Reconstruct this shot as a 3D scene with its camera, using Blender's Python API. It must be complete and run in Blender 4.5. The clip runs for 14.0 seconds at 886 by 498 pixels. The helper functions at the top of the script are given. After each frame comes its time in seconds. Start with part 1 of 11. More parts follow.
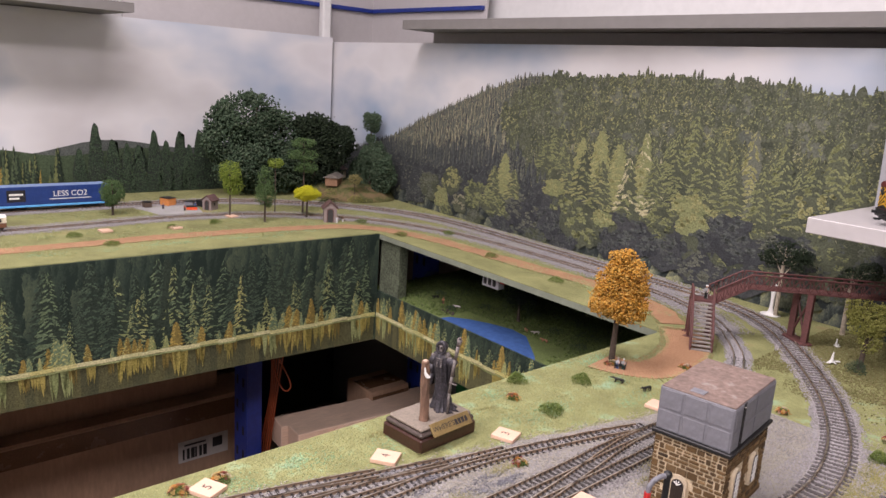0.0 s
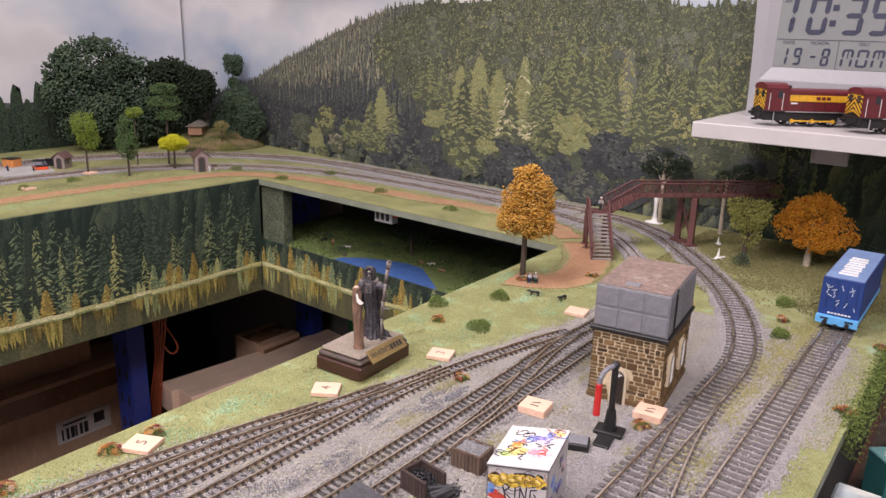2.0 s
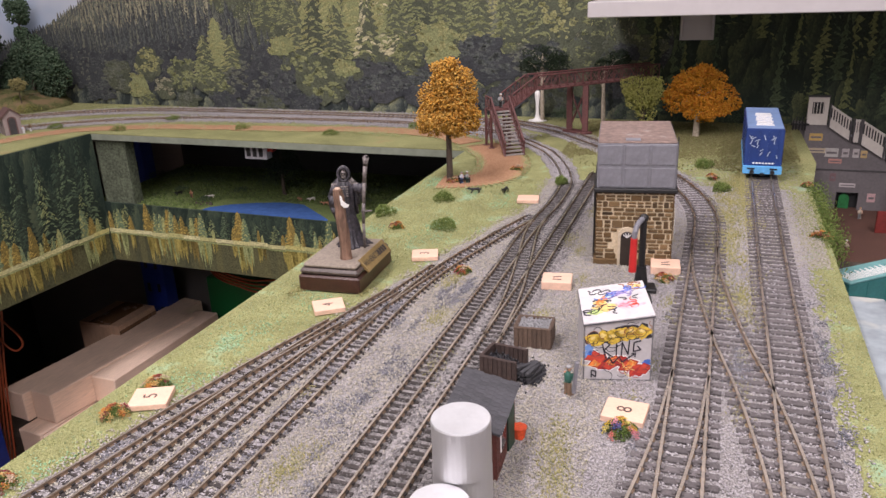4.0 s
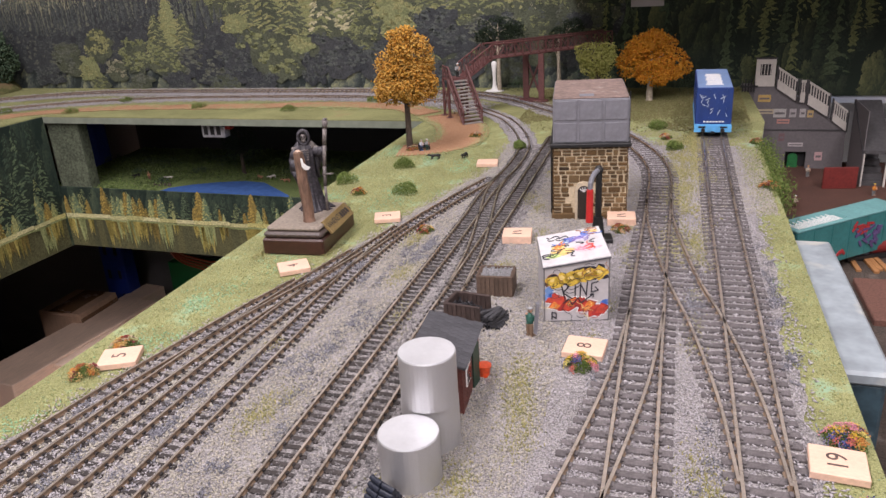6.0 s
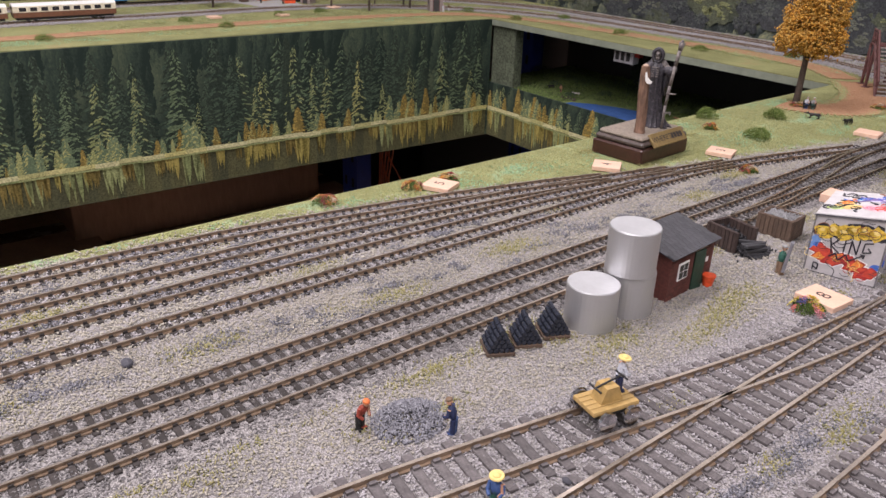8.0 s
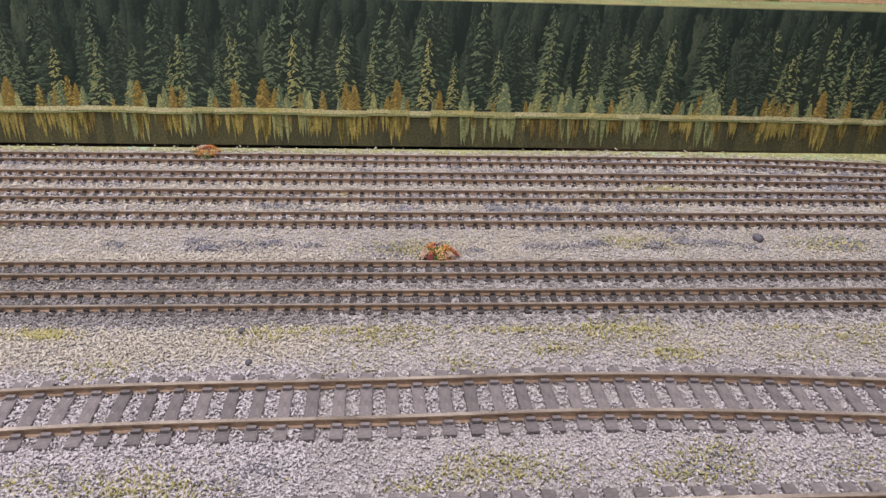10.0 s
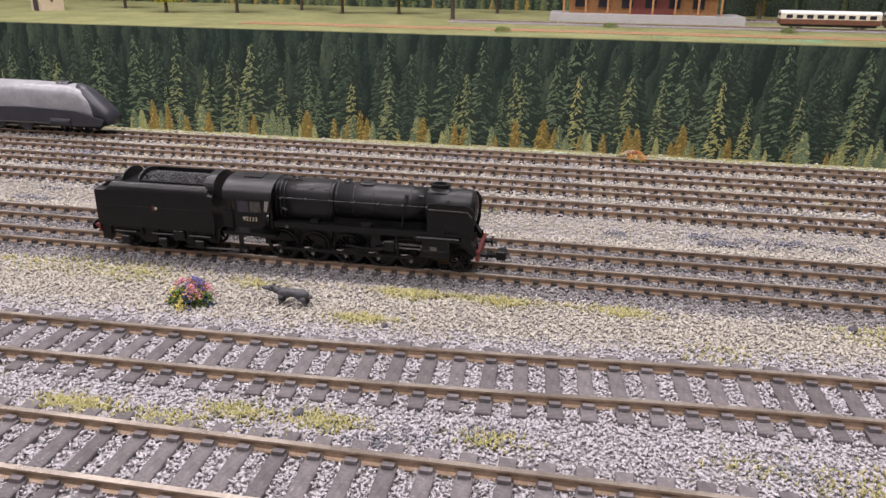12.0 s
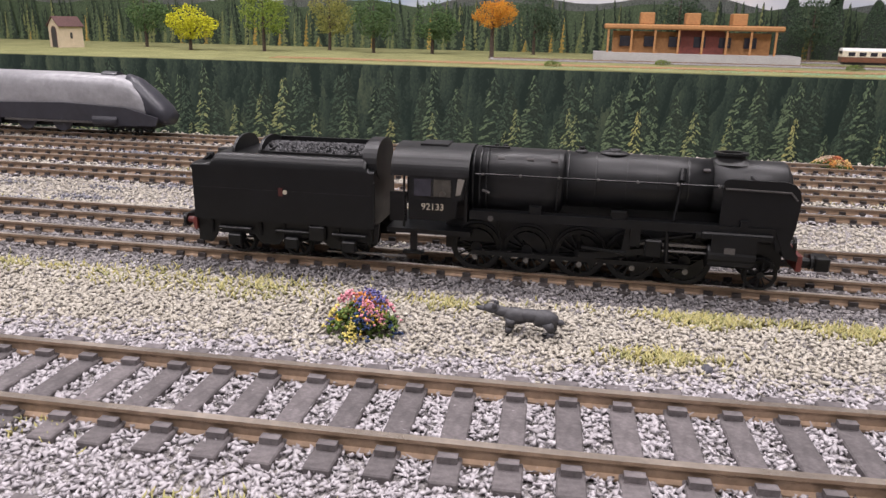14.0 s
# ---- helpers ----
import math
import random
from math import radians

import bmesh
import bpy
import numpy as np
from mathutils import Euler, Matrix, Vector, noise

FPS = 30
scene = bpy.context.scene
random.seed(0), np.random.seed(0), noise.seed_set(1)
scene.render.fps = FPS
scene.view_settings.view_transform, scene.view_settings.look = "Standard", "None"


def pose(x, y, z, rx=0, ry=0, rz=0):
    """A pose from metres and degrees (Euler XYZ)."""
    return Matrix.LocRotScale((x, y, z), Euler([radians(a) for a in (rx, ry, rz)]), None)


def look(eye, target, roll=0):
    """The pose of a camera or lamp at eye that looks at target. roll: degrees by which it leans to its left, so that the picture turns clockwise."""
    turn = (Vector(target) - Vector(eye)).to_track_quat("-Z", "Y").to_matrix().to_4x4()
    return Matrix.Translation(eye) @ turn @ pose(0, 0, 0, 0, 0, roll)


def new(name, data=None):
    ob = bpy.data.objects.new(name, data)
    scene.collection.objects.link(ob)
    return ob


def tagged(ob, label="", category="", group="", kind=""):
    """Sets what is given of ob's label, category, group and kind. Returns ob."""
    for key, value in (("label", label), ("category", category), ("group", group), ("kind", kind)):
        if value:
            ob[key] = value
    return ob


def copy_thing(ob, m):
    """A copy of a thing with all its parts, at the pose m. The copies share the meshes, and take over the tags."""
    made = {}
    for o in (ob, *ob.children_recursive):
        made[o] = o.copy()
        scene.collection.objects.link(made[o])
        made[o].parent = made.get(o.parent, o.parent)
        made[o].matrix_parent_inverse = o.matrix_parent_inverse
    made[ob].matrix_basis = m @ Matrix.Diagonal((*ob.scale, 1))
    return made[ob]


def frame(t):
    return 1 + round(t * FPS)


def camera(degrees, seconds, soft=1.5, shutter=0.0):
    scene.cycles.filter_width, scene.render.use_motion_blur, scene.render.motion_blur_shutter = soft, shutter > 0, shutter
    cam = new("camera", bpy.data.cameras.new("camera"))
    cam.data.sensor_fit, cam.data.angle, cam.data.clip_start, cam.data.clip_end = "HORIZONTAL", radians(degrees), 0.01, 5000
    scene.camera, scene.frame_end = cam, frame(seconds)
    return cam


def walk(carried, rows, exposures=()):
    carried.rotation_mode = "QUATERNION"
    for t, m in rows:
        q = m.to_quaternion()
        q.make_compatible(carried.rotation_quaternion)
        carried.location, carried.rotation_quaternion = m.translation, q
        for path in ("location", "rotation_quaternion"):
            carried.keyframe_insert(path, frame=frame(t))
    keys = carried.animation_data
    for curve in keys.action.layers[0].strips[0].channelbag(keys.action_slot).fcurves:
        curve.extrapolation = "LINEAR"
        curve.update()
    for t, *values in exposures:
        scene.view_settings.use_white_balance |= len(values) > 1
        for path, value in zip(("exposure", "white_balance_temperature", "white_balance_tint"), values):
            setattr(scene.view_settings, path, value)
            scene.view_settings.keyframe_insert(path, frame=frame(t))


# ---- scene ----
# the camera and its way
EXPOSURES = [(0.0, 0.24, 6720, 14.0), (2.5, 0.24, 6720, 14.0), (4.0, 0.12, 6620, 13.0), (6.5, 0.05, 6560, 11.5), (8.5, -0.08, 6520, 11.0), (9.2, -0.1, 6520, 11.0), (12.0, -0.02, 6480, 10.5), (14.0, 0.0, 6480, 10.0)]
cam = camera(61.37, 14.0, soft=1.5)
walk(cam, [
    (0, look((0.3308, 0.1350, 0.2839), (0.0407, 0.3955, 0.1943), 3.82)),
    (0.5, look((0.3369, 0.1283, 0.2829), (0.0562, 0.3975, 0.1892), 3.37)),
    (1, look((0.3361, 0.1218, 0.2798), (0.0695, 0.4026, 0.1797), 3.27)),
    (1.5, look((0.3235, 0.1146, 0.2760), (0.0692, 0.4044, 0.1696), 2.60)),
    (2, look((0.2881, 0.1096, 0.2548), (0.0577, 0.4166, 0.1425), 1.56)),
    (2.5, look((0.2251, 0.1042, 0.2299), (0.0145, 0.4228, 0.1108), 1.41)),
    (3, look((0.1867, 0.0852, 0.2180), (0.0197, 0.4268, 0.0938), 0.77)),
    (3.5, look((0.1631, 0.0785, 0.2070), (0.0127, 0.4258, 0.0774), -2.11)),
    (4, look((0.1528, 0.0716, 0.1954), (0.0188, 0.4232, 0.0597), -2.48)),
    (6.5, look((0.1628, 0.0572, 0.1792), (0.0477, 0.4110, 0.0323), -3.63)),
    (7, look((0.1904, 0.0543, 0.1729), (0.0483, 0.3957, 0.0204), -2.88)),
    (7.5, look((0.2280, 0.0440, 0.1654), (-0.0005, 0.3314, 0.0067), -1.38)),
    (8, look((0.2533, 0.0403, 0.1648), (-0.0297, 0.2701, 0.0001), 1.87)),
    (8.5, look((0.2662, 0.0309, 0.1560), (-0.0518, 0.2036, -0.0145), 3.28)),
    (9, look((0.2723, -0.0005, 0.1453), (-0.0689, 0.1109, -0.0312), 3.29)),
    (9.2, look((0.2729, -0.0103, 0.1460), (-0.0732, 0.0834, -0.0315), 3.12)),
    (11.5, look((0.2639, -0.1637, 0.0982), (-0.1021, -0.2192, -0.0534), 0.59)),
    (12, look((0.2592, -0.1866, 0.0951), (-0.1077, -0.2523, -0.0500), 0.68)),
    (12.5, look((0.2530, -0.2077, 0.0883), (-0.1144, -0.2782, -0.0532), 1.07)),
    (13, look((0.2440, -0.2286, 0.0818), (-0.1232, -0.2995, -0.0601), 1.97)),
    (13.5, look((0.2190, -0.2445, 0.0685), (-0.1505, -0.3161, -0.0669), 1.47)),
    (14, look((0.1980, -0.2574, 0.0543), (-0.1786, -0.3251, -0.0623), 1.08)),
], exposures=EXPOSURES)

# ---- light of the room ----
world = bpy.data.worlds.new("room_world")
scene.world = world
world.use_nodes = True
world.node_tree.nodes["Background"].inputs[0].default_value = (0.62, 0.68, 0.8, 1)
world.node_tree.nodes["Background"].inputs[1].default_value = 0.02


def area_lamp(name, m, sx, sy, watts, colour):
    data = bpy.data.lights.new(name, "AREA")
    data.shape, data.size, data.size_y, data.energy, data.color = "RECTANGLE", sx, sy, watts, colour
    ob = new(name, data)
    ob.matrix_world = m
    return ob


LAMP = (1.0, 0.925, 0.965)
CEILING_Z = 1.35
LAMP_PLACES = [(-0.35, 0.25), (0.75, -0.2), (-0.5, -1.0), (0.5, -1.5)]
for lx, ly in LAMP_PLACES:
    area_lamp("tube_light", pose(lx, ly, CEILING_Z - 0.075), 0.25, 1.1, 19.0, LAMP)

# ---- materials ----
MATS = {}


def nodes_of(name):
    m = bpy.data.materials.new(name)
    m.use_nodes = True
    t = m.node_tree
    return m, t, t.nodes["Principled BSDF"]


def link(t, a, b):
    t.links.new(a, b)


def tex_noise(t, scale, detail=4.0, rough=0.6, coord="Object", stretch=None):
    c = t.nodes.new("ShaderNodeTexCoord")
    n = t.nodes.new("ShaderNodeTexNoise")
    n.inputs["Scale"].default_value, n.inputs["Detail"].default_value, n.inputs["Roughness"].default_value = scale, detail, rough
    if stretch:
        mp = t.nodes.new("ShaderNodeMapping")
        mp.inputs["Scale"].default_value = stretch
        link(t, c.outputs[coord], mp.inputs[0])
        link(t, mp.outputs[0], n.inputs["Vector"])
    else:
        link(t, c.outputs[coord], n.inputs["Vector"])
    return n


def ramp(t, fac, stops):
    r = t.nodes.new("ShaderNodeValToRGB")
    while len(r.color_ramp.elements) < len(stops):
        r.color_ramp.elements.new(0.5)
    for e, (p, c) in zip(r.color_ramp.elements, stops):
        e.position, e.color = p, (*c, 1)
    link(t, fac, r.inputs[0])
    return r


def mix(t, fac, a, b, mode="MIX"):
    n = t.nodes.new("ShaderNodeMix")
    n.data_type, n.blend_type = "RGBA", mode
    for sock, v in ((n.inputs[0], fac), (n.inputs[6], a), (n.inputs[7], b)):
        if isinstance(v, (int, float)):
            sock.default_value = v
        elif isinstance(v, tuple):
            sock.default_value = (*v, 1)
        else:
            link(t, v, sock)
    return n.outputs[2]


def bump(t, b, height, strength, distance):
    n = t.nodes.new("ShaderNodeBump")
    n.inputs["Strength"].default_value, n.inputs["Distance"].default_value = strength, distance
    link(t, height, n.inputs["Height"])
    link(t, n.outputs[0], b.inputs["Normal"])


def toned(c, k):
    return tuple(min(1.0, v * k) for v in c)


def mat(name, colour, rough=0.6, metal=0.0, grain=400.0, vary=0.25, stain=30.0, stain_vary=0.2, relief=0.3, depth=0.0005,
        stretch=None, random_vary=0.0, island=False, spec=0.5, second=None, second_cut=0.55):
    """A surface with grain and stains at two scales, relief and, if wanted, a tone of its own for each object or piece."""
    if name in MATS:
        return MATS[name]
    m, t, b = nodes_of(name)
    fine = tex_noise(t, grain, 3.0, 0.65, stretch=stretch)
    broad = tex_noise(t, stain, 4.0, 0.6)
    c1 = ramp(t, fine.outputs[0], [(0.3, toned(colour, 1 - vary)), (0.7, toned(colour, 1 + vary))]).outputs[0]
    tone = ramp(t, broad.outputs[0], [(0.3, (1 - stain_vary,) * 3), (0.7, (1.0, 1.0, 1.0))]).outputs[0]
    c = mix(t, 1.0, c1, tone, "MULTIPLY")
    if second:
        mask = ramp(t, broad.outputs[0], [(second_cut, (0, 0, 0)), (second_cut + 0.12, (1, 1, 1))]).outputs[0]
        c = mix(t, mask, c, second)
    if random_vary:
        src = t.nodes.new("ShaderNodeNewGeometry").outputs["Random Per Island"] if island else t.nodes.new("ShaderNodeObjectInfo").outputs["Random"]
        r = ramp(t, src, [(0.0, (1 - random_vary,) * 3), (1.0, (1.0, 1.0, 1.0))]).outputs[0]
        c = mix(t, 1.0, c, r, "MULTIPLY")
    link(t, c, b.inputs["Base Color"])
    rr = t.nodes.new("ShaderNodeMapRange")
    rr.inputs["To Min"].default_value, rr.inputs["To Max"].default_value = max(0.02, rough - 0.12), min(1.0, rough + 0.12)
    link(t, broad.outputs[0], rr.inputs[0])
    link(t, rr.outputs[0], b.inputs["Roughness"])
    b.inputs["Metallic"].default_value = metal
    b.inputs["Specular IOR Level"].default_value = spec
    if relief:
        bump(t, b, fine.outputs[0], relief, depth)
    MATS[name] = m
    return m


def palette_mat(name, stops, rough=0.8, grain=300.0, vary=0.2, by="island", relief=0.2, depth=0.0004, spec=0.3):
    """Each loose piece takes its own colour out of a row of colours."""
    if name in MATS:
        return MATS[name]
    m, t, b = nodes_of(name)
    src = t.nodes.new("ShaderNodeNewGeometry").outputs["Random Per Island"] if by == "island" else t.nodes.new("ShaderNodeObjectInfo").outputs["Random"]
    c = ramp(t, src, stops).outputs[0]
    n = tex_noise(t, grain, 3.0)
    tone = ramp(t, n.outputs[0], [(0.3, (1 - vary,) * 3), (0.7, (1.0, 1.0, 1.0))]).outputs[0]
    link(t, mix(t, 1.0, c, tone, "MULTIPLY"), b.inputs["Base Color"])
    b.inputs["Roughness"].default_value = rough
    b.inputs["Specular IOR Level"].default_value = spec
    if relief:
        bump(t, b, n.outputs[0], relief, depth)
    MATS[name] = m
    return m


def even(cs):
    return [(i / max(1, len(cs) - 1), c) for i, c in enumerate(cs)]


# ---- building helpers ----
def mesh_of(name, bm, material, smooth=False):
    me = bpy.data.meshes.new(name)
    bm.to_mesh(me)
    bm.free()
    if material:
        me.materials.append(material)
    if smooth:
        me.polygons.foreach_set("use_smooth", [True] * len(me.polygons))
    return me


def part(name, bm, material, parent, label="", smooth=False, m=None):
    ob = new(name, mesh_of(name, bm, material, smooth))
    ob.parent = parent
    if m is not None:
        ob.matrix_basis = m
    return tagged(ob, label)


def piece(name, me, parent, m):
    ob = new(name, me)
    ob.parent = parent
    ob.matrix_basis = m
    return ob


def thing(name, m, label, category, group="", kind=""):
    ob = new(name)
    ob.empty_display_size = 0.01
    ob.matrix_basis = m
    return tagged(ob, label, category, group, kind)


def solid(name, bm, material, label, category="", kind="", group="", smooth=False, m=None):
    ob = new(name, mesh_of(name, bm, material, smooth))
    if m is not None:
        ob.matrix_basis = m
    return tagged(ob, label, category, group, kind)


def box(bm, x0, x1, y0, y1, z0, z1, bevel=0.0, m=None):
    r = bmesh.ops.create_cube(bm, size=1.0)
    vs = r["verts"]
    for v in vs:
        v.co = Vector((x0 + (v.co.x + 0.5) * (x1 - x0), y0 + (v.co.y + 0.5) * (y1 - y0), z0 + (v.co.z + 0.5) * (z1 - z0)))
    if bevel:
        es = list({e for v in vs for e in v.link_edges})
        r = bmesh.ops.bevel(bm, geom=es, offset=bevel, segments=1, affect="EDGES", clamp_overlap=True)
        vs = list({v for f in r["faces"] for v in f.verts} | {v for v in vs if v.is_valid})
    if m is not None:
        bmesh.ops.transform(bm, matrix=m, verts=vs)
    return vs


def box_bm(*a, **k):
    bm = bmesh.new()
    box(bm, *a, **k)
    return bm


def cyl(bm, r0, r1, z0, z1, seg=20, m=None, caps=True):
    r = bmesh.ops.create_cone(bm, cap_ends=caps, segments=seg, radius1=r0, radius2=r1, depth=z1 - z0)
    vs = r["verts"]
    bmesh.ops.translate(bm, vec=(0, 0, (z0 + z1) / 2), verts=vs)
    if m is not None:
        bmesh.ops.transform(bm, matrix=m, verts=vs)
    return vs


def cyl_bm(*a, **k):
    bm = bmesh.new()
    cyl(bm, *a, **k)
    return bm


def rod(bm, a, b, r, seg=8, r2=None):
    a, b = Vector(a), Vector(b)
    d = b - a
    m = Matrix.Translation(a) @ d.to_track_quat("Z", "Y").to_matrix().to_4x4()
    return cyl(bm, r, r if r2 is None else r2, 0, d.length, seg, m)


def rod_bm(*a, **k):
    bm = bmesh.new()
    rod(bm, *a, **k)
    return bm


def ball(bm, c, r, sub=2, sx=1, sy=1, sz=1):
    vs = bmesh.ops.create_icosphere(bm, subdivisions=sub, radius=r)["verts"]
    bmesh.ops.transform(bm, matrix=Matrix.Translation(c) @ Matrix.Diagonal((sx, sy, sz, 1)), verts=vs)
    return vs


def prism(bm, pts, z0, z1, m=None):
    """An upright solid over a polygon of (x, y)."""
    lo = [bm.verts.new((x, y, z0)) for x, y in pts]
    hi = [bm.verts.new((x, y, z1)) for x, y in pts]
    n = len(pts)
    bm.faces.new(list(reversed(lo)))
    bm.faces.new(hi)
    for i in range(n):
        bm.faces.new((lo[i], lo[(i + 1) % n], hi[(i + 1) % n], hi[i]))
    if m is not None:
        bmesh.ops.transform(bm, matrix=m, verts=lo + hi)
    return lo + hi


def prism_bm(*a, **k):
    bm = bmesh.new()
    prism(bm, *a, **k)
    bmesh.ops.recalc_face_normals(bm, faces=bm.faces)
    return bm


def smooth_line(pts, step):
    """A Catmull-Rom line through points (x, y), resampled at even steps: rows of x, y, heading."""
    p = [Vector(q) for q in pts]
    p = [p[0] * 2 - p[1]] + p + [p[-1] * 2 - p[-2]]
    raw = []
    for i in range(1, len(p) - 2):
        a, b, c, d = p[i - 1 : i + 3]
        for k in range(24):
            u = k / 24
            raw.append(0.5 * (2 * b + (c - a) * u + (2 * a - 5 * b + 4 * c - d) * u**2 + (3 * b - a - 3 * c + d) * u**3))
    raw.append(p[-2])
    xs = np.array([[v.x, v.y] for v in raw])
    s = np.r_[0, np.cumsum(np.linalg.norm(np.diff(xs, axis=0), axis=1))]
    at = np.arange(0, s[-1], step)
    x, y = np.interp(at, s, xs[:, 0]), np.interp(at, s, xs[:, 1])
    return list(zip(x, y, np.arctan2(np.gradient(y), np.gradient(x))))


TETRA = np.array([(0.9, 0, -0.35), (-0.45, 0.78, -0.35), (-0.45, -0.78, -0.35), (0, 0, 0.95)])


def bits_mesh(name, pts, size, material, seed=1, tilt=3.14):
    """Many small loose chips in one mesh: at points, with sizes of rows (x, y, z), turned by chance."""
    rng = np.random.default_rng(seed)
    pts = np.asarray(pts, float)
    n = len(pts)
    size = np.broadcast_to(np.asarray(size, float), (n, 3))
    a, b, c = rng.uniform(0, 6.283, n), rng.uniform(-tilt, tilt, n), rng.uniform(-tilt, tilt, n)
    v = (TETRA[None] + rng.uniform(-0.22, 0.22, (n, 4, 3))) * size[:, None]
    y, z = v[..., 1] * np.cos(b)[:, None] - v[..., 2] * np.sin(b)[:, None], v[..., 1] * np.sin(b)[:, None] + v[..., 2] * np.cos(b)[:, None]
    x, z = v[..., 0] * np.cos(c)[:, None] - z * np.sin(c)[:, None], v[..., 0] * np.sin(c)[:, None] + z * np.cos(c)[:, None]
    x, y = x * np.cos(a)[:, None] - y * np.sin(a)[:, None], x * np.sin(a)[:, None] + y * np.cos(a)[:, None]
    co = np.stack([x, y, z], -1) + pts[:, None]
    faces = (np.arange(n)[:, None] * 4 + np.array([0, 2, 1, 0, 1, 3, 1, 2, 3, 2, 0, 3])[None]).ravel()
    me = bpy.data.meshes.new(name)
    me.vertices.add(4 * n)
    me.vertices.foreach_set("co", co.ravel())
    me.loops.add(12 * n)
    me.loops.foreach_set("vertex_index", faces.astype(np.int32))
    me.polygons.add(4 * n)
    me.polygons.foreach_set("loop_start", np.arange(0, 12 * n, 3, dtype=np.int32))
    me.update(calc_edges=True)
    me.materials.append(material)
    return me


def bits(name, pts, size, material, label="", kind="", category="", seed=1, tilt=3.14, parent=None, m=None):
    ob = new(name, bits_mesh(name, pts, size, material, seed, tilt))
    if parent:
        ob.parent = parent
    if m is not None:
        ob.matrix_basis = m
    return tagged(ob, label, category, kind=kind)


def lettering(name, text, height, material, parent, m, label="", depth=0.00005):
    """Letters of the built-in font as a mesh, centred on m, lying in its xy plane."""
    cu = bpy.data.curves.new(name, "FONT")
    cu.body, cu.size, cu.align_x, cu.align_y, cu.extrude = text, height * 1.4, "CENTER", "CENTER", depth
    tmp = bpy.data.objects.new(name, cu)
    me = bpy.data.meshes.new_from_object(tmp)
    bpy.data.objects.remove(tmp)
    bpy.data.curves.remove(cu)
    me.materials.clear()
    me.materials.append(material)
    ob = new(name, me)
    ob.parent = parent
    ob.matrix_basis = m
    return tagged(ob, label)


def sheet_bm(left, right, z0, z1):
    """A thin sheet between two lines of points with equal counts."""
    bm = bmesh.new()
    rows = [[bm.verts.new((*p, z)) for p, z in ((a, z1), (b, z1), (b, z0), (a, z0))] for a, b in zip(left, right)]
    for r, s in zip(rows, rows[1:]):
        for i in range(4):
            bm.faces.new((r[i], r[(i + 1) % 4], s[(i + 1) % 4], s[i]))
    bm.faces.new(rows[0])
    bm.faces.new(list(reversed(rows[-1])))
    bmesh.ops.recalc_face_normals(bm, faces=bm.faces)
    return bm


def ribbon_bm(pts, width, z0, z1, rough=0.0, step=0.012, seed=3):
    rng = random.Random(seed)
    left, right = [], []
    for x, y, a in smooth_line(pts, step):
        w0, w1 = width / 2 + rng.uniform(-rough, rough), width / 2 + rng.uniform(-rough, rough)
        left.append((x - math.sin(a) * w0, y + math.cos(a) * w0))
        right.append((x + math.sin(a) * w1, y - math.cos(a) * w1))
    return sheet_bm(left, right, z0, z1)

# ---- the boards and the ground ----
GRASS = mat("scatter_grass", (0.36, 0.37, 0.17), 0.95, grain=1500, vary=0.5, stain=34, stain_vary=0.38, relief=0.8, depth=0.0012,
            second=(0.31, 0.45, 0.29), second_cut=0.57, spec=0.1)
EDGE = mat("grey_green_board_edge", (0.24, 0.27, 0.21), 0.6, grain=150, vary=0.1, stain=40)
X_LEFT, X_RIGHT = -0.1345, 0.238
THICK = 0.010


GRASS_FAR = mat("dry_olive_grass", (0.31, 0.315, 0.145), 0.95, grain=1200, vary=0.5, stain=14, stain_vary=0.4, relief=0.7, depth=0.001, second=(0.30, 0.235, 0.125), second_cut=0.62, spec=0.1)


def board(name, pts, label):
    ob = solid(name, prism_bm(pts, -0.0012, 0.0), GRASS if name == "ground_yard" else GRASS_FAR, label, kind="structure")
    lower = [(x, y) for x, y in pts]
    part("board_edge", prism_bm(lower, -THICK, -0.0012), EDGE, ob, "grey painted plywood under the grass")
    return ob


board("ground_yard", [(-0.1335, 0.915), (-0.1365, -1.6), (X_RIGHT + 0.002, -1.6), (X_RIGHT - 0.002, 0.80), (0.25, 0.915)], "green scatter grass ground over the yard board")
board("ground_far", [(-1.34, 0.935), (-0.738, 0.935), (-0.1335, 0.915), (0.25, 0.915), (0.245, 1.2), (-1.34, 1.26)], "green scatter grass ground over the far board")
board("ground_left", [(-1.34, 0.935), (-1.34, -1.6), (-0.768, -1.6), (-0.765, 0.2), (-0.755, 0.55), (-0.738, 0.935)], "green scatter grass ground over the side board")

BALLAST_BED = mat("ballast_bed", (0.37, 0.35, 0.345), 0.95, grain=1500, vary=0.75, stain=35, stain_vary=0.3, relief=1.0, depth=0.0012, second=(0.27, 0.25, 0.225), second_cut=0.6, spec=0.1)
EARTH = mat("red_brown_earth", (0.42, 0.245, 0.145), 0.95, grain=900, vary=0.35, stain=40, stain_vary=0.25, relief=0.5, depth=0.0008, spec=0.1)
STONE = palette_mat("ballast_stone", even([(0.35, 0.33, 0.34), (0.44, 0.415, 0.43), (0.485, 0.46, 0.475), (0.40, 0.38, 0.395), (0.51, 0.49, 0.50), (0.46, 0.435, 0.455), (0.375, 0.355, 0.37)]), 0.95, 900, 0.2, spec=0.08)
DARKSTONE = palette_mat("dark_ballast_stone", even([(0.12, 0.116, 0.118), (0.21, 0.20, 0.203), (0.28, 0.266, 0.265), (0.165, 0.158, 0.162), (0.33, 0.313, 0.308), (0.24, 0.227, 0.226)]), 0.95, 900, 0.2, spec=0.08)
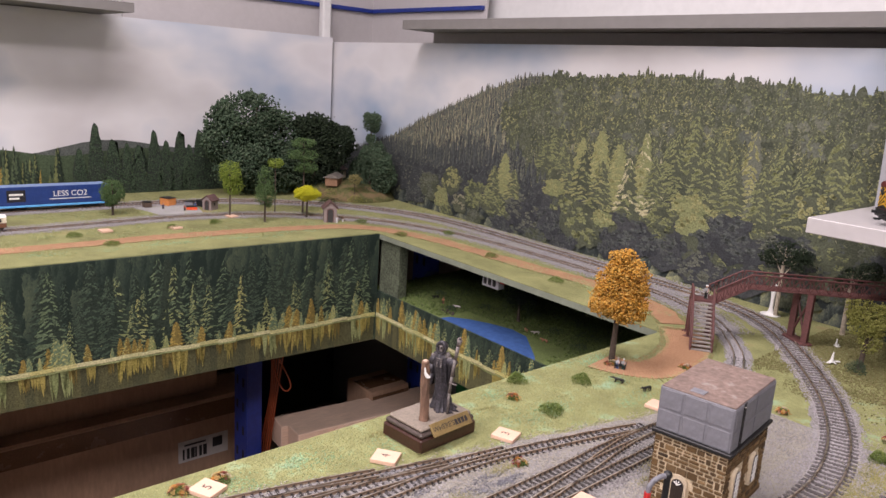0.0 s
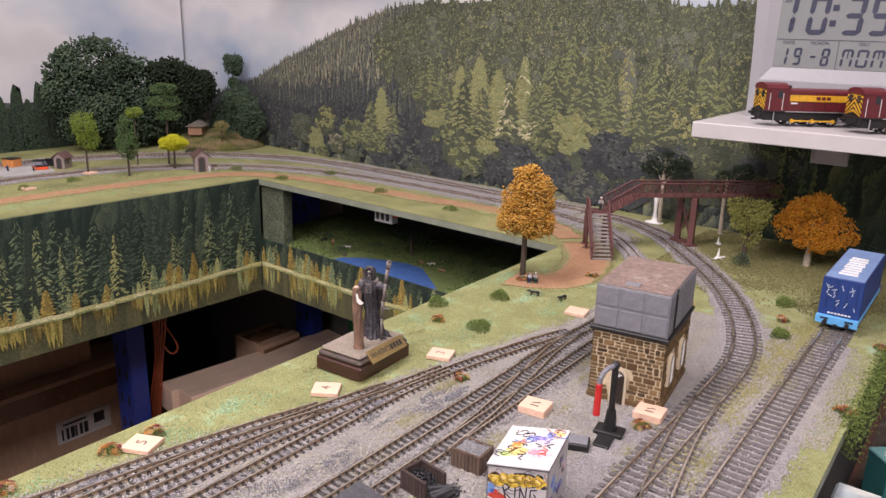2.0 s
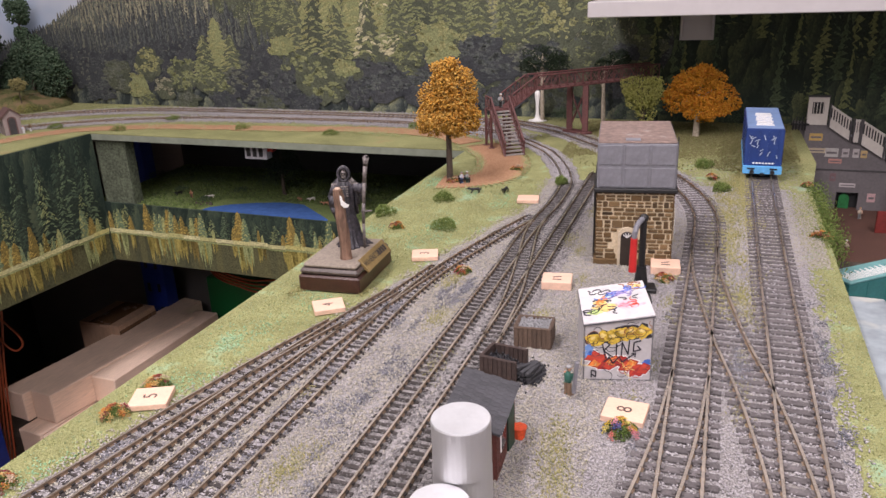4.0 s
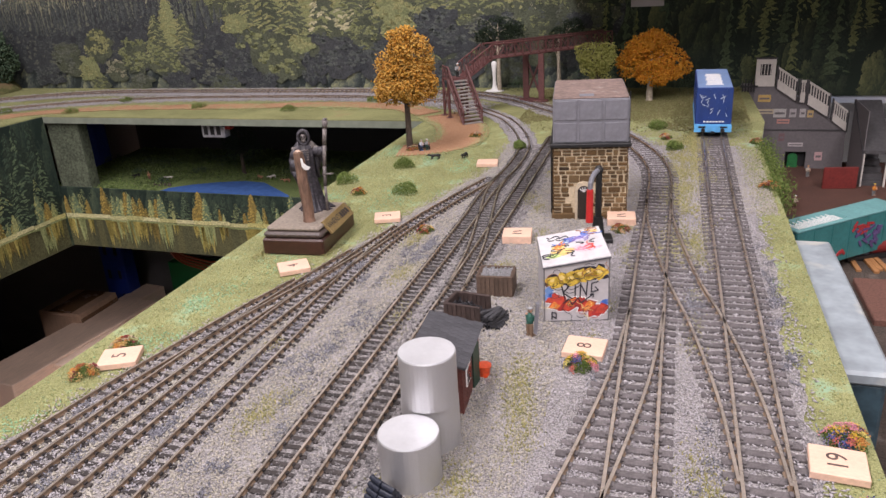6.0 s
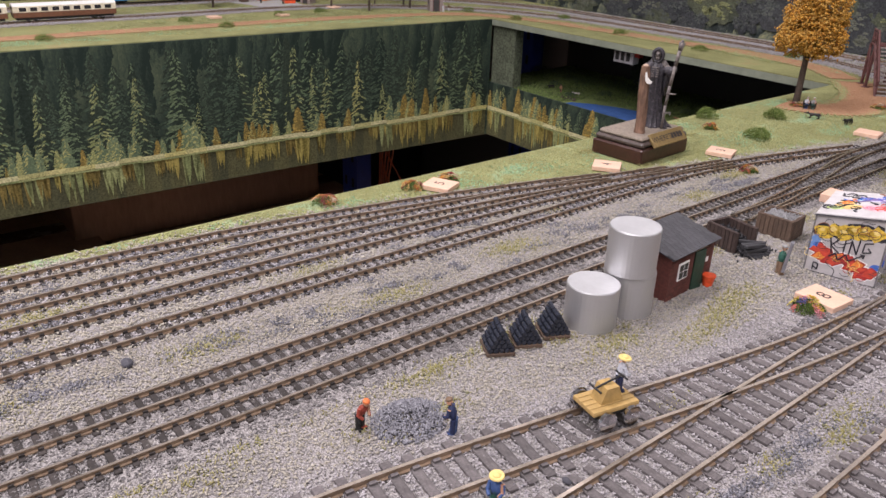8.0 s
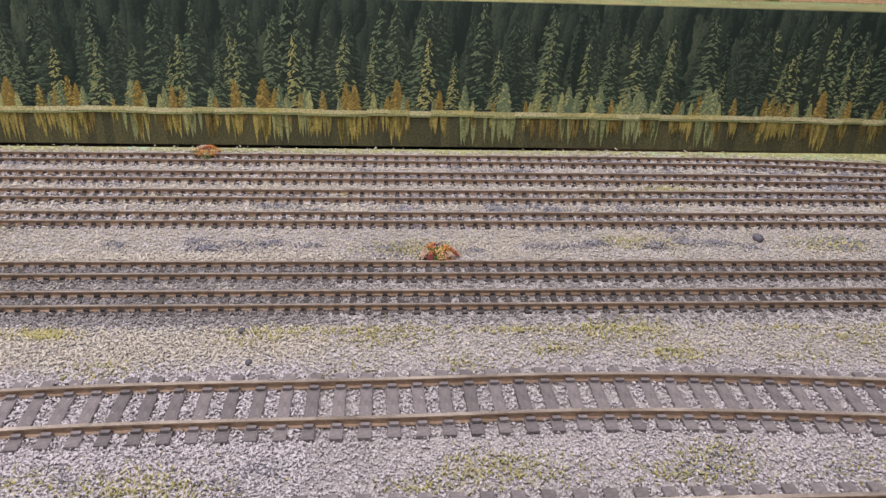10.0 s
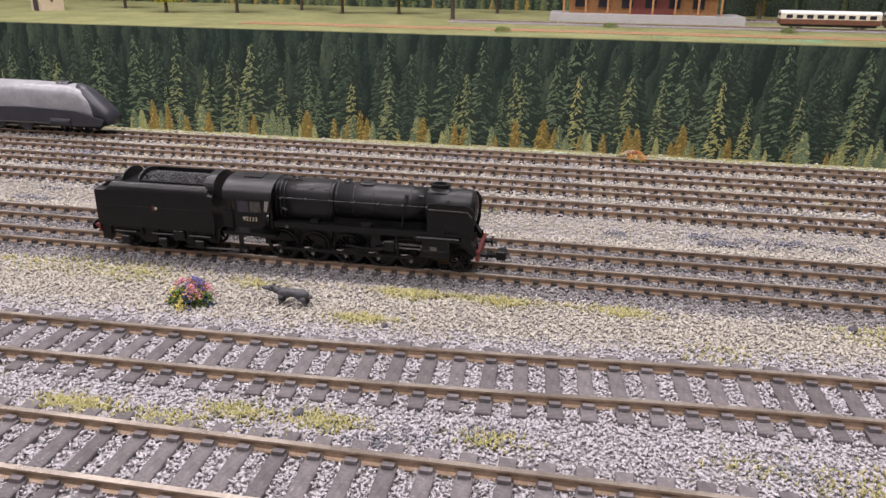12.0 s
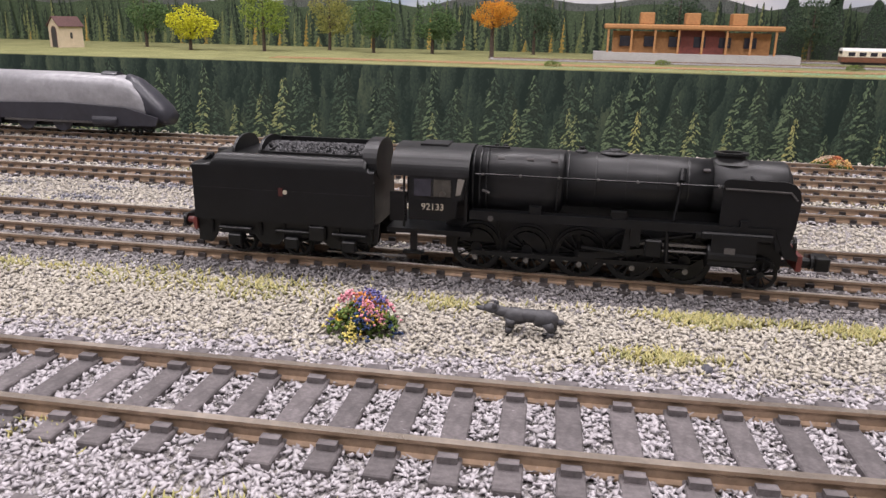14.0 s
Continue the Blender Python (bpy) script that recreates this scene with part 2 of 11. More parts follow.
CHIP = palette_mat("pale_stone_chip", even([(0.37, 0.345, 0.295), (0.48, 0.45, 0.385), (0.44, 0.41, 0.35), (0.53, 0.50, 0.435), (0.40, 0.372, 0.315), (0.49, 0.455, 0.39), (0.42, 0.39, 0.33)]), 0.95, 900, 0.2, spec=0.08)
TUFT = palette_mat("yellow_green_flock", even([(0.30, 0.27, 0.10), (0.42, 0.38, 0.16), (0.25, 0.26, 0.11), (0.47, 0.42, 0.21)]), 0.9, 900, 0.2)
TURF = palette_mat("green_flock", even([(0.22, 0.235, 0.09), (0.40, 0.41, 0.19), (0.31, 0.33, 0.13), (0.50, 0.49, 0.25), (0.28, 0.40, 0.23)]), 0.95, 900, 0.25)

EDGE_Y = [-1.6, 0.10, 0.20, 0.30, 0.37, 0.44, 0.50, 0.56, 0.62, 0.68, 0.74, 0.80]
EDGE_X = [-0.126, -0.125, -0.118, -0.100, -0.083, -0.060, -0.047, -0.036, -0.022, -0.006, 0.000, -0.006]


def bed_left(y):
    return float(np.interp(y, EDGE_Y, EDGE_X))


def bed_right(y):
    return float(np.interp(y, [-1.6, 0.1, 0.35, 0.62, 0.75, 0.80], [0.226, 0.222, 0.216, 0.217, 0.214, 0.214]))


rng = random.Random(11)
ys = [-1.58 + 0.01 * i for i in range(239)]
solid("ballast_ground", sheet_bm([(bed_left(y) + rng.uniform(-0.003, 0.003), y) for y in ys], [(bed_right(y) + rng.uniform(-0.004, 0.004), y) for y in ys], -0.0002, 0.0005),
      BALLAST_BED, "pale grey stone ballast spread under the yard tracks", kind="structure")

# ---- tracks ----
RAILHEAD = mat("bright_nickel_rail_head", (0.80, 0.70, 0.60), 0.28, 0.9, grain=700, vary=0.12, stain=45, stain_vary=0.35, relief=0.05, depth=0.0001)
RAIL = mat("rail_brown_nickel", (0.36, 0.26, 0.18), 0.45, 0.45, grain=700, vary=0.2, stain=60, stain_vary=0.3, relief=0.1, depth=0.0002)
SLEEPER_DARK = mat("dark_brown_sleeper", (0.052, 0.043, 0.040), 0.8, grain=900, vary=0.4, stain=90, stain_vary=0.35, relief=0.4, depth=0.0003, random_vary=0.45)
SLEEPER = mat("grey_brown_sleeper", (0.150, 0.134, 0.136), 0.8, grain=900, vary=0.35, stain=90, stain_vary=0.3, relief=0.4, depth=0.0003, random_vary=0.35)
SLEEPER_MESH = {}


def sleeper_mesh(w, l, h):
    if (w, l) not in SLEEPER_MESH:
        bm = box_bm(-w / 2, w / 2, -l / 2, l / 2, -0.0004, h, bevel=0.0002)
        rail = 0.0050 if l < 0.02 else 0.00875
        for s in (-1, 1):
            for k in (-1, 1):
                c = s * rail + k * l * 0.052
                box(bm, -w * 0.36, w * 0.36, c - l * 0.022, c + l * 0.022, h - 0.0002, h + 0.0009)
        SLEEPER_MESH[w, l] = mesh_of("sleeper", bm, SLEEPER_DARK if l < 0.02 else SLEEPER)
    return SLEEPER_MESH[w, l]


def rail_bm(line, off, width, z0, z1):
    """A rail with foot, web and head along a line."""
    prof = [(-width, z0), (width, z0), (width, z0 + 0.0004), (width * 0.35, z0 + 0.0007), (width * 0.35, z1 - 0.0007), (width * 0.62, z1 - 0.0005),
            (width * 0.62, z1), (-width * 0.62, z1), (-width * 0.62, z1 - 0.0005), (-width * 0.35, z1 - 0.0007), (-width * 0.35, z0 + 0.0007), (-width, z0 + 0.0004)]
    bm = bmesh.new()
    rings = []
    for x, y, a in line:
        nx, ny = -math.sin(a), math.cos(a)
        rings.append([bm.verts.new((x + nx * (off + u), y + ny * (off + u), z)) for u, z in prof])
    for r, s in zip(rings, rings[1:]):
        for i in range(len(prof)):
            j = (i + 1) % len(prof)
            bm.faces.new((r[i], r[j], s[j], s[i]))
    bm.faces.new(rings[0])
    bm.faces.new(list(reversed(rings[-1])))
    bmesh.ops.recalc_face_normals(bm, faces=bm.faces)
    for f in bm.faces:
        if all(abs(v.co.z - z1) < 1e-6 for v in f.verts):
            f.material_index = 1
    return bm


LAID = []
TRACKS = []


def track(pts, scale, label, group, skip=None, z=0.0):
    """Two rails on sleepers along a line; the small gauge is 9 mm, the large 16.5 mm. skip: a stretch (from, to) in metres with no sleepers of its own."""
    gauge, pitch, w, l, head = (0.009, 0.0056, 0.0024, 0.0165, 0.0031) if scale == "small" else (0.0165, 0.0076, 0.0036, 0.030, 0.0036)
    x, y = pts[0]
    t = thing("railway_track", pose(x, y, z), label, "railway track", group)
    line = [(px - x, py - y, a) for px, py, a in smooth_line(pts, 0.01)]
    fat = 0.00085 if scale == "small" else 0.00105
    for side in (-1, 1):
        part("rail", rail_bm(line, side * (gauge / 2 + 0.0005), fat, 0.0009, head), RAIL, t).data.materials.append(RAILHEAD)
    me = sleeper_mesh(w, l, 0.0013 if scale == "small" else 0.0017)
    rng = random.Random(len(pts) * 31 + int(x * 997))
    mine = []
    for i, (px, py, a) in enumerate(smooth_line(pts, pitch)):
        if (skip and skip[0] < i * pitch < skip[1]) or i > 298:
            continue
        turn, drop = math.degrees(a) + rng.uniform(-1.2, 1.2), 0.0
        # in a turnout the two tracks share their sleepers
        near = [q for q in LAID if abs(q[1] - py) < l and math.hypot(q[0] - px, q[1] - py) < l * 1.05 and q[3] == l]
        if near:
            q = min(near, key=lambda s: abs((s[0] - px) * math.cos(s[2]) + (s[1] - py) * math.sin(s[2])))
            along = (q[0] - px) * math.cos(q[2]) + (q[1] - py) * math.sin(q[2])
            if math.hypot(q[0] - px, q[1] - py) < l * 0.16:
                continue
            px, py, turn, drop = px + math.cos(q[2]) * along, py + math.sin(q[2]) * along, math.degrees(q[2]), rng.uniform(-0.00035, -0.0001)
        mine.append((px, py, math.radians(turn), l))
        piece("sleeper", me, t, pose(px - x, py - y, drop, 0, 0, turn))
    LAID.extend(mine)
    TRACKS.append((pts, l))
    return t


SMALL, LARGE = "narrow model track with brown rails on dark sleepers in ballast", "wide model track with brown rails on grey sleepers in ballast"
Y0 = -0.75
M1 = [(0.040, Y0), (0.040, 0.0), (0.040, 0.5), (0.038, 0.83)]
M2 = [(0.0168, Y0), (0.0168, 0.0), (0.0168, 0.5), (0.0145, 0.62), (0.0185, 0.72), (0.0135, 0.79), (-0.005, 0.855), (-0.035, 0.92), (-0.085, 0.985)]
F1 = [(-0.032, Y0), (-0.032, 0.0), (-0.0315, 0.35), (-0.029, 0.5), (-0.010, 0.60), (0.010, 0.675)]
F2 = [(-0.059, Y0), (-0.059, 0.0), (-0.059, 0.2), (-0.052, 0.36), (-0.040, 0.47), (-0.029, 0.54)]
F3 = [(-0.084, Y0), (-0.084, 0.0), (-0.082, 0.2), (-0.070, 0.34), (-0.053, 0.44), (-0.042, 0.49)]
F4 = [(-0.111, Y0), (-0.111, 0.0), (-0.108, 0.17), (-0.092, 0.29), (-0.073, 0.38), (-0.058, 0.435)]
XO = [(0.040, 0.44), (0.036, 0.50), (0.027, 0.565), (0.0175, 0.63), (0.0165, 0.68)]
for pts in (M1, M2, F1, F2, F3, F4):
    track(pts, "small", SMALL, "narrow yard tracks")
track(XO, "small", "narrow crossover of dark weathered turnouts between two tracks", "narrow yard tracks")
CURVE = [(0.149, Y0), (0.149, 0.0), (0.149, 0.45), (0.1495, 0.62), (0.1468, 0.705), (0.130, 0.775), (0.0995, 0.845), (0.060, 0.91), (0.0, 0.988), (-0.055, 1.05), (-0.12, 1.092), (-0.20, 1.11)]
N1 = [(0.1086, Y0), (0.1088, -0.42), (0.1073, -0.275), (0.1045, -0.208), (0.1, -0.14), (0.0985, -0.06), (0.097, 0.0), (0.0998, 0.062), (0.107, 0.136), (0.1195, 0.21), (0.1345, 0.29), (0.1445, 0.36), (0.149, 0.43)]
W = [(0.1963, Y0), (0.1963, 0.3), (0.1945, 0.6), (0.194, 1.02)]
CROSS = [(0.1495, 0.62), (0.153, 0.565), (0.166, 0.478), (0.179, 0.417), (0.190, 0.35), (0.1955, 0.29)]
for pts in (CURVE, N1, W, CROSS):
    track(pts, "large", LARGE, "wide yard tracks")

# loops along the far and the side board
FAR_IN = [(-0.085, 0.985), (-0.14, 1.03), (-0.25, 1.065), (-0.44, 1.075), (-0.62, 1.068), (-0.74, 1.04), (-0.86, 0.975), (-0.95, 0.86), (-0.99, 0.74), (-1.0, 0.62), (-0.99, 0.45), (-0.985, 0.1), (-0.985, -0.4)]
FAR_OUT = [(-0.20, 1.11), (-0.32, 1.118), (-0.5, 1.125), (-0.72, 1.13), (-0.86, 1.105), (-1.0, 1.02), (-1.09, 0.90), (-1.135, 0.79), (-1.15, 0.65), (-1.15, 0.4), (-1.15, -0.2)]
track(FAR_IN, "small", "narrow model track in pale ballast round the far board", "loop tracks")
track(FAR_OUT, "large", "wide model track in pale ballast near the backdrop", "loop tracks")

for pts, wide, top in ((CURVE[4:], 0.04, 0.0008), (M2[5:], 0.026, 0.0006), (FAR_IN, 0.042, 0.0007), (FAR_OUT, 0.056, 0.0009)):
    solid("ballast_ground", ribbon_bm(pts, wide, -0.0002, top, 0.003, seed=int(wide * 1000)), BALLAST_BED, "pale grey ballast strip under a loop track", kind="structure")
for name, pts, wide in (("path", [(-0.855, -0.7), (-0.855, 0.2), (-0.856, 0.5), (-0.851, 0.66), (-0.83, 0.83), (-0.80, 0.925), (-0.72, 0.975), (-0.62, 0.998), (-0.44, 1.006), (-0.32, 1.018), (-0.2, 1.0), (-0.14, 0.955)], 0.034),
                        ("path", [(-0.112, 0.77), (-0.085, 0.775), (-0.065, 0.80), (-0.068, 0.85), (-0.088, 0.90), (-0.125, 0.95)], 0.048)):
    solid(name, ribbon_bm(pts, wide, -0.0002, 0.0009, 0.003, seed=8), EARTH, "red-brown sandy footpath across the grass", kind="structure")


def yard_points(n, x0, x1, y0, y1, seed):
    g = np.random.default_rng(seed)
    p = np.stack([g.uniform(x0, x1, n), g.uniform(y0, y1, n)], 1)
    lo, hi = np.interp(p[:, 1], EDGE_Y, EDGE_X), np.interp(p[:, 1], [-1.6, 0.1, 0.35, 0.62, 0.75, 0.80], [0.226, 0.222, 0.216, 0.217, 0.214, 0.214])
    return p[(p[:, 0] > lo - 0.004 + g.normal(0, 0.003, n)) & (p[:, 0] < hi + 0.003 + g.normal(0, 0.004, n))]


def track_gap(p):
    """Metres from points to the nearest track's middle, less its half width."""
    best = np.full(len(p), 9.0)
    for pts, l in TRACKS:
        line = np.array([(x, y) for x, y, _ in smooth_line(pts, 0.02)])
        for i in range(0, len(line), 1):
            near = np.abs(p[:, 1] - line[i, 1]) < 0.035
            if near.any():
                d = np.hypot(p[near, 0] - line[i, 0], (p[near, 1] - line[i, 1])) - l / 2
                best[near] = np.minimum(best[near], d)
    return best


NEAR = np.concatenate([yard_points(150000, -0.03, 0.20, -0.5, 0.33, 21), yard_points(120000, 0.0, 0.20, -0.48, -0.08, 25)])
REST = np.concatenate([yard_points(70000, -0.135, 0.235, 0.33, 0.80, 22), yard_points(52000, -0.135, -0.03, -0.6, 0.33, 23), yard_points(9000, 0.20, 0.235, -0.5, 0.33, 24)])
for where, big, name in ((NEAR, 0.00058, "near"), (REST, 0.00075, "rest")):
    g = np.random.default_rng(5)
    gap = track_gap(where)
    mound = np.abs(where[:, 0] - 0.0795) ** 2 + (where[:, 1] - 0.168) ** 2 < 0.012**2
    in_bed = (gap < 0.007 + g.normal(0, 0.003, len(where))) & (where[:, 0] > 0.009) | (where[:, 0] > 0.112) | (gap < 0.0005 + g.normal(0, 0.0015, len(where)))
    fine = (in_bed | (where[:, 0] > 0.03)) & (where[:, 0] < 0.0555 + g.normal(0, 0.0016, len(where))) & (where[:, 0] > 0.005)
    for pick, material, label in ((in_bed & ~fine, STONE, "grey and lilac ballast stones between the sleepers"), (fine, DARKSTONE, "darker grey ballast stones along the narrow tracks"), (~in_bed & ~fine, CHIP, "pale beige stone chips between the tracks")):
        p = where[pick]
        s = g.uniform(0.6, 1.5, (len(p), 1)) * big * np.array([[1.7, 0.72, 0.55]])
        z = np.where(gap[pick] < 0, 0.0009, 0.0007) + g.uniform(-0.0001, 0.0004, len(p))
        bits("ballast_stones" if material is not CHIP else "stone_chips", np.c_[p, z], s, material, label, "stuff", "gravel", seed=31, tilt=0.7)

# flock tufts and scatter
g = np.random.default_rng(77)
centres = [(0.066, 0.10), (0.06, 0.02), (0.062, -0.06), (0.0605, -0.17), (0.0605, -0.232), (0.062, -0.281), (0.0615, -0.322), (0.062, -0.40), (0.079, -0.241), (0.133, -0.294), (0.1325, -0.286), (0.1345, -0.270), (0.1285, -0.256), (0.1285, -0.236), (0.128, -0.2), (0.13, -0.12), (0.126, -0.03), (0.128, 0.02), (0.13, 0.07), (0.127, 0.11),
           (0.062, 0.19), (0.058, 0.24), (0.10, 0.33), (0.095, 0.35), (0.105, 0.31), (0.088, 0.27), (0.09, 0.50), (0.02, 0.40), (-0.01, 0.3), (0.0, 0.22), (-0.008, 0.13), (-0.01, 0.05), (-0.004, -0.05), (-0.01, -0.3),
           (0.056, 0.40), (0.06, 0.47), (0.0, 0.46), (-0.012, 0.52), (-0.07, 0.08), (-0.045, 0.2), (0.175, 0.55), (0.17, 0.66), (0.176, 0.72), (0.172, 0.3), (0.173, 0.18), (0.172, 0.05), (0.05, 0.62), (0.06, 0.70), (0.062, -0.1), (0.0605, -0.205), (0.061, -0.35)]
pts, big = [], []
for cx, cy in centres:
    n = int(g.integers(110, 420))
    near = -0.31 < cy < -0.16
    q = np.c_[g.normal(cx, 0.0017 if near else 0.0040, n), g.normal(cy, 0.0045 if near else 0.010, n), g.uniform(0.0006, 0.0014, n)]
    pts.append(q)
for _ in range(48):
    cy = g.uniform(-0.55, 0.30)
    n = int(g.integers(15, 80))
    pts.append(np.c_[g.normal(0.0590, 0.0013, n), g.normal(cy, 0.010, n), g.uniform(0.0006, 0.0013, n)])
bits("flock_tufts", np.concatenate(pts), (0.0004, 0.0003, 0.0013), TUFT, "yellow-green static grass tufts in the gravel", "stuff", "grass", tilt=0.8)


def turf_points(n, seed, x0, x1, y0, y1):
    g = np.random.default_rng(seed)
    p = np.c_[g.uniform(x0, x1, n), g.uniform(y0, y1, n)]
    lo, hi = np.interp(p[:, 1], EDGE_Y, EDGE_X), np.interp(p[:, 1], [-1.6, 0.1, 0.35, 0.62, 0.75, 0.80], [0.226, 0.222, 0.216, 0.217, 0.214, 0.214])
    ok = ((p[:, 0] < lo) | (p[:, 0] > hi)) & (p[:, 1] < 0.80) & (p[:, 0] > -0.133) & (p[:, 0] < 0.2365)
    p = p[ok]
    return np.c_[p, g.uniform(-0.0001, 0.0004, len(p))]


bits("grass_scatter", np.concatenate([turf_points(110000, 41, -0.135, 0.0, -0.6, 0.8), turf_points(20000, 42, 0.2, 0.238, -0.2, 0.8)]), (0.00055, 0.00045, 0.0006), TURF, "fine green foam scatter on the yard board", "stuff", "grass")
CLUMP = palette_mat("lilac_grey_clump", even([(0.14, 0.14, 0.16), (0.30, 0.30, 0.335), (0.21, 0.21, 0.24), (0.40, 0.40, 0.43)]), 0.95, 900, 0.35, spec=0.08)
pts = []
for cx, cy, wide, long in ((-0.006, 0.36, 0.004, 0.05), (-0.008, 0.22, 0.005, 0.05), (-0.010, 0.08, 0.004, 0.05), (-0.045, 0.30, 0.003, 0.06), (-0.07, 0.20, 0.003, 0.06), (0.002, 0.50, 0.003, 0.03), (-0.095, 0.12, 0.003, 0.06), (0.118, 0.44, 0.004, 0.02), (0.172, 0.24, 0.003, 0.05), (0.172, 0.44, 0.003, 0.03), (0.123, 0.10, 0.003, 0.04), (-0.006, -0.12, 0.004, 0.06), (-0.045, 0.02, 0.003, 0.06), (0.214, 0.45, 0.003, 0.06)):
    for _ in range(14):
        x, y = g.normal(cx, wide * 0.6), g.normal(cy, long * 0.6)
        n = int(g.integers(20, 70))
        pts.append(np.c_[g.normal(x, 0.0016, n), g.normal(y, 0.0026, n), g.uniform(0.0007, 0.0017, n)])
for _ in range(150):
    x, y = g.uniform(-0.118, 0.008), g.uniform(-0.55, 0.50)
    for _ in range(3):
        n = int(g.integers(15, 60))
        pts.append(np.c_[g.normal(g.normal(x, 0.003), 0.0016, n), g.normal(g.normal(y, 0.008), 0.004, n), g.uniform(0.0007, 0.0016, n)])
for _ in range(70):
    x, y = g.choice([g.uniform(0.121, 0.134), g.uniform(0.166, 0.179), g.uniform(0.208, 0.220)]), g.uniform(-0.5, 0.62)
    n = int(g.integers(15, 70))
    pts.append(np.c_[g.normal(x, 0.0018, n), g.normal(y, 0.004, n), g.uniform(0.0007, 0.0016, n)])
pts = np.concatenate(pts)
pts = pts[pts[:, 0] > np.interp(pts[:, 1], EDGE_Y, EDGE_X) + 0.002]
bits("clump_scatter", pts, (0.0007, 0.0006, 0.0005), CLUMP, "lilac-grey clumped ballast between the tracks", "stuff", "gravel")

pts = []
for _ in range(190):
    x, y = g.uniform(-0.118, 0.012), g.uniform(-0.55, 0.52)
    n = int(g.integers(60, 260))
    pts.append(np.c_[g.normal(x, 0.0035, n), g.normal(y, 0.012, n), g.uniform(0.0006, 0.0012, n)])
pts = np.concatenate(pts)
pts = pts[pts[:, 0] > np.interp(pts[:, 1], EDGE_Y, EDGE_X) + 0.001]
bits("stone_chips", pts, (0.0009, 0.0005, 0.0004), CHIP, "pale beige chips spilled between the narrow tracks", "stuff", "gravel", tilt=0.7)
pts = []
for _ in range(80):
    x, y = g.choice([g.uniform(-0.125, 0.010), g.uniform(0.060, 0.085), g.uniform(0.120, 0.136), g.uniform(0.166, 0.178)]), g.uniform(-0.5, 0.6)
    n = int(g.integers(30, 130))
    if -0.32 < y < -0.15 and x > 0.05:
        n //= 6
    pts.append(np.c_[g.normal(x, 0.0025, n), g.normal(y, 0.006, n), g.uniform(0.0006, 0.0014, n)])
bits("flock_tufts", np.concatenate(pts), (0.0004, 0.0003, 0.0012), TUFT, "thin yellow-green tufts dotted through the gravel", "stuff", "grass", tilt=0.9)

# loose ballast over the loop tracks and patchy flock on the far board
pts = []
for line, wide, n in ((FAR_IN, 0.032, 42000), (FAR_OUT, 0.034, 42000), (CURVE[4:], 0.020, 9000), (M2[5:], 0.012, 4000)):
    spine = np.array(smooth_line(line, 0.004))
    k = g.integers(0, len(spine), n)
    off = np.clip(g.normal(0, wide * 0.55, n), -wide, wide)
    pts.append(np.c_[spine[k, 0] + np.sin(spine[k, 2]) * off + g.normal(0, 0.002, n), spine[k, 1] - np.cos(spine[k, 2]) * off + g.normal(0, 0.002, n), g.uniform(0.0009, 0.0018, n) if n > 9000 else g.uniform(0.0008, 0.0014, n)])
bits("ballast_stones", np.concatenate(pts), (0.0013, 0.0010, 0.0006), STONE, "pale grey ballast stones along the loop tracks", "stuff", "gravel", tilt=0.7)
pts = []
for _ in range(260):
    if g.random() < 0.6:
        cx, cy = g.uniform(-0.95, -0.15), g.choice([g.uniform(0.985, 1.045), g.uniform(1.095, 1.165)])
    else:
        cx, cy = g.uniform(-1.12, -0.80), g.uniform(0.3, 1.0)
    n = int(g.integers(40, 150))
    q = np.c_[g.normal(cx, 0.012, n), g.normal(cy, 0.006, n), g.uniform(0.0001, 0.0008, n)]
    pts.append(q[(q[:, 0] < -0.79) | (q[:, 1] > 0.975)])
bits("grass_scatter", np.concatenate(pts), (0.0013, 0.0010, 0.0009), TURF, "patchy green foam scatter on the far board", "stuff", "grass")
# gravel thins out into grass past the tower
n = 16000
q = np.c_[g.uniform(0.10, 0.232, n), 0.60 + np.abs(g.normal(0, 0.10, n)), g.uniform(0.0003, 0.0009, n)]
q = q[(q[:, 1] < 0.90) & (np.hypot(q[:, 0] - 0.07, q[:, 1] - 0.60) > 0.05)]
bits("stone_chips", q, (0.0010, 0.0008, 0.0005), CHIP, "pale beige stone chips strewn into the grass", "stuff", "gravel", tilt=0.7)
pts = []
for _ in range(46):
    cx, cy = g.uniform(0.155, 0.185), g.uniform(0.50, 0.85)
    n = int(g.integers(60, 240))
    pts.append(np.c_[g.normal(cx, 0.005, n), g.normal(cy, 0.011, n), g.uniform(0.0006, 0.0015, n)])
bits("flock_tufts", np.concatenate(pts), (0.0006, 0.0005, 0.0013), TUFT, "olive static grass tufts where gravel meets grass", "stuff", "grass", tilt=0.8)

# mint-green flock in patches on the grass, and crumbs that blur the edges of the paths
MINT = palette_mat("mint_flock", even([(0.26, 0.44, 0.27), (0.36, 0.56, 0.36), (0.30, 0.48, 0.24)]), 0.95, 900, 0.2, spec=0.1)
pts = []
for _ in range(60):
    x, y = g.uniform(-0.13, -0.02), g.uniform(-0.3, 0.86)
    n = int(g.integers(30, 150))
    q = np.c_[g.normal(x, 0.006, n), g.normal(y, 0.008, n), g.uniform(0.0, 0.0006, n)]
    pts.append(q[(q[:, 0] < np.interp(q[:, 1], EDGE_Y, EDGE_X) - 0.002) & (q[:, 0] > -0.132)])
for _ in range(60):
    x, y = g.uniform(-0.83, -0.79), g.uniform(-0.3, 0.9)
    n = int(g.integers(20, 80))
    pts.append(np.c_[g.normal(x, 0.006, n), g.normal(y, 0.012, n), g.uniform(0.0, 0.0006, n)])
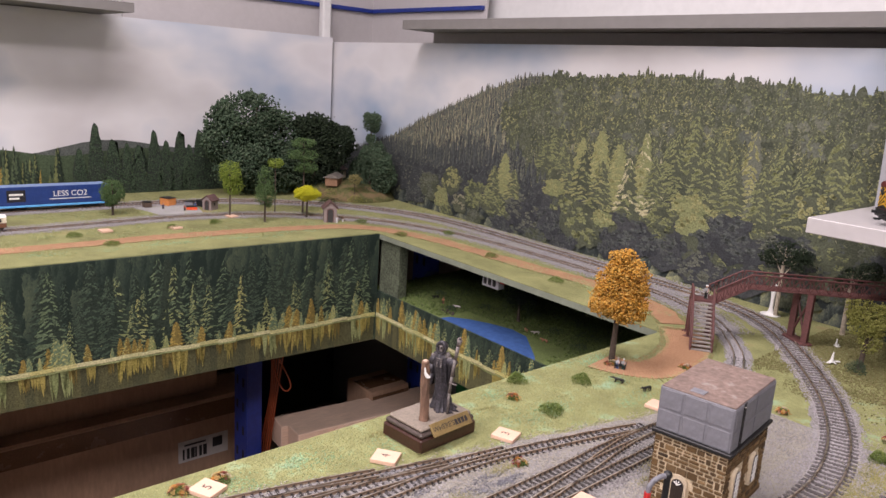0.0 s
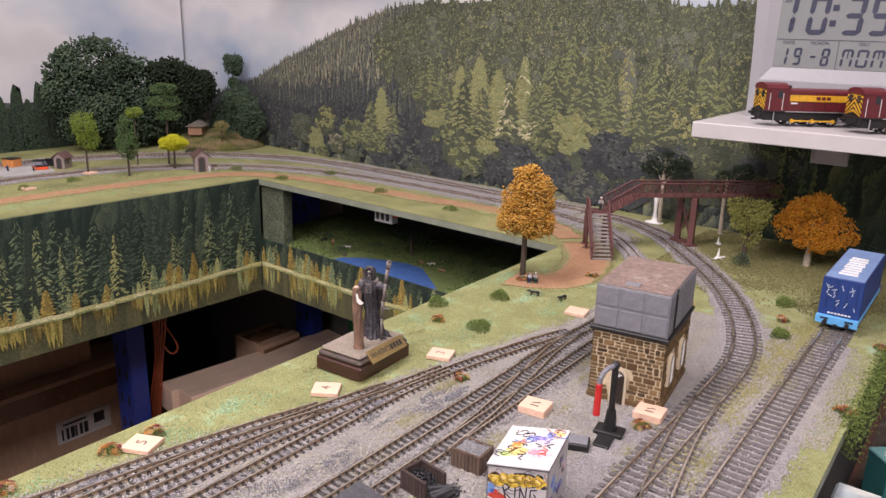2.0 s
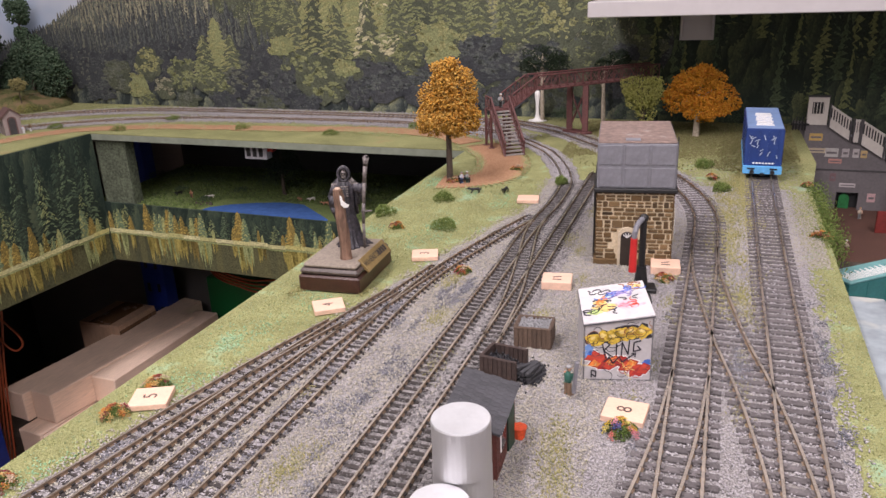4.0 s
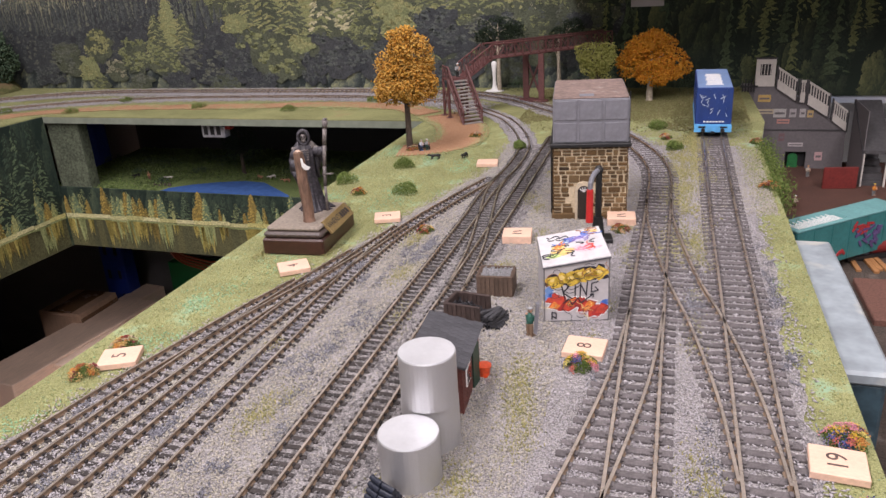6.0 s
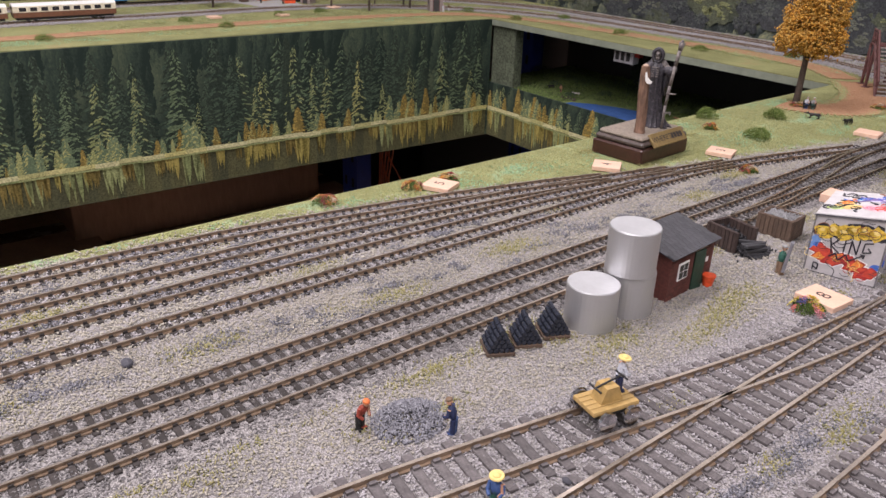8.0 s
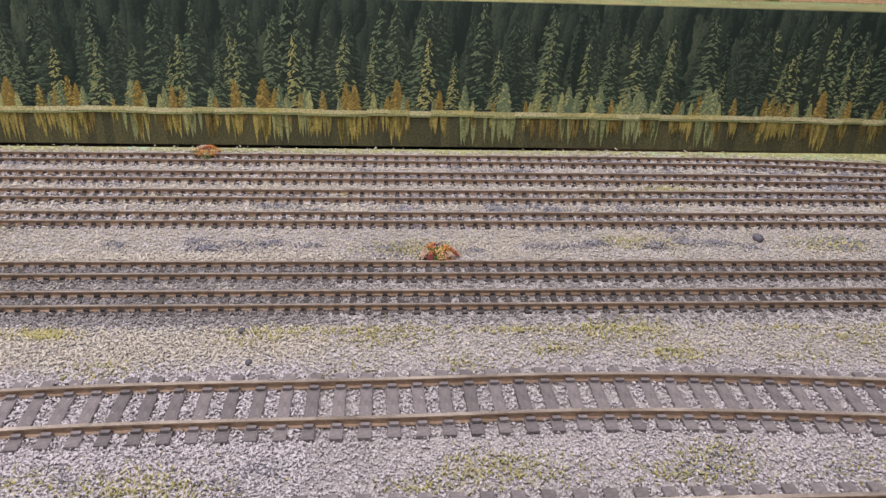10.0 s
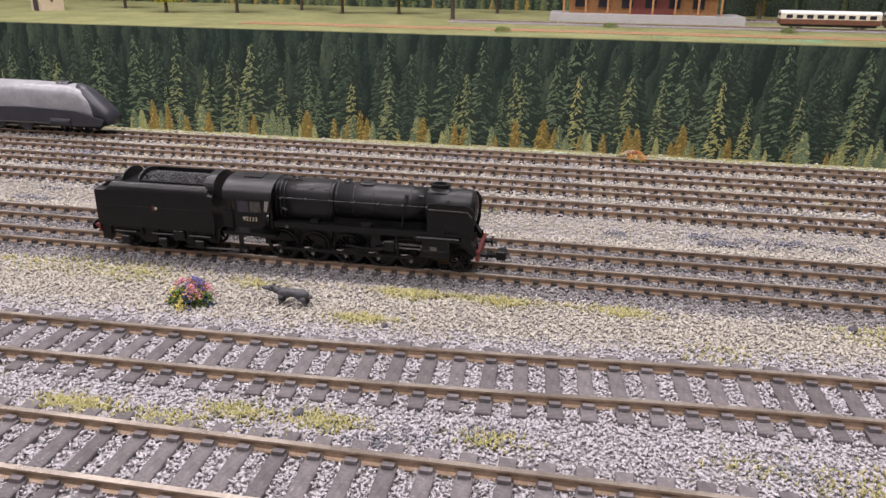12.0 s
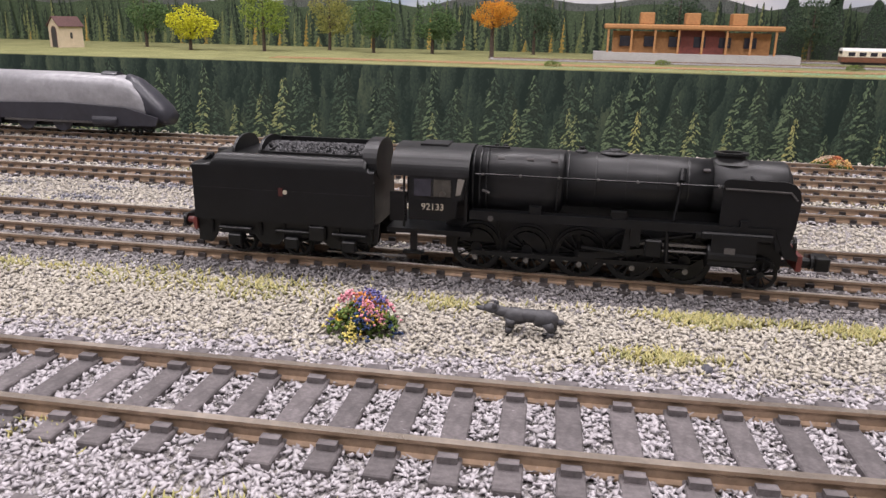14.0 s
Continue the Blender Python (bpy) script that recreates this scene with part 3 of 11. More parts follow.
bits("grass_scatter", np.concatenate(pts), (0.0008, 0.0007, 0.0006), MINT, "mint-green foam flock in patches on the grass", "stuff", "grass")
CRUMB = palette_mat("earth_crumb", even([(0.30, 0.165, 0.095), (0.50, 0.30, 0.185), (0.40, 0.225, 0.13), (0.56, 0.36, 0.24)]), 0.95, 900, 0.2, spec=0.1)
pts, green = [], []
for line, wide, n in ((((-0.855, -0.7), (-0.855, 0.2), (-0.856, 0.5), (-0.851, 0.66), (-0.83, 0.83), (-0.80, 0.925), (-0.72, 0.975), (-0.62, 0.998), (-0.44, 1.006), (-0.32, 1.018), (-0.2, 1.0), (-0.14, 0.955)), 0.034, 16000), (((-0.112, 0.77), (-0.085, 0.775), (-0.065, 0.80), (-0.068, 0.85), (-0.088, 0.90), (-0.125, 0.95)), 0.048, 9000)):
    spine = np.array(smooth_line(line, 0.004))
    for store, lo, hi, k in ((pts, 0.0, 0.62, n), (green, 0.40, 0.55, n // 2)):
        at = g.integers(0, len(spine), k)
        off = g.choice([-1, 1], k) * (g.uniform(lo, hi, k) if store is pts else g.normal(0.53, 0.06, k)) * wide
        store.append(np.c_[spine[at, 0] - np.sin(spine[at, 2]) * off, spine[at, 1] + np.cos(spine[at, 2]) * off, np.full(k, 0.0009)])
bits("earth_crumbs", np.concatenate(pts), (0.0008, 0.0007, 0.0005), CRUMB, "red-brown earth crumbs over the footpaths", "stuff", "earth")
bits("grass_scatter", np.concatenate(green), (0.0009, 0.0008, 0.0007), TURF, "green flock that creeps over the path edges", "stuff", "grass")

# olive flock toned dark: shelf shade put into the grass, denser towards the back
OLIVE = palette_mat("shade_toned_olive_flock", even([(0.15, 0.14, 0.06), (0.26, 0.24, 0.11), (0.20, 0.20, 0.08), (0.31, 0.27, 0.15)]), 0.95, 900, 0.25, spec=0.1)
n = 26000
q = np.c_[g.uniform(-0.02, 0.236, n), g.uniform(0.86, 1.13, n), g.uniform(0.0, 0.0009, n)]
q = q[g.random(n) < np.clip((q[:, 1] - 0.84) * 8 + 0.5 * np.sin(q[:, 0] * 60 + 4 * np.sin(q[:, 1] * 30)), 0.05, 1.0)]
bits("grass_scatter", q, (0.0013, 0.0011, 0.0010), OLIVE, "dull olive foam scatter in the shade below the shelf", "stuff", "grass")

# ---- walls round the place ----
WALLPAINT = mat("white_wall_paint", (0.72, 0.72, 0.72), 0.6, grain=60, vary=0.04, stain=3, stain_vary=0.08, relief=0.05)
GREYBOARD = mat("grey_shelf_underside", (0.36, 0.36, 0.36), 0.6, grain=60, vary=0.05, stain=5, stain_vary=0.1, relief=0.05)
BLUE = mat("blue_painted_steel", (0.012, 0.035, 0.25), 0.45, grain=120, vary=0.15, stain=20)
DARK = mat("dark_board", (0.040, 0.038, 0.039), 0.7)
CONCRETE = mat("dark_floor", (0.05, 0.048, 0.046), 0.8, grain=40, stain=4)
for name, a in (("wall_far", (-1.9, 1.9, 1.40, 1.44)), ("wall_left", (-1.94, -1.9, -2.6, 1.44)), ("wall_right", (1.9, 1.94, -2.6, 1.44)), ("wall_near", (-1.94, 1.94, -2.64, -2.6))):
    solid(name, box_bm(*a, -0.9, CEILING_Z), WALLPAINT, "plain white painted room wall", kind="structure")
solid("ceiling", box_bm(-2.0, 2.0, -2.7, 1.5, CEILING_Z, CEILING_Z + 0.05), WALLPAINT, "plain white ceiling of the room", kind="structure")
solid("floor", box_bm(-2.0, 2.0, -2.7, 1.5, -0.95, -0.9), CONCRETE, "dark floor under the layout", kind="structure")

# backdrop panels


def sky_mat():
    m, t, b = nodes_of("printed_cloudy_sky")
    n = tex_noise(t, 2.3, 4.0, 0.5, stretch=(1.0, 1.0, 1.7))
    c = ramp(t, n.outputs[0], [(0.33, (0.30, 0.39, 0.53)), (0.43, (0.48, 0.52, 0.59)), (0.54, (0.67, 0.66, 0.675)), (0.7, (0.53, 0.51, 0.52))])
    link(t, c.outputs[0], b.inputs["Base Color"])
    b.inputs["Roughness"].default_value = 0.35
    return m


SKY = sky_mat()
U_FAR = Matrix(((0.99885, 0.048, 0, -0.65), (-0.048, 0.99885, 0, 1.175), (0, 0, 1, 0), (0, 0, 0, 1)))
far_bd = solid("backdrop_far", box_bm(-0.72, 1.6, 0.0, 0.004, -0.02, 0.352), SKY, "printed photo backdrop of wooded hills under a cloudy sky", kind="structure", m=U_FAR)
left_bd = solid("backdrop_left", box_bm(-1.325, -1.321, -1.6, 1.2, -0.02, 0.362), SKY, "printed photo backdrop of cloudy sky over far hills", kind="structure")
part("corner_strip", box_bm(-0.012, 0.012, -0.012, 0.012, 0, 0.47, bevel=0.004), WALLPAINT, far_bd, "white corner strip", m=pose(-0.69, -0.02, 0.0))


def tones(name, cs, vary=0.25):
    return palette_mat(name, even(cs), 0.55, 420, 0.62, relief=0, spec=0.15)


def forest_mat(name, across, up, tall, wide, stops, speckle=0.55):
    """A printed photograph of massed trees: crowns lit from the upper left, darker at their feet, with a fine leafy speckle."""
    m, t, b = nodes_of(name)
    co = t.nodes.new("ShaderNodeTexCoord")
    sep = t.nodes.new("ShaderNodeSeparateXYZ")
    link(t, co.outputs["Object"], sep.inputs[0])
    warp = tex_noise(t, wide * 0.7, 3.0, 0.6)
    ragged = tex_noise(t, wide * 3.2, 4.0, 0.75, stretch=(1.0, 1.0, 0.6))

    def calc(op, x, y):
        n = t.nodes.new("ShaderNodeMath")
        n.operation = op
        for i, v in enumerate((x, y)):
            if isinstance(v, (int, float)):
                n.inputs[i].default_value = v
            else:
                link(t, v, n.inputs[i])
        return n.outputs[0]

    def crowns(k):
        u = calc("MULTIPLY", sep.outputs[across], wide * k)
        v = calc("MULTIPLY", sep.outputs[up], tall * k)
        u = calc("ADD", u, calc("MULTIPLY", warp.outputs[0], 0.9))
        u = calc("ADD", u, calc("MULTIPLY", ragged.outputs[0], 0.9))
        v = calc("ADD", v, calc("MULTIPLY", ragged.outputs[0], 1.1))
        flat = t.nodes.new("ShaderNodeCombineXYZ")
        link(t, u, flat.inputs[0])
        link(t, v, flat.inputs[1])
        vor = t.nodes.new("ShaderNodeTexVoronoi")
        vor.voronoi_dimensions = "2D"
        vor.inputs["Scale"].default_value = 1.0
        link(t, flat.outputs[0], vor.inputs["Vector"])
        d = t.nodes.new("ShaderNodeVectorMath")
        d.operation = "SUBTRACT"
        link(t, flat.outputs[0], d.inputs[0])
        link(t, vor.outputs["Position"], d.inputs[1])
        ds = t.nodes.new("ShaderNodeSeparateXYZ")
        link(t, d.outputs[0], ds.inputs[0])
        cell = t.nodes.new("ShaderNodeSeparateColor")
        link(t, vor.outputs["Color"], cell.inputs[0])
        lit = calc("SUBTRACT", calc("MULTIPLY", ds.outputs[1], 0.45), calc("MULTIPLY", ds.outputs[0], 0.50))
        lit = calc("ADD", lit, calc("MULTIPLY", cell.outputs[0], 0.30))
        return calc("SUBTRACT", lit, calc("MULTIPLY", vor.outputs["Distance"], 0.38))

    needles = tex_noise(t, 330, 3.0, 0.7, stretch=(1.3, 1.3, 0.8))
    broad = tex_noise(t, wide * 0.16, 3.0, 0.6)
    val = calc("ADD", calc("MULTIPLY", crowns(1.0), 0.75), calc("MULTIPLY", crowns(2.3), 0.30))
    val = calc("ADD", val, calc("MULTIPLY", calc("SUBTRACT", needles.outputs[0], 0.5), speckle))
    val = calc("ADD", val, calc("MULTIPLY", calc("SUBTRACT", broad.outputs[0], 0.5), 0.5))
    link(t, ramp(t, calc("ADD", val, 0.36), stops).outputs[0], b.inputs["Base Color"])
    b.inputs["Roughness"].default_value = 0.55
    b.inputs["Specular IOR Level"].default_value = 0.15
    return m


HILL_PRINT = forest_mat("printed_hill_forest", 0, 2, 44.0, 92.0, [(0.12, (0.050, 0.056, 0.050)), (0.40, (0.10, 0.11, 0.085)), (0.95, (0.30, 0.29, 0.19))])
HAZE_PRINT = forest_mat("printed_hazy_slope", 0, 2, 58.0, 118.0, [(0.12, (0.060, 0.068, 0.070)), (0.36, (0.115, 0.125, 0.118)), (0.58, (0.21, 0.215, 0.18)), (0.90, (0.42, 0.40, 0.31))])
LOW_PRINT = forest_mat("printed_leafy_foot", 0, 2, 30.0, 34.0, [(0.15, (0.030, 0.038, 0.038)), (0.38, (0.075, 0.088, 0.082)), (0.58, (0.15, 0.165, 0.12)), (0.85, (0.36, 0.36, 0.20))], 0.7)
# the wall shelf's shade is put into the dark colours of this print
SHADE_PRINT = forest_mat("forest_print_shelf_shade", 0, 2, 13.0, 34.0, [(0.15, (0.020, 0.030, 0.022)), (0.45, (0.045, 0.060, 0.038)), (0.70, (0.11, 0.125, 0.06)), (0.95, (0.22, 0.22, 0.10))], 0.6)
PIT_PRINT = forest_mat("printed_lake_forest", 1, 2, 10.0, 40.0, [(0.15, (0.020, 0.032, 0.026)), (0.50, (0.042, 0.062, 0.046)), (0.92, (0.10, 0.125, 0.075))], 0.8)
PIT_FAR_PRINT = forest_mat("printed_lake_forest_far", 0, 2, 14.0, 40.0, [(0.15, (0.020, 0.032, 0.026)), (0.50, (0.042, 0.062, 0.046)), (0.92, (0.10, 0.125, 0.075))], 0.8)
P_DARK = tones("print_dark_green", [(0.026, 0.042, 0.030), (0.046, 0.066, 0.046), (0.034, 0.052, 0.036)])
P_DEEP = tones("print_deep_green", [(0.070, 0.105, 0.062), (0.125, 0.165, 0.090), (0.095, 0.135, 0.078)])
P_MID = tones("print_mid_green", [(0.15, 0.18, 0.075), (0.24, 0.26, 0.11), (0.19, 0.22, 0.095)])
P_PALE = tones("print_pale_olive", [(0.55, 0.52, 0.33), (0.70, 0.64, 0.40), (0.46, 0.45, 0.28)])
P_HAZE = tones("print_hazy_shade", [(0.135, 0.150, 0.125), (0.205, 0.215, 0.165), (0.165, 0.180, 0.145)])
P_DUSK = tones("print_dusky_shade", [(0.055, 0.060, 0.066), (0.085, 0.090, 0.094), (0.068, 0.074, 0.080)])
P_BLUE = tones("print_blue_haze", [(0.095, 0.108, 0.108), (0.140, 0.155, 0.142), (0.115, 0.130, 0.122)])
P_LOW = tones("print_low_shade", [(0.084, 0.096, 0.070), (0.135, 0.150, 0.100), (0.108, 0.122, 0.086)])
P_SOFT = tones("print_soft_green", [(0.225, 0.252, 0.125), (0.330, 0.350, 0.170), (0.275, 0.298, 0.146)])
P_FINE = tones("print_far_wood", [(0.310, 0.302, 0.212), (0.430, 0.408, 0.275), (0.365, 0.352, 0.242)])
P_LIME = tones("print_sunlit_olive", [(0.30, 0.31, 0.14), (0.43, 0.42, 0.20), (0.36, 0.36, 0.17)])
P_GOLD = tones("print_gold", [(0.36, 0.24, 0.06), (0.50, 0.36, 0.10), (0.28, 0.20, 0.05)])


class Print:
    """Flat printed shapes on a board: u runs along it, v up, each shape a hair in front of the last."""

    def __init__(self, seed):
        self.rng, self.made, self.layer = random.Random(seed), {}, 0

    def poly(self, tone, pts):
        vs, fs = self.made.setdefault(tone, ([], []))
        k = len(vs)
        vs.extend((u, v, self.layer) for u, v in pts)
        fs.append(tuple(range(k, k + len(pts))))

    def conifer(self, u, v, h, w, lit, shade, tiers=8, light=None, power=0.85, many=2):
        """A fir: a ragged spire in the shade tone, its left side lit, with drooping boughs over both."""
        r = self.rng
        self.layer += 1
        left, right, inner = [], [], []
        for k in range(tiers):
            f = k / tiers
            half = w * 0.5 * (1 - f) ** power + w * 0.02
            for side, row in ((-1, left), (1, right)):
                row.append((u + side * half * r.uniform(0.75, 1.12), v + h * (f + r.uniform(-0.2, 0.12) / tiers)))
                row.append((u + side * half * r.uniform(0.48, 0.66), v + h * (f + 0.55 / tiers)))
            inner.append((u + half * r.uniform(0.0, 0.5), v + h * (f + 0.1 / tiers)))
            inner.append((u + half * r.uniform(-0.45, 0.0), v + h * (f + 0.6 / tiers)))
        tip = [(u + w * 0.012, v + h), (u - w * 0.012, v + h)]
        self.poly(shade, right + tip + left[::-1])
        self.layer += 1
        if many < 4:
            self.poly(lit, inner + tip + [(u + (a - u) * 0.94, b) for a, b in left[::-1]])
            self.layer += 1
        for k in range(tiers):
            f = (k + 0.3) / tiers
            half = w * 0.5 * (1 - f) ** power + w * 0.015
            d = h / tiers
            for q in range(many):
                a = r.uniform(-1.0, 0.9)
                if many < 4:
                    tone = shade if r.random() < 0.6 else (light or lit)
                elif a > -0.1 and r.random() < 0.30 + 0.45 * a:
                    continue
                else:
                    tone = light if light and r.random() < 0.45 - 0.4 * a else lit
                o = -1 if a < 0 else 1
                x, b = u + half * a * 0.85, v + h * f + d * r.uniform(-0.5, 0.5)
                e, t = half * r.uniform(0.16, 0.30), d * r.uniform(0.25, 0.45)
                self.poly(tone, [(x - o * e * 0.8, b + t * 0.7), (x + o * e * 0.1, b + t * 0.6), (x + o * e, b - t * 0.5), (x + o * e * 0.7, b - t), (x, b - t * 0.25), (x - o * e * 0.6, b - t * 0.2)])

    def leafy(self, u, v, h, w, lit, shade, n=70):
        """A round-headed tree of puffy clumps, each dark below and lit to the upper left."""
        r = self.rng

        def puff(tone, x, y, a, b):
            k = 9
            self.poly(tone, [(x + math.cos(6.283 * i / k) * a * r.uniform(0.72, 1.2), y + math.sin(6.283 * i / k) * b * r.uniform(0.72, 1.2)) for i in range(k)])

        self.layer += 1
        puff(shade, u, v + h * 0.45, w * 0.40, h * 0.42)
        clumps = sorted(((r.uniform(-0.38, 0.38), r.uniform(-0.34, 0.40)) for _ in range(max(5, n // 9))), key=lambda c: -c[1])
        for cx, cy in clumps:
            if (cx / 0.42) ** 2 + (cy / 0.45) ** 2 > 1.0:
                continue
            q = r.uniform(0.09, 0.16)
            a, b = q * w, q * h * 0.9
            x, y = u + cx * w, v + h * (0.5 + cy)
            self.layer += 1
            puff(shade, x + a * 0.2, y - b * 0.3, a * 1.1, b * 1.05)
            self.layer += 1
            for _ in range(11):
                e, o = r.gauss(-0.18, 0.42), r.gauss(0.16, 0.40)
                z = r.uniform(0.16, 0.36)
                puff(lit if r.random() < 0.78 - 0.4 * e + 0.3 * o else shade, x + a * e, y + b * o, a * z * 1.15, b * z * 0.85)

    def hang(self, parent, name, place, step):
        """Links the shapes under the board; place(u, v, d) gives the point d metres in front of it."""
        for tone, (vs, fs) in self.made.items():
            me = bpy.data.meshes.new(name)
            me.from_pydata([place(u, v, 0.0004 + l * step) for u, v, l in vs], [], fs)
            me.materials.append(tone)
            ob = new(name, me)
            ob.parent = parent
            tagged(ob, kind="stuff")


# wooded hills
SKYLINE_X = [-1.34, -1.04, -0.95, -0.87, -0.735, -0.615, -0.48, -0.31, -0.15, -0.08, -0.02, 0.1, 0.5]
SKYLINE_Z = [0.05, 0.150, 0.190, 0.220, 0.268, 0.300, 0.303, 0.310, 0.306, 0.296, 0.300, 0.30, 0.27]


def skyline(x):
    return float(np.interp(x, SKYLINE_X, SKYLINE_Z))


pr = Print(5)
ridge = [(-0.70 + 0.02 * i, 0) for i in range(76)]
pr.poly(HILL_PRINT, [(-0.70, -0.01)] + [(u, skyline(u - 0.65) - 0.004) for u, _ in ridge] + [(0.80, -0.01)])
pr.layer += 1
pr.poly(HAZE_PRINT, [(-0.70, -0.01)] + [(u, skyline(u - 0.65) - 0.004) for u, _ in ridge if u < -0.12] + [(-0.16 + 0.02 * math.sin(i * 1.9) + 0.012 * i, 0.26 - 0.03 * i) for i in range(1, 9)])
pr.layer += 1
pr.poly(LOW_PRINT, [(-0.70, -0.01)] + [(-0.64 + 0.03 * i, 0.078 + 0.016 * math.sin(i * 0.9) + 0.012 * math.sin(i * 2.3)) for i in range(46)] + [(0.72, -0.01)])
f = 0.0
while f < 1.0:
    # one row of the wood below the other: fine firs on the slope, broad leafy heads in the middle and at the foot
    tall = 0.0115 + 0.020 * f
    x = -1.30 + pr.rng.uniform(0, 0.01)
    base, i = pr.layer, 0
    while x < 0.13:
        top = skyline(x) - 0.003
        v = top * (1 - f) + 0.030 * f - 0.008 + pr.rng.uniform(-0.004, 0.003)
        patch = noise.noise(Vector((x * 6.0, v * 9.0, 2.0)))
        slope = x < -0.60 + 0.10 * math.sin(v * 24) + 0.10 * patch
        gap = tall * pr.rng.uniform(0.42, 0.66)
        if top > 0.06 and v > 0.020:
            h = tall * pr.rng.uniform(0.7, 1.35)
            q = pr.rng.random()
            if v < 0.085 + 0.02 * patch:
                pr.layer = base + 14 * (i % 3)
                lit, shade = ((P_BLUE if q < 0.75 else P_HAZE), P_DUSK) if slope or q < 0.4 else ((P_BLUE if q < 0.7 else P_SOFT), P_LOW)
                pr.leafy(x + 0.65, v, h * 1.15, h * pr.rng.uniform(1.0, 1.4), lit, shade, n=45)
                gap *= 1.5
            elif slope:
                pr.layer = base + 3 * (i % 4)
                high = v > 0.125 + 0.03 * patch + 0.05 * (x + 0.9)
                lit, shade, light = ((P_FINE if q < 0.6 else P_HAZE), (P_DUSK if q < 0.5 else P_BLUE), P_FINE) if high else ((P_BLUE if q < 0.6 else P_HAZE), P_DUSK, P_BLUE)
                pr.conifer(x + 0.65, v, h * (1.15 if high else 1.6), h * pr.rng.uniform(0.55, 0.8), lit, shade, tiers=5, light=light, power=0.75, many=3)
            elif q < 0.60:
                pr.layer = base + 14 * (i % 3)
                lit = P_LIME if patch > 0.0 and q < 0.32 else (P_SOFT if q < 0.48 else P_HAZE)
                pr.leafy(x + 0.65, v, h * 1.25, h * pr.rng.uniform(1.0, 1.35), lit, P_LOW if q > 0.1 else P_HAZE, n=45)
                gap *= 1.4
            else:
                pr.layer = base + 3 * (i % 4)
                lit = P_SOFT if q < 0.75 else (P_FINE if q < 0.92 else P_LIME)
                pr.conifer(x + 0.65, v, h * 1.5, h * pr.rng.uniform(0.75, 1.0), lit, P_LOW, tiers=7, light=P_LIME if patch > 0 else P_HAZE, power=0.8, many=4)
        x += gap
        i += 1
    pr.layer = base + 44
    f += 0.024 + 0.030 * f
# sunlit firs above the foot
for x, v, h, w, lit, shade in ((-0.664, 0.066, 0.085, 0.052, P_LIME, P_SOFT), (-0.475, 0.10, 0.10, 0.05, P_LIME, P_SOFT), (-0.435, 0.10, 0.115, 0.06, P_LIME, P_SOFT), (-0.395, 0.097, 0.10, 0.06, P_LIME, P_SOFT), (-0.345, 0.094, 0.125, 0.05, P_PALE, P_SOFT), (-0.30, 0.125, 0.09, 0.042, P_SOFT, P_LOW),
                              (-0.165, 0.11, 0.13, 0.05, P_LIME, P_HAZE), (-0.215, 0.125, 0.10, 0.05, P_SOFT, P_LOW), (-0.12, 0.12, 0.11, 0.045, P_SOFT, P_LOW), (-0.26, 0.15, 0.11, 0.05, P_SOFT, P_LOW), (-0.05, 0.14, 0.11, 0.05, P_SOFT, P_LOW), (-0.54, 0.14, 0.07, 0.04, P_SOFT, P_LOW)):
    pr.conifer(x + 0.65, v, h, w * 1.3, lit, shade, tiers=11, light=P_LIME if lit is not P_SOFT else P_SOFT, power=0.65, many=10)
    for side in (-1, 1):
        pr.conifer(x + 0.65 + side * w * 0.55, v - 0.004, h * 0.72, w * 1.1, P_SOFT, P_LOW, tiers=9, light=lit, power=0.65, many=9)
# broad heads along the foot of the wood, the farther ones first
for x, v, h, w, lit, shade in ((-0.255, 0.075, 0.062, 0.075, P_LIME, P_SOFT), (-0.066, 0.105, 0.07, 0.07, P_LIME, P_LOW), (-0.30, 0.07, 0.05, 0.06, P_SOFT, P_LOW), (-0.532, 0.085, 0.038, 0.052, P_LIME, P_SOFT), (-0.823, 0.043, 0.068, 0.072, P_LIME, P_LOW), (-0.185, 0.045, 0.078, 0.110, P_BLUE, P_DUSK), (-0.10, 0.05, 0.06, 0.09, P_HAZE, P_DUSK),
                              (-0.897, 0.020, 0.062, 0.090, P_HAZE, P_LOW), (-0.749, 0.022, 0.066, 0.070, P_SOFT, P_LOW), (-0.689, 0.015, 0.066, 0.095, P_SOFT, P_LOW), (-0.851, 0.012, 0.048, 0.052, P_LIME, P_SOFT), (-0.79, 0.010, 0.042, 0.05, P_FINE, P_LOW), (-0.605, 0.005, 0.075, 0.095, P_HAZE, P_DUSK), (-0.535, 0.005, 0.065, 0.07, P_BLUE, P_DUSK)):
    pr.leafy(x + 0.65, v, h, w, lit, shade, n=170)
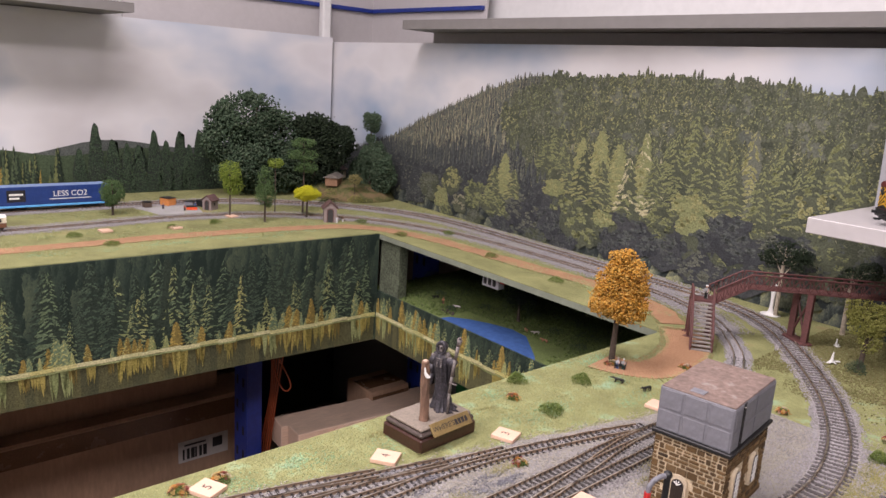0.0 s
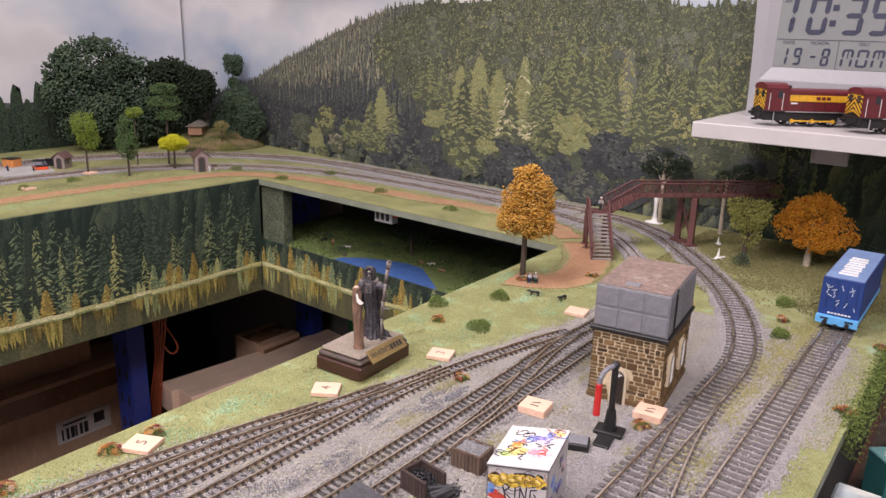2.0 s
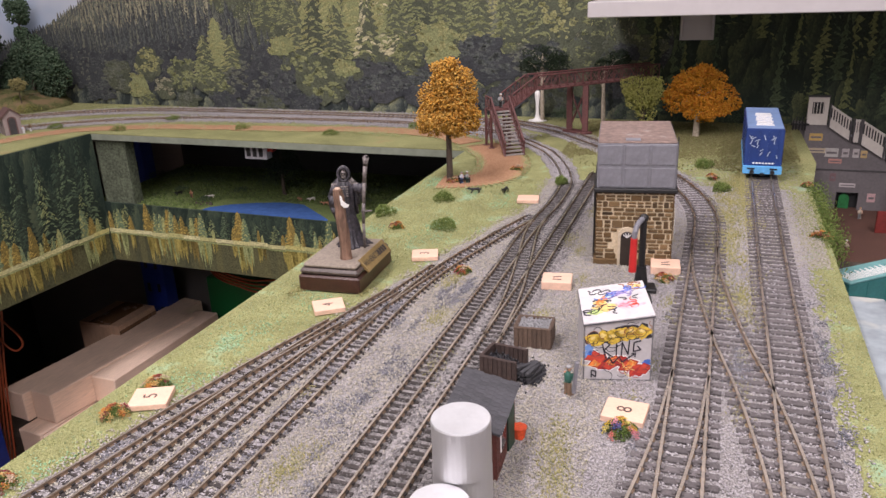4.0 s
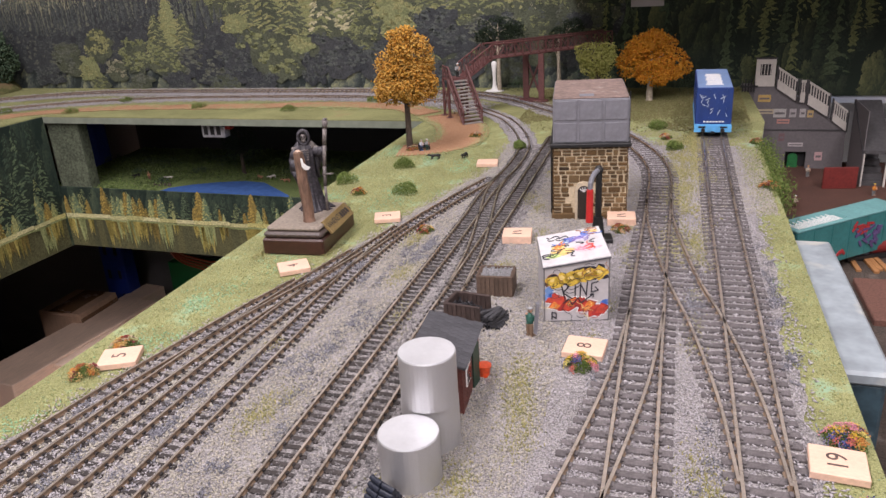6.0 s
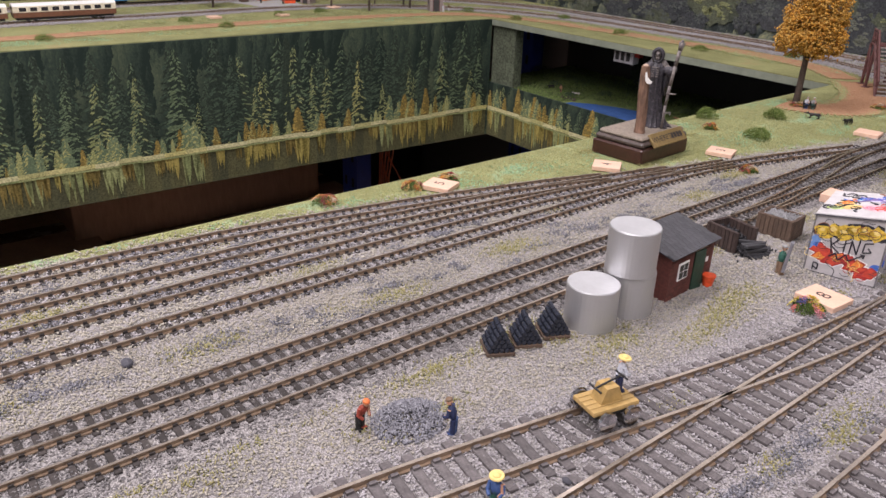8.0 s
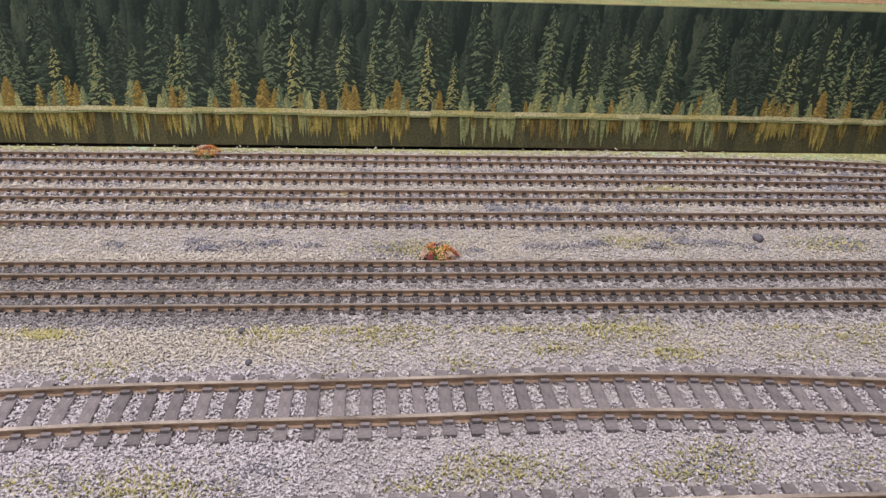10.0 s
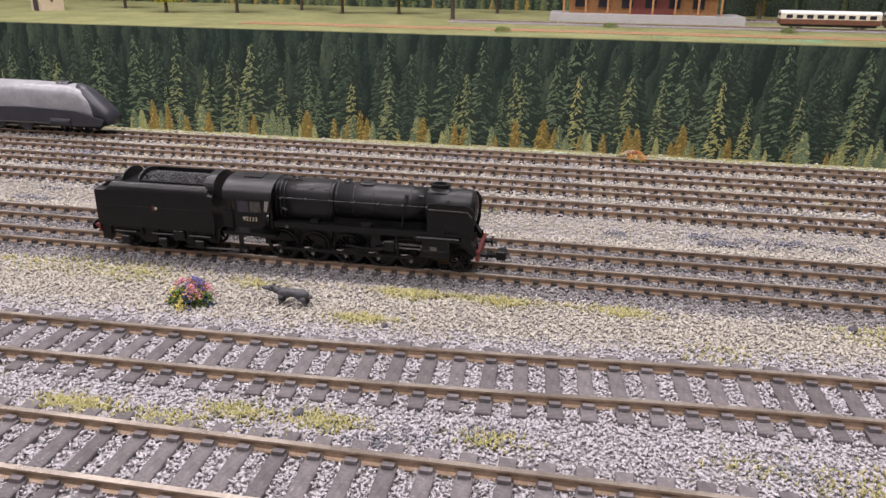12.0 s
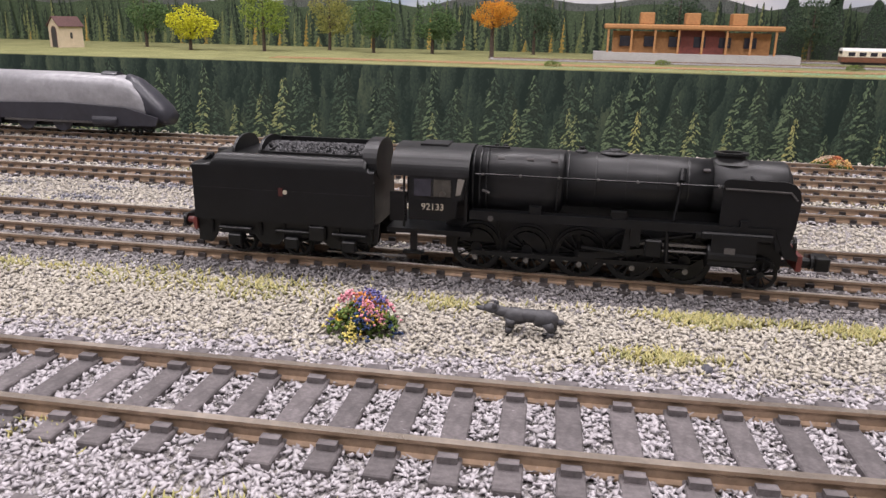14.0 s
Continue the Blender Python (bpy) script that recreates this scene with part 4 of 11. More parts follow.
for x, v, h, w, lit, shade in ((-0.352, 0.010, 0.074, 0.095, P_BLUE, P_DUSK), (-0.462, 0.008, 0.092, 0.112, P_SOFT, P_LOW), (-0.415, 0.055, 0.035, 0.055, P_LIME, P_SOFT), (-0.396, 0.004, 0.052, 0.045, P_BLUE, P_DUSK), (-0.29, 0.005, 0.065, 0.085, P_BLUE, P_DUSK), (-0.22, 0.0, 0.06, 0.085, P_HAZE, P_DUSK), (-0.15, 0.0, 0.055, 0.08, P_BLUE, P_DUSK), (-0.08, 0.0, 0.055, 0.075, P_BLUE, P_LOW),
                              (-0.95, 0.002, 0.048, 0.07, P_BLUE, P_DUSK), (-0.66, -0.008, 0.04, 0.07, P_BLUE, P_DUSK), (-0.74, -0.008, 0.038, 0.06, P_HAZE, P_LOW), (-0.50, -0.010, 0.04, 0.07, P_BLUE, P_DUSK), (-0.57, -0.012, 0.04, 0.06, P_BLUE, P_LOW), (-0.83, -0.010, 0.035, 0.05, P_SOFT, P_LOW)):
    pr.leafy(x + 0.65, v, h, w, lit, shade, n=170)
pr.layer += 20
# wood and firs by the shelf, coloured dark for the shade it casts
pr.poly(SHADE_PRINT, [(0.69, -0.01), (0.74, 0.10), (0.72, 0.20), (0.80, 0.29), (1.6, 0.30), (1.6, -0.01)])
for i in range(90):
    u = 0.70 + 0.88 * pr.rng.random()
    v = 0.16 * (1 - i / 90) + pr.rng.uniform(-0.01, 0.01)
    pr.conifer(u, v, pr.rng.uniform(0.06, 0.12), pr.rng.uniform(0.026, 0.042), P_DEEP if pr.rng.random() < 0.6 else P_MID, P_DARK, tiers=10)
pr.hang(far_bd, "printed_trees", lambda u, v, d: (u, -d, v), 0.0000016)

# far hills and the forest edge beside them
pl = Print(9)
pl.poly(P_BLUE, [(-1.6, -0.01)] + [(-1.6 + 0.04 * i, 0.095 + 0.012 * math.sin(i * 0.7) + 0.008 * math.sin(i * 0.23)) for i in range(70)] + [(1.19, -0.01)])
pl.layer += 1
pl.poly(P_DEEP, [(-1.6, -0.01)] + [(-1.6 + 0.04 * i, 0.085 + 0.008 * math.sin(i * 0.9)) for i in range(70)] + [(1.19, -0.01)])
for i in range(520):
    y = -1.55 + 2.7 * pl.rng.random()
    pl.conifer(y, -0.005, pl.rng.uniform(0.05, 0.105), pl.rng.uniform(0.02, 0.032), P_DEEP if pl.rng.random() < 0.75 else P_MID, P_DARK, tiers=9)
for i in range(80):
    y = -1.55 + 2.6 * (i + pl.rng.random()) / 80
    pl.conifer(y, 0.0, pl.rng.uniform(0.02, 0.075), pl.rng.uniform(0.012, 0.022), P_GOLD if pl.rng.random() < 0.3 else P_MID, P_DEEP, tiers=9)
pl.hang(left_bd, "printed_trees", lambda u, v, d: (-1.321 + d, u, v), 0.000004)

# the pit sides: forest over a shore and its reflection in a lake
PIT = solid("pit_wall_left", prism_bm([(-0.7645, -1.6), (-0.7615, 0.2), (-0.7515, 0.55), (-0.7345, 0.935), (-0.7375, 0.935), (-0.7545, 0.55), (-0.7645, 0.2), (-0.7675, -1.6)], -0.203, -0.0010), PIT_PRINT, "printed forest and lake picture on the pit side", kind="structure")
PIT_FAR = solid("pit_wall_far", prism_bm([(-0.742, 0.936), (-0.134, 0.916), (-0.134, 0.920), (-0.742, 0.940)], -0.200, -0.108), PIT_FAR_PRINT, "printed lake shore picture below the lower scene", kind="structure")


Q_PIT = tones("lake_print_shade", [(0.030, 0.046, 0.036), (0.053, 0.074, 0.053), (0.041, 0.060, 0.045)])
Q_DIM = tones("lake_print_dim_green", [(0.069, 0.109, 0.081), (0.115, 0.161, 0.106), (0.090, 0.132, 0.092)])
Q_DEEP = tones("lake_print_green", [(0.144, 0.206, 0.125), (0.237, 0.312, 0.175), (0.188, 0.263, 0.150)])
Q_MID = tones("lake_print_olive", [(0.300, 0.350, 0.150), (0.463, 0.500, 0.225), (0.375, 0.425, 0.188)])
Q_LIGHT = tones("lake_print_lime", [(0.506, 0.506, 0.176), (0.682, 0.660, 0.264), (0.594, 0.572, 0.220)])
Q_GOLD = tones("lake_print_gold", [(0.52, 0.36, 0.09), (0.68, 0.50, 0.14), (0.42, 0.30, 0.08)])
Q_SHORE = tones("lake_print_shore", [(0.72, 0.66, 0.25), (0.84, 0.80, 0.46), (0.60, 0.58, 0.24)], 0.1)
Q_WATER = tones("lake_print_water", [(0.12, 0.125, 0.07), (0.17, 0.165, 0.08), (0.095, 0.10, 0.06)])
Q_OCHRE = tones("lake_print_ochre", [(0.26, 0.20, 0.065), (0.34, 0.26, 0.085), (0.20, 0.165, 0.055)])
Q_REFL = tones("lake_print_reflection", [(0.42, 0.36, 0.10), (0.56, 0.46, 0.14), (0.30, 0.27, 0.085)])


def lake_picture(seed, length, v_top, trees):
    p = Print(seed)
    k = int(length / 0.012)
    for i in range(k):
        p.poly(Q_WATER, [(length * i / k, -0.2025), (length * (i + 1) / k, -0.2025), (length * (i + 1) / k, -0.150), (length * i / k, -0.150)])
    p.layer += 1
    top_room = v_top + 0.15
    for rank, (gap, lo, hi) in enumerate(((0.030, 0.80, 1.0), (0.038, 0.50, 0.92), (0.060, 0.30, 0.72))):
        many = int(length / gap)
        base = p.layer
        for i in range(many):
            p.layer = base + 3 * (i % 4)
            u = length * (i + p.rng.uniform(0.05, 0.95)) / many
            v = -0.149 + 0.004 * p.rng.random()
            h = top_room * p.rng.uniform(lo, hi)
            h = min(h, v_top - v)
            w = max(h, 0.06) * p.rng.uniform(0.30, 0.46)
            u = min(length - w * 0.55, max(w * 0.55, u))
            q = p.rng.random()
            if rank == 0:
                p.conifer(u, v, h, w, Q_DIM, Q_PIT, tiers=18, light=Q_DEEP if q < 0.4 else None, power=0.62, many=7)
            elif rank == 1:
                p.conifer(u, v, h, w, Q_DEEP if q < 0.6 else Q_DIM, Q_PIT, tiers=18, light=Q_MID if q < 0.35 else None, power=0.62, many=9)
            else:
                p.conifer(u, v, h, w, Q_MID if q < 0.35 else Q_DEEP, Q_PIT, tiers=15, light=Q_LIGHT if q < 0.25 else Q_MID, power=0.62, many=9)
        p.layer = base + 14
    u = 0.0
    while u < length:
        u += p.rng.uniform(0.006, 0.04) if p.rng.random() < 0.35 else p.rng.uniform(0.005, 0.012)
        if u > length - 0.004:
            break
        q = p.rng.random()
        h = min(p.rng.uniform(0.012, 0.028) + (0.014 if q > 0.80 or q < 0.1 else 0), v_top + 0.149)
        p.conifer(u, -0.151, h * 1.15, h * p.rng.uniform(0.5, 0.8), Q_GOLD if q < 0.4 else (Q_LIGHT if q < 0.6 else Q_MID), Q_OCHRE if q < 0.4 else (Q_MID if q < 0.6 else Q_DEEP), tiers=8, light=Q_LIGHT if q > 0.3 else Q_GOLD, power=0.6, many=6)
        p.layer += 1
        for _ in range(6):
            x, w = min(length - 0.004, max(0.004, u + p.rng.gauss(0, h * 0.20))), h * p.rng.uniform(0.05, 0.14)
            l = min(0.044, h * p.rng.uniform(0.6, 1.3) + 0.004)
            p.poly(Q_REFL if q < 0.5 else (Q_OCHRE if q < 0.8 else Q_MID), [(x - w, -0.156), (x + w, -0.156), (x + w * 0.6, -0.157 - l * 0.6), (x + w * 0.1, -0.157 - l), (x - w * 0.5, -0.157 - l * 0.65)])
    p.layer += 1
    k = int(length / 0.03)
    for i in range(k):
        u0, u1 = length * i / k, length * (i + 1) / k
        a = -0.1505 + p.rng.uniform(-0.0012, 0.0012)
        p.poly(Q_SHORE, [(u0, a - 0.0045), (u1, a - 0.0045 + p.rng.uniform(-0.001, 0.001)), (u1, a + 0.0015), (u0, a + 0.0015)])
        p.layer += 1
        p.poly(Q_MID, [(u0, a - 0.0075), (u1, a - 0.0075), (u1, a - 0.0048), (u0, a - 0.0048)])
    p.layer += 1
    return p


def on_left(u, v, d):
    y = -1.2 + u
    return (float(np.interp(y, [-1.6, 0.2, 0.55, 0.935], [-0.7645, -0.7615, -0.7515, -0.7345])) + d, y, v)


lake_picture(14, 2.13, -0.003, 250).hang(PIT, "printed_trees", on_left, 0.000004)
lake_picture(15, 0.60, -0.109, 95).hang(PIT_FAR, "printed_trees", lambda u, v, d: (-0.740 + u, 0.936 - 0.0331 * u - d, v), 0.000004)

# ---- things on the yard board ----
PLY = mat("pale_birch_ply", (0.74, 0.495, 0.37), 0.6, grain=500, vary=0.12, stain=40, stain_vary=0.1, relief=0.1, stretch=(1, 6, 1))
INK = mat("dark_ink", (0.03, 0.025, 0.025), 0.6)
SANDSTONE = palette_mat("brown_sandstone", even([(0.045, 0.029, 0.016), (0.17, 0.10, 0.042), (0.10, 0.06, 0.026), (0.25, 0.16, 0.075), (0.07, 0.045, 0.024), (0.20, 0.122, 0.052)]), 0.85, 900, 0.3, by="object", relief=0.5, depth=0.0004)
MORTAR = mat("pale_mortar", (0.66, 0.54, 0.37), 0.9, grain=900, vary=0.2)
DRESSED = mat("pale_dressed_stone", (0.60, 0.50, 0.36), 0.8, grain=700, vary=0.15, stain=120)
TANKGREY = mat("grey_tank_paint", (0.20, 0.20, 0.225), 0.55, grain=300, vary=0.12, stain=60, stain_vary=0.25)
TANKTOP = mat("rusty_brown_tank_top", (0.24, 0.17, 0.145), 0.8, grain=260, vary=0.3, stain=70, stain_vary=0.35, second=(0.30, 0.27, 0.25), second_cut=0.6)
BLACK = mat("matt_black_paint", (0.014, 0.014, 0.015), 0.5, grain=500, vary=0.3, stain=80, stain_vary=0.3)
BROWNDOOR = mat("dark_brown_door", (0.035, 0.024, 0.018), 0.55, stain=100)
WHITE = mat("white_card", (0.80, 0.79, 0.77), 0.5, grain=200, vary=0.04, stain=60, stain_vary=0.12)
PANE = mat("dark_window_pane", (0.03, 0.03, 0.04), 0.12, relief=0)
REDLEATHER = mat("red_hose", (0.62, 0.03, 0.03), 0.4, grain=300, vary=0.1)
ALU = mat("brushed_aluminium", (0.57, 0.57, 0.585), 0.45, 0.75, grain=900, vary=0.05, stain=30, stain_vary=0.06, relief=0.08, stretch=(1, 1, 14))
BRICK = mat("red_brown_brick", (0.125, 0.038, 0.030), 0.75, grain=900, vary=0.25, stain=120)
SLATE = mat("grey_slate_roof", (0.075, 0.075, 0.085), 0.6, grain=500, vary=0.3, stain=120, random_vary=0.35)
GREENDOOR = mat("dark_green_door", (0.012, 0.045, 0.028), 0.45)
ORANGE = mat("orange_plastic", (0.80, 0.10, 0.03), 0.4)
TIMBER = mat("weathered_brown_timber", (0.13, 0.085, 0.06), 0.8, grain=400, vary=0.3, stain=90, random_vary=0.3, stretch=(5, 1, 1))
COAL = mat("black_coal", (0.025, 0.025, 0.03), 0.5, grain=900, vary=0.4)
DIRTYGREY = mat("grey_ash", (0.34, 0.34, 0.35), 0.9, grain=900, vary=0.35)


def tile(x, y, rot, text="", bars=0, thick=0.0032, size=0.0195):
    t = thing("number_tile", pose(x, y, 0.0006, 0, 0, rot), "square pale plywood number tile lying beside a track", "number tile", "number tiles")
    block = part("plate", box_bm(-size / 2, size / 2, -size / 2 * 0.9, size / 2 * 0.9, 0, thick, bevel=0.0003), PLY, t)
    if text:
        lettering("numeral", text, 0.0072, mat("faded_brown_ink", (0.10, 0.07, 0.06), 0.6), block, pose(0, 0, thick + 0.00006, 0, 0, 90))
    for i in range(bars):
        part("numeral_bar", box_bm(-0.003, 0.003, -0.0006, 0.0006, 0, 0.0001), INK, block, m=pose(0, -0.003 + 0.0045 * i, thick, 0, 0, 20 * i))
    return t


tile(-0.0725, 0.4535, 35, "4")
tile(-0.106, 0.328, 25, "5")
tile(-0.0465, 0.5565, 20, "3")
tile(0.0593, 0.5275, 8, bars=2, thick=0.0055)
tile(0.122, 0.3815, -4, "8")
tile(0.2213, 0.3118, -5, "19")
tile(0.1252, 0.5715, 6, bars=2, thick=0.0055)
tile(-0.0074, 0.7175, 10)


def arch_pts(w, h, n=8):
    """A doorway outline with a round head: half width w, full height h, from the foot at (0, 0)."""
    return [(-w, 0), (w, 0)] + [(w * math.cos(math.pi * i / n), h - w + w * math.sin(math.pi * i / n)) for i in range(n + 1)]


def slab_bm(pts, y0, y1):
    """An upright slab with outline (x, z) between two depths."""
    bm = bmesh.new()
    prism(bm, pts, 0, y1 - y0, Matrix(((1, 0, 0, 0), (0, 0, 1, y0), (0, 1, 0, 0), (0, 0, 0, 1))))
    bmesh.ops.recalc_face_normals(bm, faces=bm.faces)
    return bm


def stone_face(parent, length, height, m, seed, holes=()):
    """Rough coursed stones, each proud of the mortar, over a wall face (x along, z up, -y outwards)."""
    rng = random.Random(seed)
    base = {}
    z = 0.0
    while z < height - 0.001:
        h = min(rng.choice((0.0030, 0.0046, 0.0060)), height - z)
        x = 0.0
        while x < length - 0.0008:
            w = min(rng.uniform(0.0034, 0.0090), length - x)
            rows = 1 if h < 0.004 or rng.random() < 0.55 else 2
            for k in range(rows):
                z0, z1 = z + h * k / rows, z + h * (k + 1) / rows
                cx, cz = x + w / 2, (z0 + z1) / 2
                if any(a - w * 0.35 < cx < b + w * 0.35 and c - 0.001 < cz < d for a, b, c, d in holes):
                    continue
                key = (round(w, 3), round(z1 - z0, 4))
                if key not in base:
                    base[key] = mesh_of("stone", box_bm(-key[0] / 2 + 0.00050, key[0] / 2 - 0.00050, -0.0004, 0.0006, -key[1] / 2 + 0.00042, key[1] / 2 - 0.00042, bevel=0.00035), SANDSTONE)
                piece("stone", base[key], parent, m @ pose(cx, rng.uniform(-0.0002, 0.0001), cz))
            x += w
        z += h


def water_tower():
    t = thing("water_tower", pose(0.0768, 0.5735, 0.0004, 0, 0, 7.5), "stone water tower with grey riveted tank standing in the gravel", "water tower")
    L, D, H = 0.0515, 0.0775, 0.0530
    wall = part("wall", box_bm(0.0005, L - 0.0005, 0.0005, D - 0.0005, 0, H), MORTAR, t, "brown coursed stone wall")
    dx = 0.0215
    stone_face(wall, L, H, pose(0, 0, 0), 3, [(dx - 0.0062, dx + 0.0062, 0, 0.0285)])
    stone_face(wall, D, H, pose(L, 0, 0, 0, 0, 90), 4, [(0.012, 0.0265, 0.0155, 0.0395), (0.046, 0.0605, 0.0155, 0.0395)])
    stone_face(wall, D, H, pose(0, D, 0, 0, 0, -90), 5)
    part("plinth", box_bm(-0.0012, L + 0.0012, -0.0012, D + 0.0012, 0, 0.0045, bevel=0.0006), SANDSTONE, t)
    part("door_surround", slab_bm(arch_pts(0.0062, 0.0285), -0.0019, 0.0004), DRESSED, t, m=pose(dx, 0, 0))
    door = part("door", slab_bm(arch_pts(0.0043, 0.0255), -0.0024, -0.0004), BROWNDOOR, t, "dark brown plank door with arched fanlight", m=pose(dx, 0, 0))
    part("fanlight", slab_bm([(0.0036 * math.cos(math.pi * i / 8), 0.0036 * math.sin(math.pi * i / 8)) for i in range(9)], -0.0026, -0.0023), PANE, door, m=pose(0, 0, 0.0212))
    for a in (-50, -18, 18, 50):
        part("fanlight_bar", box_bm(-0.0003, 0.0003, -0.0002, 0.0002, 0, 0.0034), WHITE, door, m=pose(0, -0.0027, 0.0212, 0, a, 0))
    for i in range(5):
        part("door_plank", box_bm(-0.0007, 0.0007, -0.0001, 0.0001, 0.001, 0.0205), BROWNDOOR, door, m=pose(-0.0032 + 0.0016 * i, -0.0025, 0))
    for wy in (0.0193, 0.0533):
        win = part("window", slab_bm(arch_pts(0.0060, 0.0235), -0.0019, 0.0004), DRESSED, t, "arched iron window in pale stone surround", m=pose(L, wy, 0.0150, 0, 0, 90))
        part("pane", slab_bm(arch_pts(0.0043, 0.0200), -0.0022, -0.0006), PANE, win, m=pose(0, 0, 0.0018))
        for k in range(3):
            part("glazing_bar", box_bm(-0.00022, 0.00022, -0.0002, 0.0002, 0.0, 0.0190), WHITE, win, m=pose(-0.0021 + 0.0021 * k, -0.0024, 0.0020))
        for k in range(5):
            part("glazing_bar", box_bm(-0.0040, 0.0040, -0.0002, 0.0002, -0.00022, 0.00022), WHITE, win, m=pose(0, -0.0024, 0.0042 + 0.0032 * k))
    part("cornice", box_bm(-0.0022, L + 0.0022, -0.0022, D + 0.0022, H, H + 0.0030, bevel=0.0006), BLACK, t, "dark projecting cornice")
    z0, z1 = H + 0.0030, 0.0868
    tank = part("tank", box_bm(-0.0003, L + 0.0003, -0.0003, D + 0.0003, z0, z1, bevel=0.0004), TANKGREY, t, "grey panelled iron tank")
    part("tank_top", box_bm(0.0002, L - 0.0002, 0.0002, D - 0.0002, z1, z1 + 0.0011, bevel=0.0004), TANKTOP, t, "rusty brown flat tank top")
    part("hatch", box_bm(0.018, 0.028, 0.004, 0.012, z1 + 0.0011, z1 + 0.0016, bevel=0.0002), TANKGREY, t)
    ph = (z1 - z0) / 2
    for r in range(2):
        for k in range(3):
            w = L / 3
            part("tank_panel", box_bm(0.0010, w - 0.0010, -0.0005, 0, 0.0010, ph - 0.0010, bevel=0.0003), TANKGREY, tank, m=pose(w * k, -0.0003, z0 + ph * r))
        for k in range(2):
            w = D / 2
            part("tank_panel", box_bm(0.0010, w - 0.0010, -0.0005, 0, 0.0010, ph - 0.0010, bevel=0.0003), TANKGREY, tank, m=pose(L + 0.0003, w * k, z0 + ph * r, 0, 0, 90))
    lad = part("ladder", box_bm(-0.0016, -0.0012, -0.0003, 0.0003, 0, z1 - z0 + 0.002), BLACK, t, m=pose(L + 0.0014, 0.013, z0, 0, 0, 90))
    part("ladder_rail", box_bm(0.0012, 0.0016, -0.0003, 0.0003, 0, z1 - z0 + 0.002), BLACK, lad)
    for k in range(9):
        part("rung", box_bm(-0.0014, 0.0014, -0.0002, 0.0002, 0, 0.0004), WHITE if k == 8 else BLACK, lad, m=pose(0, 0, 0.002 + 0.0034 * k))
    pipe = bmesh.new()
    rod(pipe, (-0.0012, 0.012, 0.0), (-0.0012, 0.012, 0.052), 0.0009)
    part("downpipe", pipe, BLACK, t)


water_tower()


def water_crane():
    t = thing("water_crane", pose(0.1127, 0.5335, 0.0004, 0, 0, 10), "black water crane with red leather hose beside the tower", "water crane")
    bm = bmesh.new()
    box(bm, -0.0095, 0.0095, -0.0065, 0.0065, 0, 0.0030, bevel=0.0005)
    part("base", bm, BLACK, t)
    bm = bmesh.new()
    cyl(bm, 0.0046, 0.0030, 0.003, 0.017, 12)
    part("foot", bm, BLACK, t)
    bm = bmesh.new()
    cyl(bm, 0.0021, 0.0021, 0.017, 0.0485, 14)
    ball(bm, (0, 0, 0.0490), 0.0030, 2)
    part("column", bm, BLACK, t)
    bm = bmesh.new()
    pts = [(0, 0, 0.0490), (-0.0031, -0.0062, 0.0486), (-0.0050, -0.0104, 0.0468), (-0.0061, -0.0126, 0.0435), (-0.0064, -0.0131, 0.0395)]
    for a, b in zip(pts, pts[1:]):
        rod(bm, a, b, 0.0017, 10)
        ball(bm, b, 0.0017, 1)
    part("swing_arm", bm, TANKGREY, t)
    bm = rod_bm((-0.0064, -0.0131, 0.0400), (-0.0066, -0.0133, 0.0180), 0.0021, 16, 0.0024)
    part("hose", bm, REDLEATHER, t, "red leather hose")
    bm = bmesh.new()
    box(bm, -0.0055, 0.0055, -0.022, -0.0065, 0, 0.0016, bevel=0.0003)
    part("walkway", bm, BLACK, t)
    g2 = thing("drain_grid", pose(0.1035, 0.5035, 0.0004, 0, 0, 22), "flat black drain box lying in the gravel", "drain grid")
    part("box", box_bm(-0.0085, 0.0085, -0.0065, 0.0065, 0, 0.0050, bevel=0.0006), BLACK, g2)
    part("lid", box_bm(-0.0075, 0.0075, -0.0055, 0.0055, 0.0050, 0.0058, bevel=0.0003), TANKGREY, g2)


water_crane()


